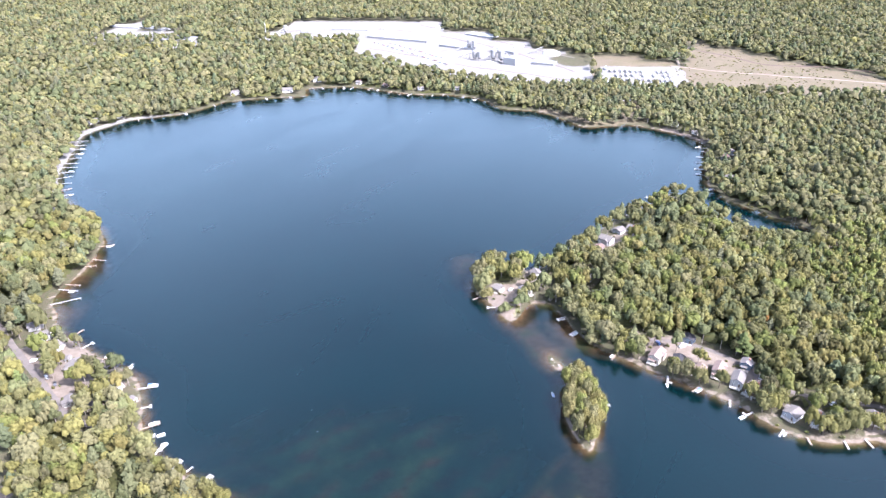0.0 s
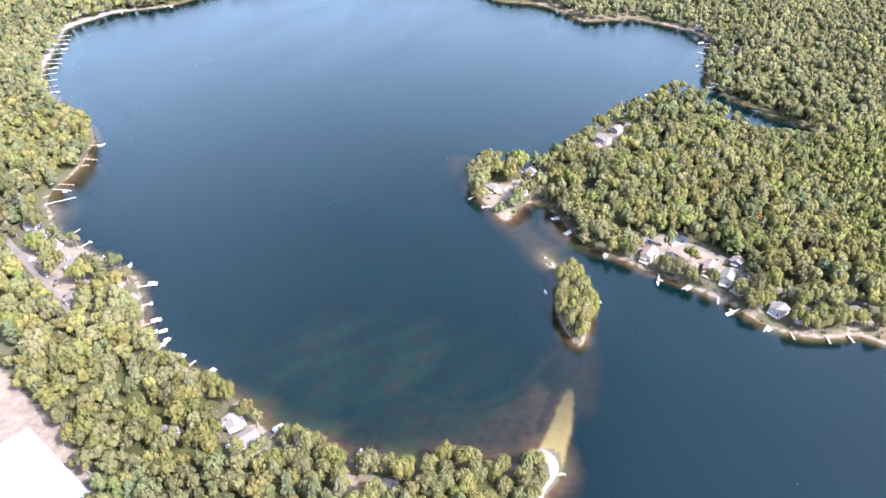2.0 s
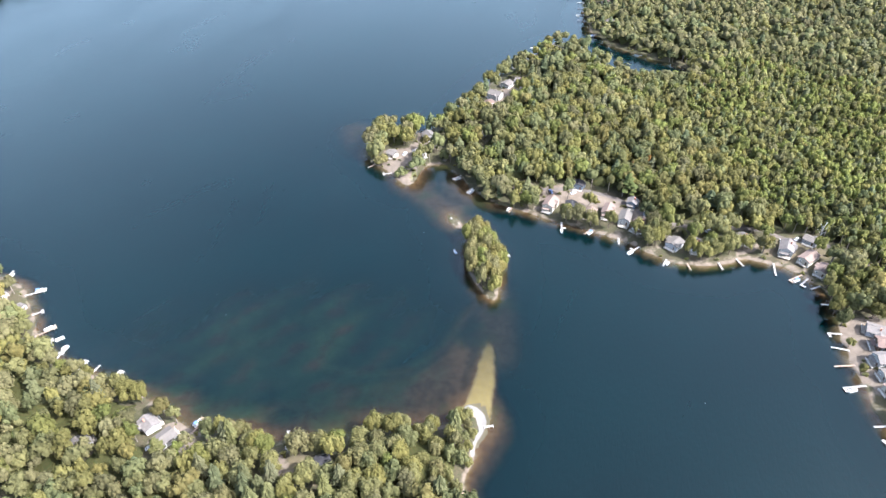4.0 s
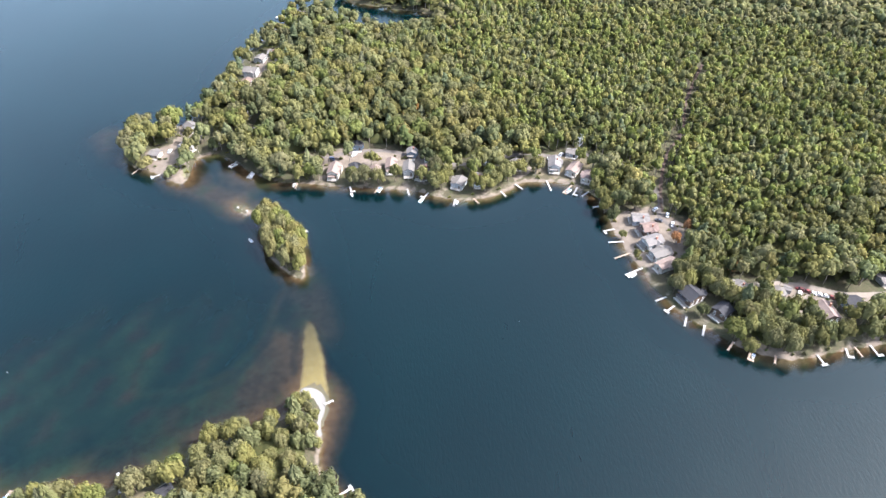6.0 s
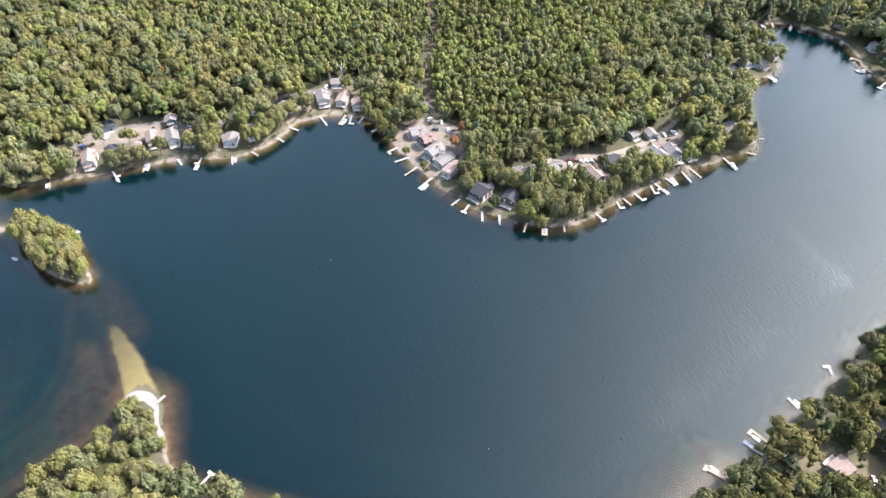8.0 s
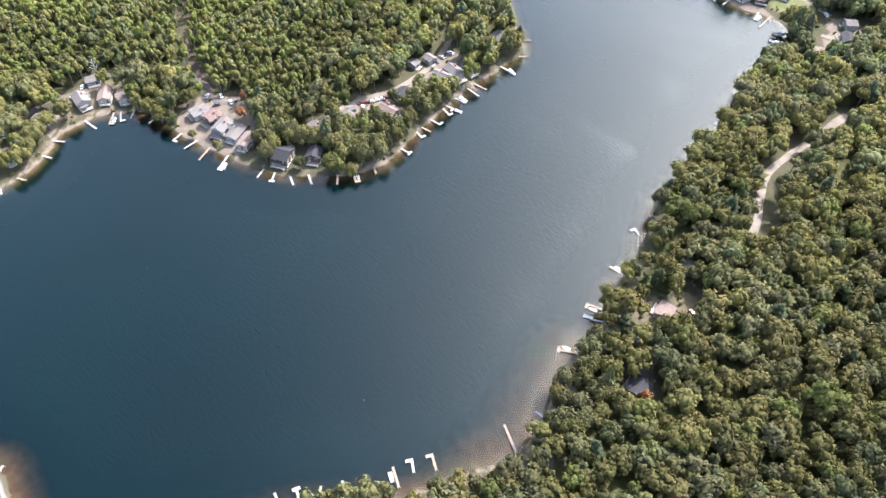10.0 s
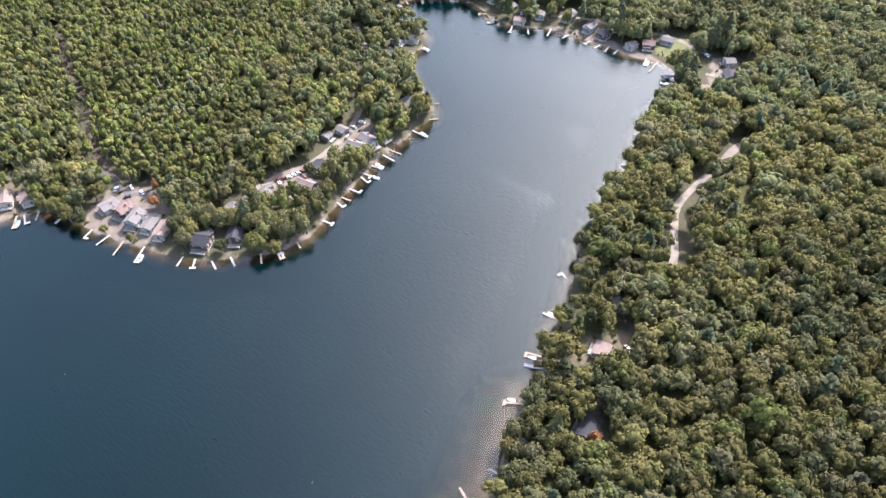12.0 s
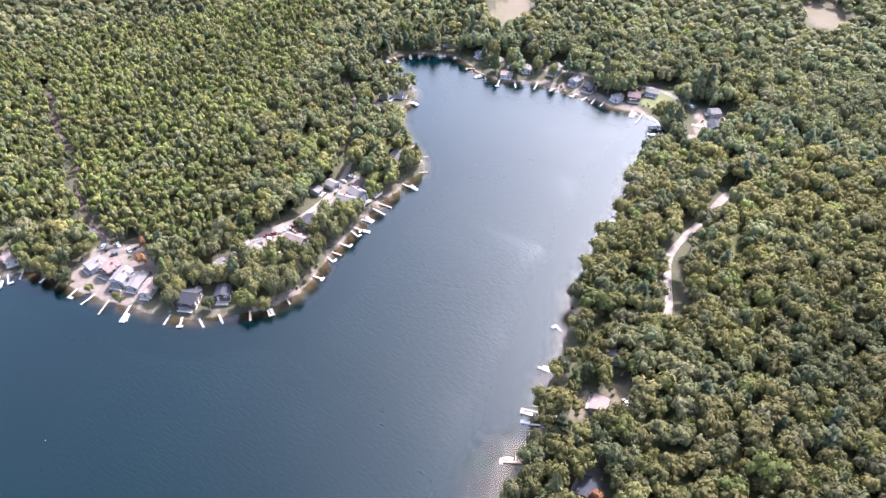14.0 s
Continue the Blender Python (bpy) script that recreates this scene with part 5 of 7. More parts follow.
def make_car(paint, label):
    ob = new("car")
    tagged(ob, label, "car", "cars parked on the lots")
    bm = bmesh.new()
    rows = []
    for px, hw, zt in ((-2.2, 0.78, 0.75), (-2.05, 0.88, 0.92), (-1.0, 0.9, 0.95), (1.0, 0.9, 0.9), (2.0, 0.85, 0.78), (2.2, 0.72, 0.6)):
        rows.append([bm.verts.new(c) for c in ((px, -hw, 0.28), (px, -hw, zt * 0.8), (px, -hw * 0.88, zt), (px, hw * 0.88, zt), (px, hw, zt * 0.8), (px, hw, 0.28))])
    for a, b_ in zip(rows[:-1], rows[1:]):
        for i in range(6):
            bm.faces.new((a[i], a[(i + 1) % 6], b_[(i + 1) % 6], b_[i]))
    bm.faces.new(rows[0]), bm.faces.new(rows[-1][::-1])
    bmesh.ops.recalc_face_normals(bm, faces=bm.faces)
    part("body", bm, paint, ob)
    def cabin(x0, x1, x2, x3, z0, z1, w0, w1):
        bm = bmesh.new()
        lo = [bm.verts.new(c) for c in ((x0, -w0, z0), (x3, -w0, z0), (x3, w0, z0), (x0, w0, z0))]
        hi = [bm.verts.new(c) for c in ((x1, -w1, z1), (x2, -w1, z1), (x2, w1, z1), (x1, w1, z1))]
        bm.faces.new(lo[::-1]), bm.faces.new(hi)
        for i in range(4):
            bm.faces.new((lo[i], lo[(i + 1) % 4], hi[(i + 1) % 4], hi[i]))
        return bm
    part("cabin_glass", cabin(-1.75, -1.3, 0.35, 1.1, 0.9, 1.38, 0.78, 0.66), M_GLASS, ob)
    part("roof", cabin(-1.32, -1.28, 0.34, 0.38, 1.38, 1.45, 0.67, 0.64), paint, ob)
    for px in (-1.35, 1.4):
        for s in (-0.8, 0.8):
            part("wheel", rod((px, s - 0.1, 0.33), (px, s + 0.1, 0.33), 0.33, 10), M_RUBBER, ob)
    return ob


CARS = [make_car(p, "%s car parked on bare ground" % w) for p, w in zip(CAR_PAINTS, ("dark red", "white", "silver grey", "black", "dark blue"))]
CAR_SPOTS = [(272, 196, 2, 40), (268, 203, 3, 120), (276, 204, 1, 40), (274, 212, 2, 10), (290, 123, 0, 120), (291.5, 120.5, 0, 118), (293, 118, 1, 122), (295, 116, 1, 118), (297, 113.5, 2, 120), (299, 111.5, 0, 118),
             (287, 121, 1, 30), (339, 92, 3, 60), (351, 86, 1, 70), (345, 90, 2, 60), (205, 305, 1, 20), (214, 303, 2, 20), (118, 362, 1, 100), (132, 360, 4, 100), (146, 356, 2, 20), (183, 326, 1, 60),
             (44, 424, 2, 50), (30, 424, 3, 20), (-236, 322, 2, 130), (-228, 316, 3, 120), (-252, 338, 1, 40), (-182, 300, 3, 60), (426, 78, 2, 30), (437, 88, 4, 100), (455, -142, 1, 20), (192, -66, 0, 30), (504, -10, 1, 0), (480, -105, 2, 40), (-96, 200, 2, 20), (252, 286, 1, 60), (262, 286, 2, 20)]
for i in range(72):                                     # rows of parked cars along the works yard's fence
    k, row = i % 36, i // 36
    CAR_SPOTS.append((-134 + k * 3.7 + row * 16, 1268 - k * 4.7 + row * 11, (i * 7) % 5, 38 + (i * 13) % 7))
used_first = set()
for x, y, k, rz in CAR_SPOTS:
    m = pose(x, y, ground_z(x, y) + 0.10, 0, 0, rz)
    if k not in used_first:
        used_first.add(k)
        CARS[k].matrix_basis = m
    else:
        copy_thing(CARS[k], m)


# ---- small things on the water and the shore ----
def boulder(x, y, r, seed):
    bm, q = bmesh.new(), random.Random(seed)
    bmesh.ops.create_icosphere(bm, subdivisions=2, radius=r)
    for v in bm.verts:
        v.co *= 1 + 0.30 * noise.noise(v.co * (1.1 / r) + Vector((seed, 0, 0)))
        v.co.z *= 0.7
    me = mesh_of("boulder", bm, M_ROCK)
    ob = tagged(new("boulder", me), "pale granite boulder on a bare rocky islet", "boulder", "boulders on the islet")
    ob.matrix_basis = pose(x, y, max(ground_z(x, y), -0.2) + r * 0.25, 0, 0, q.uniform(0, 360))
    return ob


for i, (x, y, r) in enumerate(((63, 345, 0.9), (64.5, 342, 0.4), (66.5, 339, 0.7), (63.5, 339, 0.4))):
    boulder(x, y, r, i + 2)


def buoy(x, y):
    ob = new("buoy")
    ob.matrix_basis = pose(x, y, 0)
    tagged(ob, "small white mooring buoy floating on open water", "buoy", "buoys on the lake")
    bm = bmesh.new()
    bmesh.ops.create_icosphere(bm, subdivisions=2, radius=0.16, matrix=Matrix.Translation((0, 0, 0.06)))
    part("float", bm, M_HULL, ob, smooth=True)
    part("ring", rod((0, 0, 0.2), (0, 0, 0.30), 0.04, 8), M_POST, ob)


for x, y in BUOYS:
    buoy(x, y)


def shed(x, y, w, d, h, rz, label, wall, roof):
    ob = new("shed")
    ob.matrix_basis = pose(x, y, ground_z(x, y), 0, 0, rz)
    tagged(ob, label, "shed")
    part("wall", box(-w / 2, w / 2, -d / 2, d / 2, -0.6, h), wall, ob)
    bm = bmesh.new()
    for s in (-1, 1):
        q = [bm.verts.new(c) for c in ((0, -d / 2 - 0.2, h + 0.55), (0, d / 2 + 0.2, h + 0.55), (s * (w / 2 + 0.25), d / 2 + 0.2, h - 0.05), (s * (w / 2 + 0.25), -d / 2 - 0.2, h - 0.05))]
        bm.faces.new(q)
    bm.normal_update()
    bmesh.ops.solidify(bm, geom=bm.faces[:], thickness=0.12)
    part("roof", bm, roof, ob)
    part("door", box(-0.5, 0.5, -d / 2 - 0.06, -d / 2 - 0.002, 0, 1.95), M_BROWNWALL, ob)


shed(199, -72, 3.4, 7.5, 2.4, 62, "small white metal shed in a forest clearing", M_WHITE, M_HULL)
shed(181, -36, 3.2, 3.6, 2.2, 20, "small pale boat shed beside the water", M_WHITE, M_METALROOF)
shed(283, 126, 3, 4, 2.2, 30, "small grey garden shed beside a dirt yard", M_GREYWALL, M_ROOFGREY)
shed(112, 362, 3, 4, 2.2, 60, "small brown garden shed among trees", M_BROWNWALL, M_ROOFBROWN)
shed(-232, 340, 3, 4, 2.3, 10, "small white garden shed by a lane", M_WHITE, M_ROOFLIGHT)
shed(-178, 304, 3, 4, 2.3, 60, "small grey garden shed near the shore", M_GREYWALL, M_ROOFGREY)
shed(352, 62, 3, 4, 2.3, 20, "small white garden shed near the shore", M_WHITE, M_ROOFLIGHT)


def heap(x, y, r, h, label):
    bm = bmesh.new()
    bmesh.ops.create_icosphere(bm, subdivisions=3, radius=1.0)
    bmesh.ops.delete(bm, geom=[v for v in bm.verts if v.co.z < -0.2], context="VERTS")
    for v in bm.verts:
        n = 1 + 0.25 * noise.noise(v.co * 1.7 + Vector((x, y, 0)))
        v.co = Vector((v.co.x * r * n, v.co.y * r * n, v.co.z * h * n))
    ob = tagged(new("mound", mesh_of("mound", bm, M_CONCRETE)), label, "mound", "mounds in the works yard")
    ob.matrix_basis = pose(x, y, ground_z(x, y))


for i, (x, y) in enumerate(((-300, 1400), (-230, 1330), (-20, 1400), (-120, 1410), (120, 1240), (170, 1180), (60, 1100), (0, 1130), (-330, 1340))):
    heap(x, y, 8 + (i * 5) % 9, 3.5 + (i * 3) % 4, "pale mound of crushed stone in the works yard")


def mast(x, y, h):
    """A slender lattice mast with cross-arms beside the works yard."""
    ob = new("mast")
    ob.matrix_basis = pose(x, y, ground_z(x, y))
    tagged(ob, "tall slender white lattice mast beside the works yard", "mast")
    for a in (0, 1, 2):
        ca, sa = math.cos(a * 2.094), math.sin(a * 2.094)
        part("leg", rod((1.1 * ca, 1.1 * sa, -0.5), (0.25 * ca, 0.25 * sa, h), 0.22, 6, 0.12), M_HULL, ob)
    for k in range(7):
        z, r = h * (k + 0.5) / 7.5, 1.1 - 0.85 * (k + 0.5) / 7.5
        bm = bmesh.new()
        for a in range(3):
            p, q = a * 2.094, (a + 1) * 2.094
            add_rod(bm, (r * math.cos(p), r * math.sin(p), z), (r * math.cos(q), r * math.sin(q), z + 0.6), 0.06, 4)
        part("brace", bm, M_HULL, ob)
    part("aerial", rod((0, 0, h - 1), (0, 0, h + 4), 0.10, 6, 0.04), M_POST, ob)
    part("footing", box(-1.6, 1.6, -1.6, 1.6, -0.6, 0.25), M_CONCRETE, ob)


mast(-336, 1300, 30)

# ---- trees ----
def ico(level):
    bm = bmesh.new()
    bmesh.ops.create_icosphere(bm, subdivisions=level, radius=1.0)
    bm.verts.ensure_lookup_table()
    v = np.array([q.co[:] for q in bm.verts])
    f = np.array([[q.index for q in fc.verts] for fc in bm.faces])
    bm.free()
    return v, f


ICO1 = ico(1)


def crown_oak(rs, lobes, leaves, size, full=0.58):
    """A broad crown, radius 1 and height 1: a dark core of uneven lobes under a loose skin of leaf sprays turned every way."""
    V, F, C, R, count = [], [], [], [], 0
    base_v, base_f = ICO1
    keep = base_v[base_f].mean(1)[:, 2] > -0.35
    lop = rs.uniform(0.78, 1.18, 2)
    for i in range(lobes):
        if i == 0:
            c, r = np.array([0.0, 0.0, 0.46]), 0.50
        else:
            a = i * 2.4 + rs.rand() * 1.1
            q = 0.26 + 0.40 * rs.rand() ** 0.8
            c = np.array([q * math.cos(a) * lop[0], q * math.sin(a) * lop[1], 0.88 - 0.78 * q ** 1.4 - 0.30 * rs.rand()])
            r = 0.25 + 0.15 * rs.rand()
        C.append(c), R.append(r)
        V.append(base_v * (r * (full + 0.34 * rs.rand(len(base_v), 1))) * [1, 1, 0.9] + c)
        F.append(base_f[keep] + count)
        count += len(base_v)
    C, R = np.array(C), np.array(R)
    pick = rs.choice(lobes, leaves, p=R ** 2 / np.sum(R ** 2))
    d = rs.normal(size=(leaves, 3))
    d[:, 2] = np.abs(d[:, 2]) * 1.05 - 0.30
    d /= np.linalg.norm(d, axis=1)[:, None]
    p = C[pick] + d * R[pick][:, None] * [1, 1, 0.95] * (0.78 + 0.36 * rs.rand(leaves, 1))
    nrm = d + [0, 0, 0.22] + 0.20 * rs.normal(size=(leaves, 3))
    nrm /= np.linalg.norm(nrm, axis=1)[:, None]
    u = np.cross(nrm, rs.normal(size=(leaves, 3)))
    u /= np.linalg.norm(u, axis=1)[:, None]
    w = np.cross(nrm, u)
    s = size * (0.55 + 0.9 * rs.rand(leaves, 1))
    V.append(np.stack([p + u * s, p - u * s * 0.6 + w * s * 0.9, p - u * s * 0.5 - w * s * 0.8], 1).reshape(-1, 3))
    F.append(np.arange(leaves * 3).reshape(-1, 3) + count)
    V, F = np.concatenate(V), np.concatenate(F)
    used = np.unique(F)
    lut = np.zeros(len(V), int)
    lut[used] = np.arange(len(used))
    V, F = V[used], lut[F]
    V[:, 2] = (V[:, 2] - V[:, 2].min()) / (V[:, 2].max() - V[:, 2].min())
    return V, F


def crown_pine(rs, tiers, arms, fine):
    """A pine crown, 1 high: whorls of flat, drooping boughs round the stem, narrower towards the top."""
    V, F = [], []
    for t in range(tiers):
        z = 0.06 + 0.86 * t / tiers
        reach = (1.0 - 0.82 * (t / tiers) ** 1.3) * (0.85 + 0.3 * rs.rand())
        turn = rs.rand() * 6.28
        for a in range(arms):
            ang = turn + 6.283 * a / arms + 0.35 * rs.normal()
            ln = reach * (0.7 + 0.45 * rs.rand())
            ca, sa = math.cos(ang), math.sin(ang)
            wd = ln * (0.30 + 0.12 * rs.rand())
            zz = z + 0.03 * rs.normal()
            pts = [(0.0, 0, zz + 0.06), (ln * 0.55, wd, zz - 0.01), (ln, 0.12 * wd, zz + 0.02), (ln * 0.55, -wd, zz - 0.01), (ln * 0.5, 0, zz + 0.10)]
            if fine:
                pts += [(ln * 0.92, wd * 0.75, zz - 0.03), (ln * 0.92, -wd * 0.75, zz - 0.03)]
            n0 = len(V)
            V += [(x * ca - y * sa, x * sa + y * ca, h) for x, y, h in pts]
            F += [(n0, n0 + 4, n0 + 1), (n0 + 1, n0 + 4, n0 + 2), (n0 + 2, n0 + 4, n0 + 3), (n0 + 3, n0 + 4, n0)]
            if fine:
                F += [(n0 + 4, n0 + 5, n0 + 1), (n0 + 3, n0 + 6, n0 + 4)]
    n0 = len(V)
    top = 6
    for i in range(top):
        a = 6.283 * i / top
        V.append((0.20 * math.cos(a), 0.20 * math.sin(a), 0.80))
        V.append((0.52 * math.cos(a), 0.52 * math.sin(a), 0.28))
    V += [(0, 0, 1.0), (0, 0, 0.1)]
    for i in range(top):
        j = (i + 1) % top
        F += [(n0 + 2 * i, n0 + 2 * j, n0 + 2 * top), (n0 + 2 * i, n0 + 2 * i + 1, n0 + 2 * j), (n0 + 2 * j, n0 + 2 * i + 1, n0 + 2 * j + 1), (n0 + 2 * i + 1, n0 + 2 * top + 1, n0 + 2 * j + 1)]
    return np.array(V), np.array(F)


rs = np.random.RandomState(11)
OAKS = {0: [crown_oak(rs, 13, 820, 0.076) for i in range(7)], 5: [crown_oak(rs, 9, 250, 0.102, 0.62) for _ in range(14)], 1: [crown_oak(rs, 10, 190, 0.106, 0.68) for _ in range(14)],
        4: [crown_oak(rs, 4, 38, 0.19, 0.76) for _ in range(10)], 2: [crown_oak(rs, 3, 20, 0.23, 0.80) for _ in range(12)], 3: [crown_oak(rs, 2, 9, 0.32, 0.82) for _ in range(8)]}
PINES = {0: [crown_pine(rs, 12, 8, True) for _ in range(4)], 1: [crown_pine(rs, 7, 6, False) for _ in range(8)], 5: [crown_pine(rs, 9, 7, False) for _ in range(8)],
         2: [crown_pine(rs, 4, 5, False) for _ in range(6)], 3: [crown_pine(rs, 2, 4, False) for _ in range(5)], 4: [crown_pine(rs, 5, 6, False) for _ in range(6)]}

# where trees may stand
OPEN = np.zeros(XX.shape, bool)
YARDS = np.zeros(XX.shape, bool)                     # house lots, where trees stand here and there
for kind, outline in CLEARINGS:
    o = np.array(outline, float)
    area = abs(np.sum(o[:, 0] * np.roll(o[:, 1], -1) - o[:, 1] * np.roll(o[:, 0], -1))) / 2
    OPEN |= inside(outline, XX, YY)
    if area < 4200:
        YARDS |= inside(outline, XX, YY)
LANES = [(width, np.array(line, float)) for kind, width, line in TRACKS]
OPEN |= line_distance(TRACKS[0][2], XX, YY) < 6.2    # the track above the south shore runs in a wide cut


# felled openings on the far eastern side, where no tree stands
CUTS = [[(556, -2), (590, 12), (640, 12), (650, -34), (600, -36), (566, -18)], [(566, -252), (578, -284), (622, -312), (644, -286), (614, -262)],
        [(432, -96), (462, -96), (488, -122), (474, -142), (440, -124)], [(404, -134), (424, -130), (456, -148), (452, -166), (424, -166)], [(470, -30), (486, -26), (520, -46), (512, -58), (480, -46)]]


def tree_spots(spacing, region, seed, margin=1.5, yard_share=0.62):
    """Jittered hexagonal spots inside region(x, y), off the water, roads, clearings and houses."""
    r = np.random.RandomState(seed)
    x0, x1, y0, y1 = region[1]
    nx, ny = int((x1 - x0) / spacing) + 1, int((y1 - y0) / (spacing * 0.866)) + 1
    gx, gy = np.meshgrid(np.arange(nx), np.arange(ny))
    x = x0 + (gx + 0.5 * (gy % 2)) * spacing + r.uniform(-0.46, 0.46, gx.shape) * spacing
    y = y0 + gy * spacing * 0.866 + r.uniform(-0.46, 0.46, gx.shape) * spacing
    x, y = x.reshape(-1), y.reshape(-1)
    ok = region[0](x, y)
    x, y = x[ok], y[ok]
    ok = (sample(SHORE, x, y) > np.where(sample(village.astype(float), x, y) > 0.5, np.where((x > 430) & (y < 20), 7.0, np.maximum(margin, 3.4)), np.where((y > 770) & (x > -230), 5.0, margin))) & ((sample(OPEN.astype(float), x, y) < 0.5) | ((sample(YARDS.astype(float), x, y) > 0.5) & (r.rand(len(x)) < np.where(x < -150, 0.62, np.where((y < 0) & (x < 230), 0.85, np.where((x < 75) & (y > 380), 0.03, np.where((x < 20) & (y < 230) & (x > -60), 0.25, np.where((x > 110) & (x < 188) & (y > 312) & (y < 374), 0.36, np.where((x > 222) & (x < 285) & (y > 158) & (y < 224), 0.18, np.where((x > 272) & (x < 362) & (y > 76) & (y < 132), 0.22, np.where((x > 390) & (y < 20), 0.15, np.where((x > 98) & (x < 172) & (y > 462) & (y < 542), 0.25, 1.2))))))))) * yard_share)))
    x, y = x[ok], y[ok]
    ok = np.ones(len(x), bool)
    for width, line in LANES:
        ok &= line_distance(line, x, y) > width * 0.5 + (1.1 if width < 3 else 1.2)
    for hx, hy, hr in HOUSE_SPOTS:
        ok &= np.hypot(x - hx, y - hy) > hr + 2.2
        # most house fronts keep a view of the water
        sx, sy = nearest_shore(hx, hy)
        if math.hypot(sx - hx, sy - hy) < 42:
            ok &= (line_distance([(hx, hy), (sx, sy)], x, y) > hr + 1.0) | (r.rand(len(x)) < 0.62)
    for cut in CUTS:
        ok &= ~inside(cut, x, y)
    ok &= ~inside(ROCK_LOOP, x, y) & ~((x > 37) & (x < 60) & (y > 168) & (y < 215))
    return x[ok], y[ok]


def bearing(x, y):
    return np.degrees(np.arctan2(x, y))


def pine_share(x, y):
    """Pines gather in stands: the west and far north shores, and scattered groves."""
    p = 0.05 + 0.16 * wave(x, y, 120.0, 21) + 0.35 * np.exp(-((x - 260) ** 2 + (y - 760) ** 2) / 180 ** 2) + 0.25 * np.exp(-((x - 100) ** 2 + (y - 950) ** 2) / 160 ** 2)
    # more bluish pines with distance, haze imitated by leaf colour
    p += 0.36 * np.clip((np.hypot(x, y) - 600) / 300, 0, 1)
    p += 0.18 * (x < -230) + 0.3 * np.exp(-((x - 560) ** 2 + (y - 20) ** 2) / 90 ** 2)
    return np.clip(p, 0.03, 0.8)


# hues of the leaf material: blue-green, plain, yellow-olive, greyish, brown-olive, fresh green
HUES = np.array([0.04, 0.22, 0.43, 0.66, 0.84, 0.97])


def hue_of(x, y, r):
    """Which hue each tree has: the mix differs from stand to stand."""
    d = np.hypot(x, y)
    w = np.tile([0.16, 0.30, 0.18, 0.12, 0.08, 0.16], (len(x), 1))
    w[(y < 20) & (x > 60)] = [0.08, 0.18, 0.24, 0.10, 0.32, 0.08]
    w[young_stand(x, y)] = [0.10, 0.26, 0.12, 0.03, 0.02, 0.47]
    w[(x > 385) & (y < 130)] = [0.36, 0.36, 0.06, 0.18, 0.02, 0.02]
    w[(x < -60) & (y < 450)] = [0.12, 0.20, 0.20, 0.30, 0.10, 0.08]
    # distant trees turn grey and blue-green: haze put into their hue
    w[d > 620] = [0.20, 0.42, 0.03, 0.35, 0.0, 0.0]
    k = (r.rand(len(x), 1) > np.cumsum(w, 1)).sum(1)
    return np.clip(HUES[np.clip(k, 0, 5)] + r.uniform(-0.05, 0.05, len(x)), 0.005, 0.99)


TRUNK_SPOTS = []


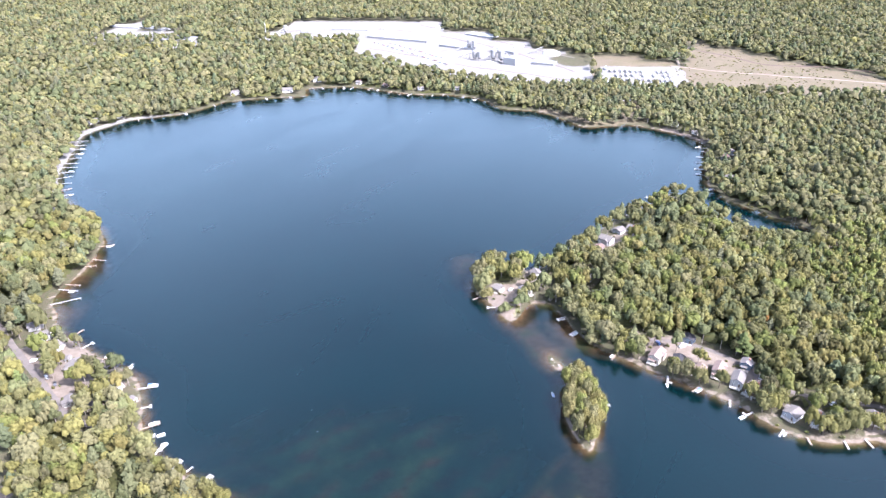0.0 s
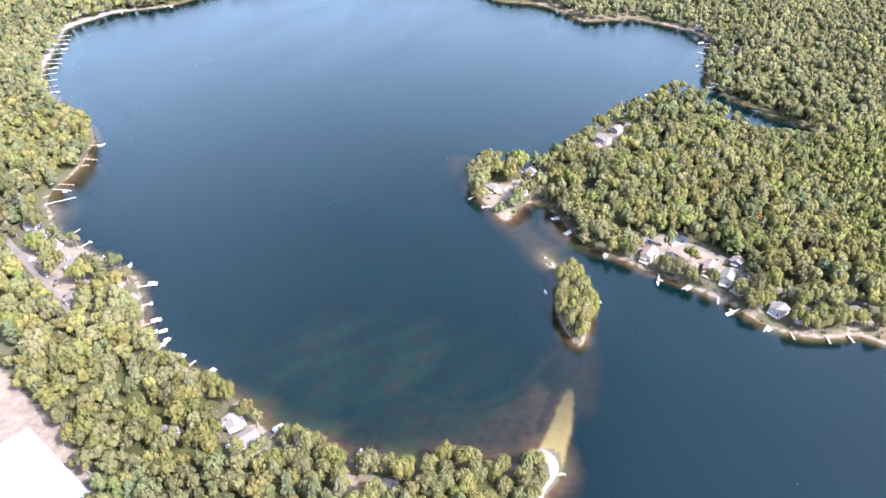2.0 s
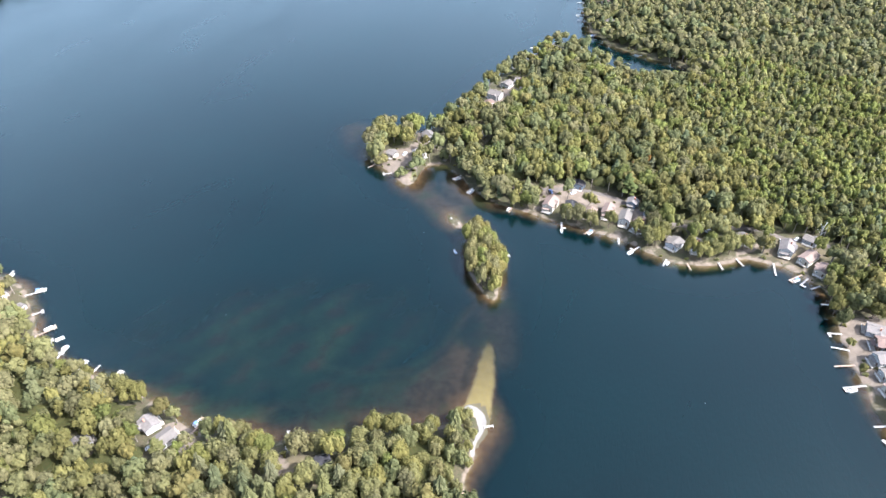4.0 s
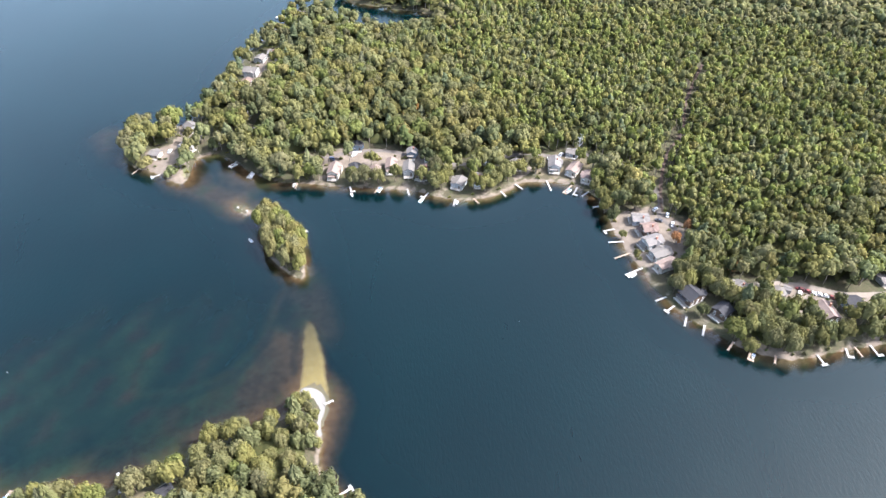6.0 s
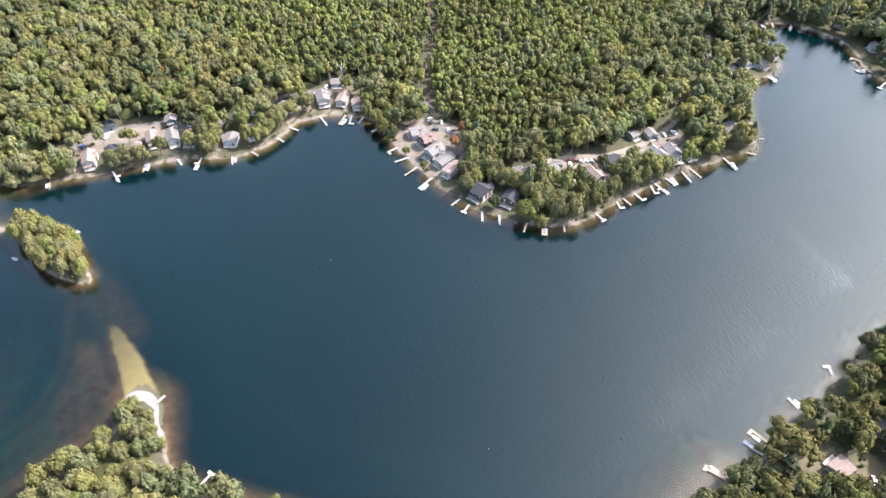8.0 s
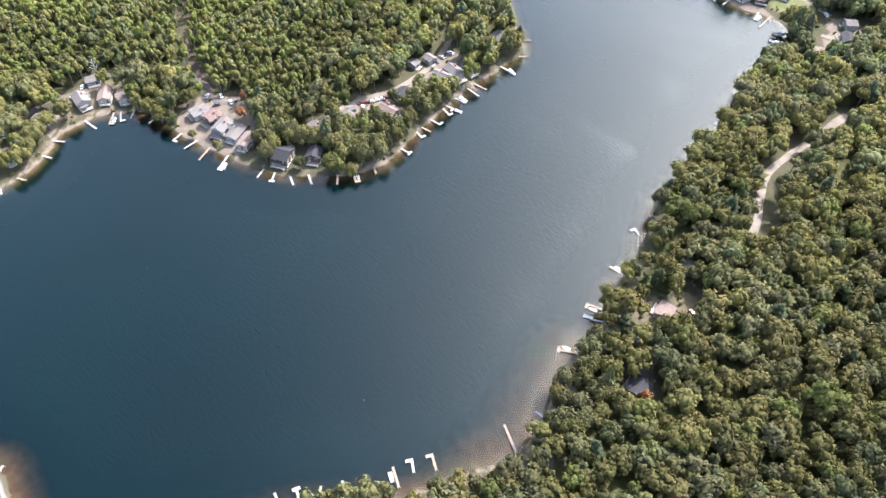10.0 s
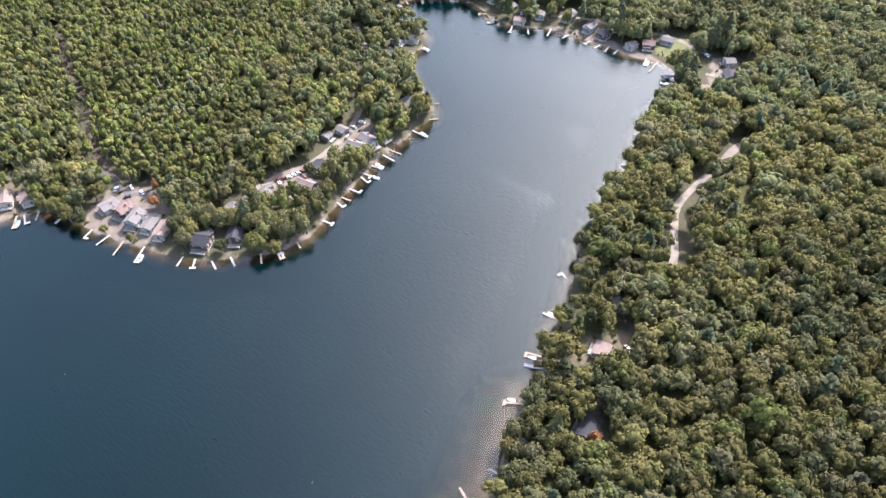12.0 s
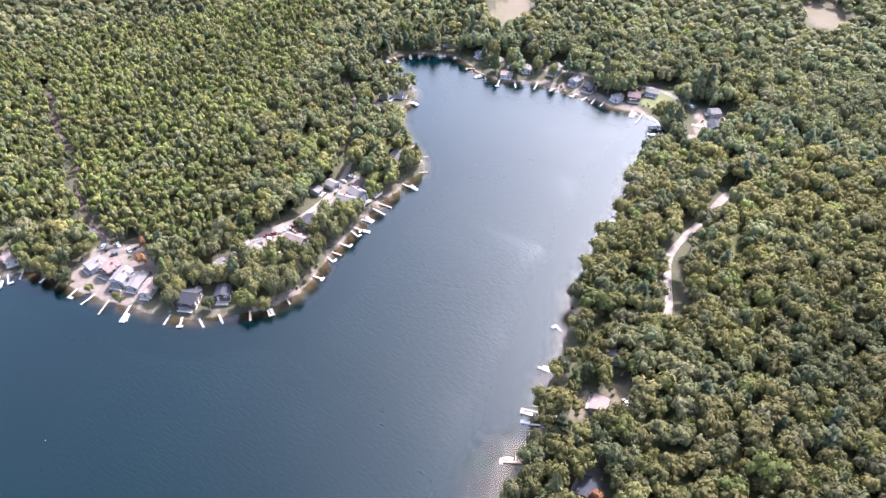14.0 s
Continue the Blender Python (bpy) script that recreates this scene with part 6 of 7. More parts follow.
def forest(name, x, y, level, label, scale=1.0, seed=1, paler=0.0):
    """Many trees of one stand as two sheets of foliage (broadleaf and pine) under one name."""
    r = np.random.RandomState(seed)
    n = len(x)
    z = sample(HEIGHT, x, y)
    is_pine = r.rand(n) < pine_share(x, y) * (0.45 if level in (2, 3) else 1.0)
    if level != 3 and name != "woods_behind":
        near_open = np.zeros(n, bool)
        for k in range(8):
            near_open |= sample(OPEN.astype(float), x + 8 * math.cos(k * 0.785), y + 8 * math.sin(k * 0.785)) > 0.3
        for width, line in LANES:
            near_open |= line_distance(line, x, y) < width * 0.5 + 7
        TRUNK_SPOTS.extend(zip(x[near_open], y[near_open], z[near_open]))
    stand = 0.42 + paler + 0.16 * wave(x, y, 75.0, 31) + 0.12 * wave(x, y, 24.0, 33)
    # the paler tint of the eastern woods stands in for haze
    stand = stand - 0.34 * ((y < 15) & (x > 70) & (x < 420)) * np.clip(1.2 - (x - 130) / 170, 0, 1) + 0.10 * ((x > 300) & (y < 130)) + 0.07 * (x < -150) - 0.13 * ((x > 225) & (x < 310) & (y > 90) & (y < 250))      # the deep green oaks of the south shore, darkened also for their backlit sides
    for pines in (False, True):
        kinds = PINES[level] if pines else OAKS[level]
        pick = r.randint(0, len(kinds), n)
        V, F, T, base = [], [], [], 0
        for k, (cv, cf) in enumerate(kinds):
            sel = np.where((is_pine == pines) & (pick == k))[0]
            m = len(sel)
            if m == 0:
                continue
            size = r.beta(1.7, 1.7, m)
            rad = (2.6 + 4.0 * size) * scale * (0.86 if pines else 1.0) * np.where((y[sel] < 20) & (x[sel] > 60), 1.16, 1.0)
            high = (6.0 + 4.4 * size + r.normal(0, 0.9, m)) * (1.0 if level in (1, 5) else 0.82) * (1.30 if pines else 1.0) * (0.6 + 0.4 * scale)
            lift = r.uniform(4.2, 7.4, m) * (0.7 if pines else 1.0)
            a = r.uniform(0, 6.283, m)
            ca, sa = np.cos(a)[:, None], np.sin(a)[:, None]
            lean = r.normal(0, 0.05, (m, 2))
            vx = (cv[None, :, 0] * ca - cv[None, :, 1] * sa) * rad[:, None] + x[sel][:, None] + lean[:, :1] * cv[None, :, 2] * high[:, None]
            vy = (cv[None, :, 0] * sa + cv[None, :, 1] * ca) * rad[:, None] * r.uniform(0.85, 1.15, (m, 1)) + y[sel][:, None] + lean[:, 1:] * cv[None, :, 2] * high[:, None]
            vz = cv[None, :, 2] * high[:, None] + (z[sel] + lift)[:, None]
            V.append(np.stack([vx, vy, vz], -1).reshape(-1, 3))
            F.append((cf[None] + (np.arange(m) * len(cv))[:, None, None]).reshape(-1, 3) + base)
            tint = np.clip(stand[sel] + r.normal(0, 0.15 if level in (1, 5) else 0.08, m), 0.01, 0.84)
            tint = (np.floor(tint * 13) + hue_of(x[sel], y[sel], r)) / 13
            T.append(np.repeat(tint, len(cv)))
            base += m * len(cv)
        if not V:
            continue
        V, F, T = np.concatenate(V), np.concatenate(F), np.concatenate(T)
        me = bpy.data.meshes.new(name)
        me.vertices.add(len(V)), me.loops.add(len(F) * 3), me.polygons.add(len(F))
        me.vertices.foreach_set("co", V.astype(np.float32).reshape(-1))
        me.loops.foreach_set("vertex_index", F.astype(np.int32).reshape(-1))
        me.polygons.foreach_set("loop_start", np.arange(len(F), dtype=np.int32) * 3)
        me.update(calc_edges=True)
        point_attribute(me, "tint", T)
        me.materials.append(M_PINE if pines else M_OAK)
        tagged(new("pine_forest" if pines else "forest", me), label if not pines else label.replace("broadleaf", "dark green pine"), "forest", kind="stuff")


NEAR_R, MID_R, FAR_R = 560.0, 1000.0, 1500.0


def in_view(x, y, lo=-41, hi=124):
    a = bearing(x, y)
    return (a > lo) & (a < hi)


def young_stand(x, y):
    """The close-grown young wood inland of the cove, lighter and finer than the old trees along the water."""
    return (x > 262 + 12 * wave(x, y, 60.0, 51)) & (y > 150) & (y < 640) & (sample(SHORE, x, y) > 26) & (np.hypot(x, y) < 640)


# the trees that stand singly: the island, the near point, the fringe of the near shores
def single_zone(x, y):
    island = inside(ISLAND_LOOP, x, y)
    near_point = (y > 150) & (y < 200) & (x > -75) & (x < 52)
    right = (x > 120) & (x < 262) & (y > -72) & (y < -12) & (sample(SHORE, x, y) < 34)
    head = (x > 225) & (x < 300) & (y > 86) & (y < 165) & (sample(SHORE, x, y) < 30)
    bay = (x > 100) & (x < 275) & (y > 255) & (y < 350) & (sample(SHORE, x, y) < 22)
    tip = (x < 120) & (x > 10) & (y > 350) & (y < 470) & (sample(SHORE, x, y) < 26)
    west = (x > -270) & (x < -100) & (y > 225) & (y < 380) & (sample(SHORE, x, y) < 14)
    return island | near_point | right | head | bay | tip | west


def single_tree(kind, crown_me, trunk_me, bough_me, label, x, y, z, rad, high, rz):
    ob = new(kind)
    ob.matrix_basis = Matrix.Translation((x, y, z)) @ Matrix.Rotation(rz, 4, "Z") @ Matrix.Diagonal((rad / 5.0, rad / 5.0, high / 14.0, 1))
    tagged(ob, label, "tree", "trees along the shore")
    shared("trunk", trunk_me, ob, Matrix())
    if bough_me:
        shared("limbs", bough_me, ob, Matrix())
    shared("crown", crown_me, ob, Matrix())
    return ob


def crown_mesh(name, cv, cf, rad, z0, z1, material):
    me = bpy.data.meshes.new(name)
    v = cv * [rad, rad, z1 - z0] + [0, 0, z0]
    me.from_pydata(v.tolist(), [], cf.tolist())
    point_attribute(me, "tint", np.full(len(v), (rs.randint(4, 10) + rs.choice((0.10, 0.25, 0.42, 0.93, 0.96))) / 13))
    point_attribute(me, "single", np.full(len(v), 0.2))
    me.materials.append(material)
    return me


def limbs_mesh(seed):
    bm, r = bmesh.new(), random.Random(seed)
    for i in range(6):
        a, zz = i * 1.05 + r.random() * 0.5, 3.5 + r.random() * 3.0
        add_rod(bm, (0, 0, zz), (3.0 * math.cos(a), 3.0 * math.sin(a), zz + 3.2 + r.random()), 0.12, 5, 0.03)
    return mesh_of("limbs", bm, M_BARK)


OAK_CROWNS = [crown_mesh("crown", v, f, 5.0, 3.6, 14.0, M_OAK) for v, f in OAKS[0]]
PINE_CROWNS = [crown_mesh("crown", v, f, 4.0, 3.0, 18.0, M_PINE) for v, f in PINES[0]]
# deep green crowns; on the south shore their tint also carries backlit shade
DEEP_CROWNS = [crown_mesh("crown", v, f, 5.0, 3.6, 14.0, M_OAK) for v, f in OAKS[0]]
for i, me in enumerate(DEEP_CROWNS):
    me.attributes["tint"].data.foreach_set("value", np.full(len(me.vertices), (i % 3 + 1 + (0.05, 0.3, 0.8)[i % 3]) / 13, np.float32))
ISLE_CROWNS = [crown_mesh("crown", v, f, 5.0, 2.2, 14.0, M_OAK) for v, f in OAKS[0][:4]]
for me in ISLE_CROWNS:
    me.attributes["tint"].data.foreach_set("value", np.full(len(me.vertices), 9.6 / 13, np.float32))
PALE_CROWNS = [crown_mesh("crown", v, f, 5.0, 1.6, 14.0, M_OAK) for v, f in OAKS[0][3:]]
for i, me in enumerate(PALE_CROWNS):
    me.attributes["tint"].data.foreach_set("value", np.full(len(me.vertices), (11.44, 10.9, 11.2, 11.5)[i % 4] / 13, np.float32))
OAK_TRUNK = mesh_of("trunk", rod((0, 0, -0.6), (0, 0, 9.5), 0.30, 8, 0.12), M_BARK)
PINE_TRUNK = mesh_of("trunk", rod((0, 0, -0.6), (0, 0, 17.4), 0.28, 8, 0.05), M_BARK)
BOUGHS = [limbs_mesh(k) for k in range(3)]
BOX = (-1500, 2100, -420, 2150)
x, y = tree_spots(7.4, (lambda x, y: single_zone(x, y), (-290, 320, -90, 480)), 5, 1.0)
ix, iy = tree_spots(5.2, (lambda x, y: inside(ISLAND_LOOP, x, y), (50, 100, 260, 345)), 15, 0.6)
isle = inside(ISLAND_LOOP, x, y)
x, y = np.concatenate([ix, x[~isle]]), np.concatenate([iy, y[~isle]])
order = np.argsort(np.hypot(x - 60, y - 150) - 400 * inside(ISLAND_LOOP, x, y))
REST_X, REST_Y = x[order[200:]], y[order[200:]]
x, y = x[order[:200]], y[order[:200]]
rt = random.Random(3)
share = pine_share(x, y)
for i in range(len(x)):
    z, isle = ground_z(x[i], y[i]), bool(inside(ISLAND_LOOP, x[i:i + 1], y[i:i + 1])[0])
    if not isle and rt.random() < share[i] * 0.7:
        single_tree("pine_tree", rt.choice(PINE_CROWNS), PINE_TRUNK, None, "tall dark green pine with layered boughs near the water", x[i], y[i], z, rt.uniform(4.6, 5.8), rt.uniform(13.0, 16.0), rt.uniform(0, 6.28))
    else:
        label = "dense green broadleaf tree crowding the small island" if isle else "full green broadleaf tree with an uneven rounded crown"
        single_tree("tree", rt.choice(ISLE_CROWNS if isle else DEEP_CROWNS if y[i] < 15 else OAK_CROWNS), OAK_TRUNK, rt.choice(BOUGHS), label, x[i], y[i], z, rt.uniform(4.1, 5.3) if isle else rt.uniform(3.6, 4.8) if 18 < x[i] < 50 and 150 < y[i] < 200 else rt.uniform(4.8, 6.8),
                    rt.uniform(9.0, 11.0) if 18 < x[i] < 50 and 150 < y[i] < 200 else rt.uniform(11.5, 15.5), rt.uniform(0, 6.28))

# big trees between the houses and the water: the headland and the bank of the cove
for px, py in ((249, 126), (253, 117), (247, 108), (255, 109), (257, 100), (264, 98), (263, 108), (271, 95), (273, 104), (279, 91), (270, 114), (292, 85), (243, 117), (259, 121), (299, 81), (307, 78), (313, 75), (352, 62), (359, 52),
               (248, 227), (252, 236), (255, 245), (259, 231), (263, 240), (262, 250), (257, 225), (266, 229), (226, 284), (212, 283), (182, 300), (146, 322), (133, 330), (193, 285), (205, 284), (219, 285), (237, 280), (156, 318), (139, 327), (176, 303), (-104, 227), (-93, 218), (-71, 202), (-61, 198)):
    single_tree("tree", rt.choice(OAK_CROWNS), OAK_TRUNK, rt.choice(BOUGHS), "full green broadleaf tree with an uneven rounded crown", px, py, ground_z(px, py), rt.uniform(4.6, 6.0), rt.uniform(12.0, 15.5), rt.uniform(0, 6.28))

# pale full trees round the houses at the tip of the point
for px, py in ((22, 425), (26, 415), (44, 445), (52, 452), (36, 447), (30, 439), (38, 398), (71, 414), (80, 430), (93, 436), (91, 403), (94, 381), (111, 387), (91, 363), (120, 358), (109, 369), (84, 442)):
    single_tree("tree", rt.choice(PALE_CROWNS), OAK_TRUNK, rt.choice(BOUGHS), "pale green broadleaf tree beside the houses on the point", px, py, ground_z(px, py), rt.uniform(4.8, 6.4), rt.uniform(7.6, 9.6), rt.uniform(0, 6.28))

# trees shading the house lots on the bank of the cove
for px, py, rad in ((244, 164, 6.6), (251, 155, 5.6), (250, 143, 5.4), (234, 138, 4.2), (237, 120, 6.6), (236, 110, 4.6), (236, 187, 3.0), (241, 204, 3.0), (253, 134, 5.4), (246, 218, 5.2), (264, 219, 5.6), (262, 166, 6.4), (266, 174, 6.0), (258, 157, 6.0)):
    single_tree("tree", rt.choice(OAK_CROWNS[:3] + DEEP_CROWNS), OAK_TRUNK, rt.choice(BOUGHS), "full green broadleaf tree shading a house lot", px, py, ground_z(px, py), rad, rad * rt.uniform(2.0, 2.4), rt.uniform(0, 6.28))

# low trees behind the crescent beach
for px, py in ((40, 191), (42, 186), (39, 181), (43.5, 193), (40, 196), (37, 174), (40, 176), (36, 187), (43, 182), (36, 193), (38, 169), (34, 180)):
    single_tree("tree", rt.choice(OAK_CROWNS), OAK_TRUNK, rt.choice(BOUGHS), "small green broadleaf tree behind a narrow beach", px, py, ground_z(px, py), rt.uniform(2.8, 3.7), rt.uniform(6.0, 8.0), rt.uniform(0, 6.28))

# tall trees that stand out of the far eastern shore
for px, py, rad, high in ((462, -146, 7.5, 21), (466, -154, 7.0, 22), (424, -126, 6.0, 15), (428, -120, 6.5, 16), (420, -120, 5.5, 14), (470, -84, 6.5, 18), (478, -82, 6.5, 19), (482, -88, 7.0, 20),
                          (503, -12, 6.0, 17), (498, 0, 5.5, 16), (516, 2, 6.0, 18), (547, 20, 6.0, 18), (488, -44, 5.0, 15), (497, -32, 5.5, 16), (458, 66, 5.0, 14), (530, 52, 6.0, 18), (508, -38, 5.5, 17)):
    pine = rt.random() < 0.4
    single_tree("pine_tree" if pine else "tree", rt.choice(PINE_CROWNS if pine else OAK_CROWNS), PINE_TRUNK if pine else OAK_TRUNK, None if pine else rt.choice(BOUGHS),
                "tall dark green pine with layered boughs near the water" if pine else "tall broadleaf tree standing out over the far shore", px, py, ground_z(px, py), rad, high, rt.uniform(0, 6.28))

# a few trees already turning
M_TURNING = leaf_material("turning_leaves", (0.16, 0.080, 0.040), (0.27, 0.14, 0.065), (1.5, 1.2, 0.8))
TURNING = crown_mesh("crown", *OAKS[0][2], 5.0, 3.6, 14.0, M_TURNING)
for px, py in ((205, 379), (273, 187), (162, -126), (247, -138), (165, -46), (143, -48), (206, -77), (186, -98), (232, -122), (282, -150), (262, 184), (192, 372), (268, 150)):
    single_tree("tree", TURNING, OAK_TRUNK, BOUGHS[0], "small broadleaf tree with leaves turning rusty orange", px, py, ground_z(px, py), rt.uniform(2.6, 3.8), rt.uniform(8, 12), rt.uniform(0, 6))

# a bare grey tree behind the cove
dead = new("dead_tree")
dead.matrix_basis = pose(274, 283, ground_z(274, 283))
tagged(dead, "bare pale grey dead tree at the wood's edge", "tree")
part("trunk", rod((0, 0, -0.5), (0, 0, 11), 0.28, 8, 0.10), M_POST, dead)
for i in range(9):
    a, zz = i * 2.4, 4.0 + i * 0.8
    bm = rod((0, 0, zz), (2.8 * math.cos(a), 2.8 * math.sin(a), zz + 2.6), 0.12, 5, 0.03)
    add_rod(bm, (1.5 * math.cos(a), 1.5 * math.sin(a), zz + 1.4), (2.4 * math.cos(a + 0.6), 2.4 * math.sin(a + 0.6), zz + 3.0), 0.06, 4, 0.02)
    part("limb", bm, M_POST, dead)

# the rest of the woods, coarser with distance
def home_woods(x, y):
    return (np.hypot(x, y) < NEAR_R) & in_view(x, y, -41, 150) & ~single_zone(x, y) & ~young_stand(x, y) & ((bearing(x, y) < 138) | (np.hypot(x, y) < 330))


x, y = tree_spots(7.2, (lambda x, y: home_woods(x, y) & (np.hypot(x, y) < 325), (-330, 330, -330, 330)), 6, 0.6)
close = np.hypot(REST_X, REST_Y) < 325
forest("close_woods", np.concatenate([x, REST_X[close]]), np.concatenate([y, REST_Y[close]]), 5, "dense broadleaf woods on the near shores", 1.16, 2)
x, y = tree_spots(7.9, (lambda x, y: home_woods(x, y) & (np.hypot(x, y) >= 325), (-420, 570, -430, 570)), 16, 0.6)
forest("near_woods", np.concatenate([x, REST_X[~close]]), np.concatenate([y, REST_Y[~close]]), 1, "dense broadleaf woods on the land round the lake", 1.27, 2)
x, y = tree_spots(8.7, (lambda x, y: (np.hypot(x, y) >= NEAR_R) & (np.hypot(x, y) < MID_R) & in_view(x, y) & ~young_stand(x, y), BOX), 7, 0.0)

forest("middle_woods", x, y, 2, "broadleaf woods behind the far shores", 1.42, 3, -0.04)
x, y = tree_spots(12.4, (lambda x, y: (np.hypot(x, y) >= MID_R) & (np.hypot(x, y) < 1950) & in_view(x, y, -37, 42), BOX), 8)
forest("far_woods", x, y, 3, "distant broadleaf woods towards the horizon", 1.95, 4, -0.08)
x, y = tree_spots(9.0, (lambda x, y: (np.hypot(x, y) < 330) & ~in_view(x, y, -41, 150), (-330, 330, -330, 330)), 9)
forest("woods_behind", x, y, 3, "broadleaf woods on the land beside the lake", 1.2, 5)


# added understorey sheet closing the gaps; its tone stands in for shade between crowns
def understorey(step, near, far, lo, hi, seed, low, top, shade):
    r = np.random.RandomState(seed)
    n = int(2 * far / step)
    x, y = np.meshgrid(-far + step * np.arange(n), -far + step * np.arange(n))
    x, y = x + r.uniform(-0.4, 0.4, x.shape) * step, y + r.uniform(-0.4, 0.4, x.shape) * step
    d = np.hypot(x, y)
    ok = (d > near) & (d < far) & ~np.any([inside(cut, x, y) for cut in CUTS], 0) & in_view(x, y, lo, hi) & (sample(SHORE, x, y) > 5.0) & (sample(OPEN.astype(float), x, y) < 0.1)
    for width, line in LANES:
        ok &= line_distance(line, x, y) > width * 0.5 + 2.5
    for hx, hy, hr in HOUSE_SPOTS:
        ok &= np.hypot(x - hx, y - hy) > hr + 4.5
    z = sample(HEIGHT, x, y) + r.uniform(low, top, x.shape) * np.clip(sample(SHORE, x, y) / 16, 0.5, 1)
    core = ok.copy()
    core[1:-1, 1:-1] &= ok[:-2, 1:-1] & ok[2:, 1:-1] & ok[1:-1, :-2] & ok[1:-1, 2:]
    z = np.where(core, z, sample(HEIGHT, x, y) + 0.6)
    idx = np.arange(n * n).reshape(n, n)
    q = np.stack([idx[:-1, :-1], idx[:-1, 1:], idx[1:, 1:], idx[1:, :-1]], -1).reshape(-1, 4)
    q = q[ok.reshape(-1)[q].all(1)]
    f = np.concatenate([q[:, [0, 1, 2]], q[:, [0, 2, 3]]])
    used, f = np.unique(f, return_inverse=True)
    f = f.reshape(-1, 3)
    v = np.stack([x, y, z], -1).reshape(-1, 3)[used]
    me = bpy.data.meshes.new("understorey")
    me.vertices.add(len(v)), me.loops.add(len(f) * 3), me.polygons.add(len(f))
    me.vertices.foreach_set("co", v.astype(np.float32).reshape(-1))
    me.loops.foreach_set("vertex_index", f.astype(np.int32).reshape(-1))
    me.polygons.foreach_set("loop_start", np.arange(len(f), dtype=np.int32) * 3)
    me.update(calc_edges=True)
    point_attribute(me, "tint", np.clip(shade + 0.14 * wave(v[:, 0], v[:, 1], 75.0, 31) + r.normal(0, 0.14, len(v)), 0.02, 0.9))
    me.materials.append(M_GAP_FILL)
    tagged(new("understorey", me), "added low green understorey sheet, toned for the shade between the crowns", "undergrowth", kind="stuff")


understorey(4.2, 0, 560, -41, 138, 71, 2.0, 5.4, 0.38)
# tones grow paler farther off, in place of haze over the gaps
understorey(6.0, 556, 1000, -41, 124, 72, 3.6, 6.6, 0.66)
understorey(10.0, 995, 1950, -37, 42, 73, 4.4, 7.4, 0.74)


# low bushes along the shores, lanes and house lots
def bushes(n, seed):
    r = np.random.RandomState(seed)
    x, y = r.uniform(-300, 540, n * 30), r.uniform(-160, 620, n * 30)
    d = sample(SHORE, x, y)
    near_yard = sample(YARDS.astype(float), x, y) > 0.4
    ok = ((d > 1.6) & (d < 5.0) & (r.rand(len(x)) < 0.6)) | (near_yard & (d > 0.5) & (r.rand(len(x)) < 0.5))
    for hx, hy, hr in HOUSE_SPOTS:
        ok &= np.hypot(x - hx, y - hy) > hr + 0.6
    for width, line in LANES:
        ok &= line_distance(line, x, y) > width * 0.5
    ok &= in_view(x, y, -41, 128) & ~inside(ROCK_LOOP, x, y) & (spit_gap(x, y) > 9)
    x, y = x[ok][:n], y[ok][:n]
    V, F, T, base = [], [], [], 0
    z = sample(HEIGHT, x, y)
    for i in range(len(x)):
        cv, cf = OAKS[2][i % len(OAKS[2])]
        s = r.uniform(0.7, 2.1)
        V.append(cv * [s, s, s * 1.15] + [x[i], y[i], z[i] - 0.15])
        F.append(cf + base)
        T.append(np.full(len(cv), r.uniform(0.1, 0.8)))
        base += len(cv)
    me = bpy.data.meshes.new("bushes")
    me.from_pydata(np.concatenate(V).tolist(), [], np.concatenate(F).tolist())
    point_attribute(me, "tint", np.concatenate(T))
    me.materials.append(M_OAK)
    tagged(new("bushes", me), "low green bushes along the shore and round the houses", "bushes", kind="stuff")


def spit_gap(x, y):
    return line_distance([(40, 176), (48, 190), (50, 198), (44, 198)], x, y)


bushes(650, 41)
x, y = tree_spots(5.3, (lambda x, y: young_stand(x, y) & in_view(x, y), (230, 660, 140, 650)), 17)
forest("young_woods", x, y, 4, "close-grown young broadleaf wood behind the cove", 0.79, 12, 0.14)


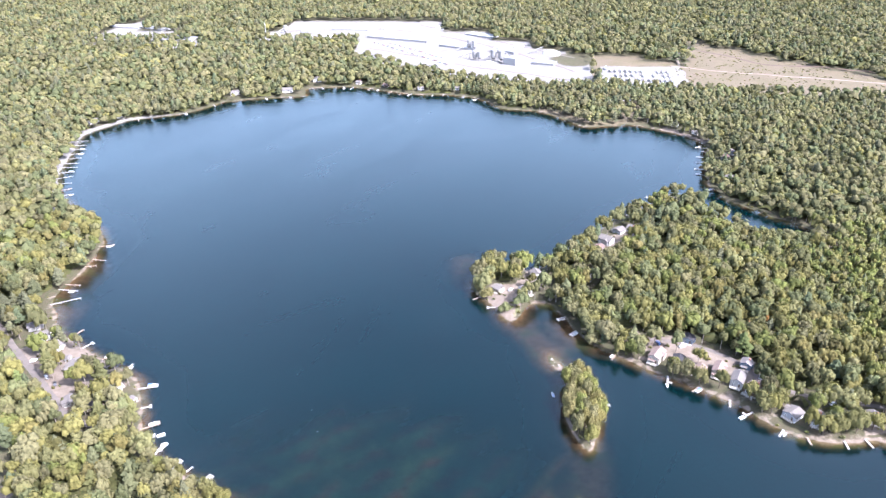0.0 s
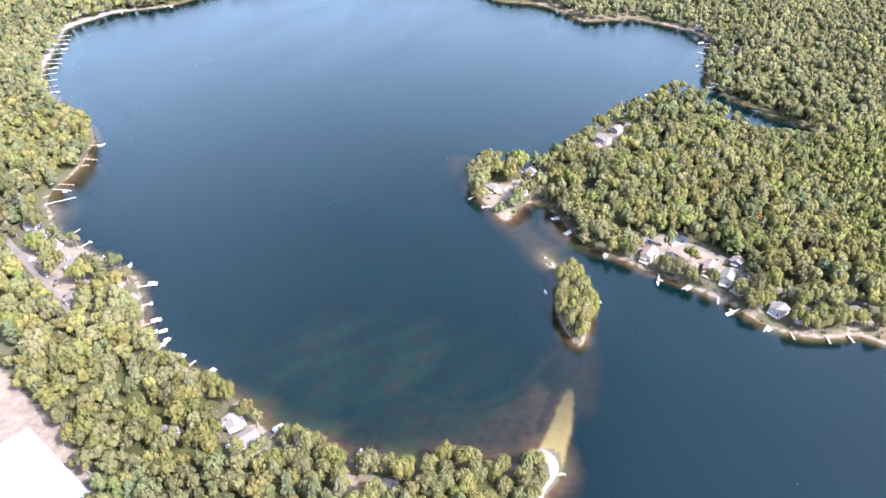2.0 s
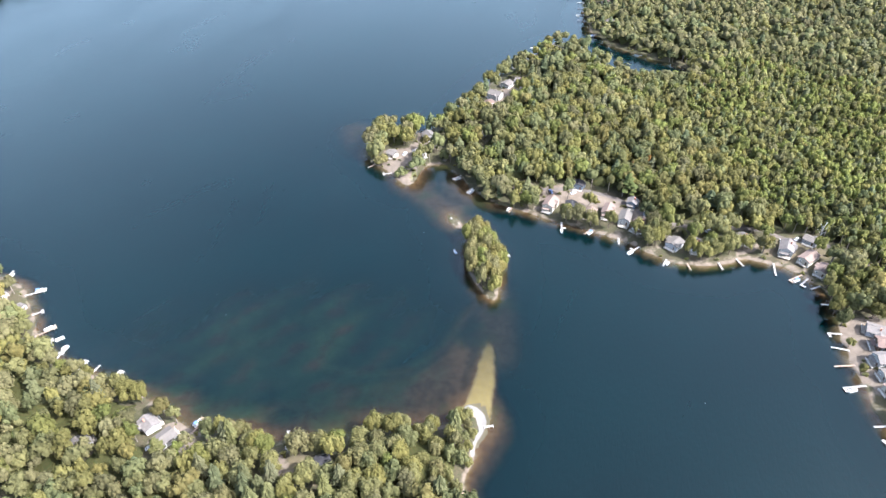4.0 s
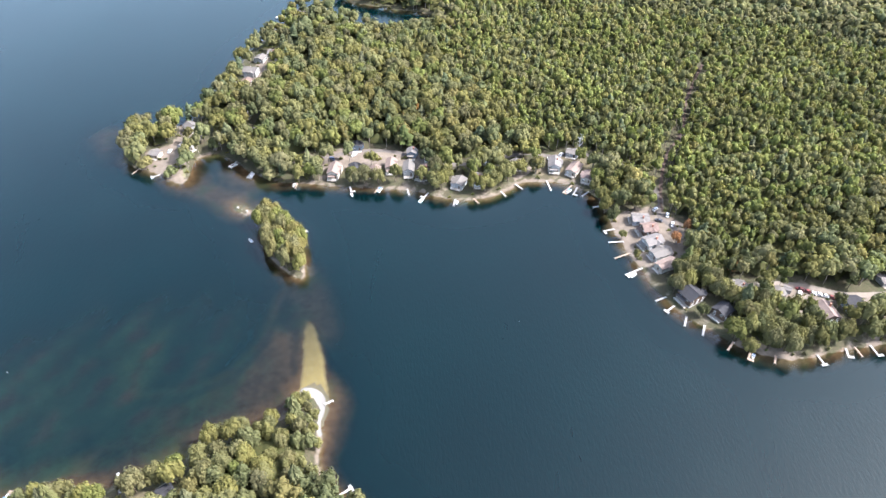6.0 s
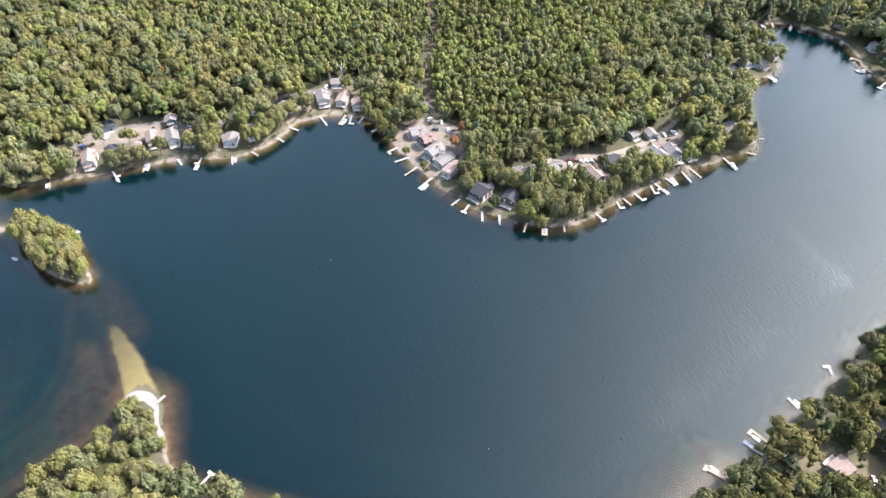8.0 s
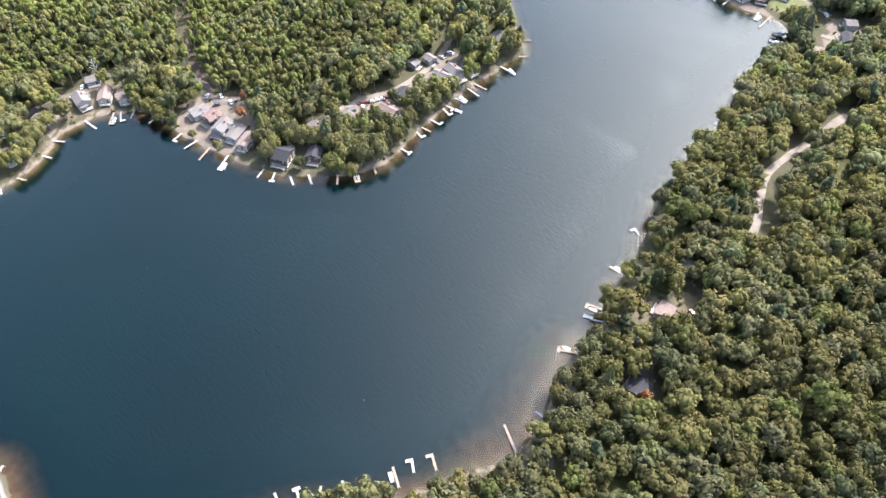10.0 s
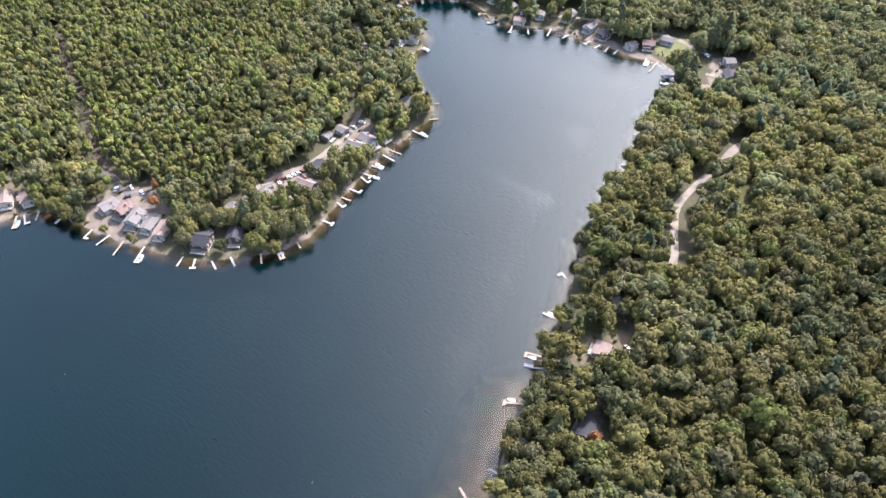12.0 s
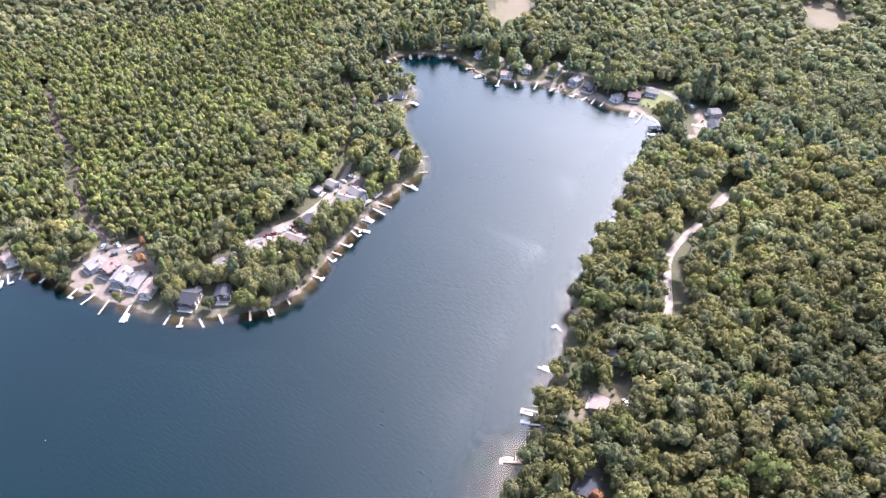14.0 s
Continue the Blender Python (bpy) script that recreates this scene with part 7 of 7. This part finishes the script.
def field_brush(n, seed):
    r = np.random.RandomState(seed)
    x, y = r.uniform(330, 760, n * 4), r.uniform(930, 1270, n * 4)
    ok = inside(FIELD, x, y) & (wave(x, y, 40.0, 83) + r.normal(0, 0.5, n * 4) > 0.1)
    for width, line in LANES:
        ok &= line_distance(line, x, y) > width * 0.5 + 1.5
    x, y = x[ok][:n], y[ok][:n]
    V, F, T, base = [], [], [], 0
    for i in range(len(x)):
        cv, cf = OAKS[3][i % len(OAKS[3])]
        q = r.uniform(0.8, 2.4)
        V.append(cv * [q, q, q * 0.7] + [x[i], y[i], ground_z(x[i], y[i]) - 0.15])
        F.append(cf + base)
        base += len(cv)
        T.append(np.full(len(cv), r.uniform(0.1, 0.6)))
    me = bpy.data.meshes.new("brush")
    me.from_pydata(np.concatenate(V).tolist(), [], np.concatenate(F).tolist())
    point_attribute(me, "tint", np.concatenate(T))
    me.materials.append(M_OAK)
    tagged(new("brush", me), "low scrubby brush dotted over the open field", "brush", kind="stuff")


field_brush(700, 91)


# bare trunks under the crowns where the woods meet open ground
def edge_trunks(seed):
    r = random.Random(seed)
    V, F = [], []
    for x, y, z in TRUNK_SPOTS:
        x, y, rad, top = x + r.uniform(-0.6, 0.6), y + r.uniform(-0.6, 0.6), r.uniform(0.16, 0.30), r.uniform(7.5, 9.5)
        lx, ly = r.uniform(-0.5, 0.5), r.uniform(-0.5, 0.5)
        base = len(V)
        for k in range(5):
            ca, sa = math.cos(k * 1.2566), math.sin(k * 1.2566)
            V += [(x + rad * ca, y + rad * sa, z - 0.3), (x + lx + rad * 0.6 * ca, y + ly + rad * 0.6 * sa, z + top)]
        F += [(base + 2 * k, base + 2 * ((k + 1) % 5), base + 2 * ((k + 1) % 5) + 1, base + 2 * k + 1) for k in range(5)]
    me = bpy.data.meshes.new("tree_trunks")
    me.from_pydata(V, [], F)
    me.materials.append(M_PALEBARK)
    tagged(new("tree_trunks", me), "pale grey bare trunks at the edge of the woods", "tree trunks", kind="stuff")


edge_trunks(19)
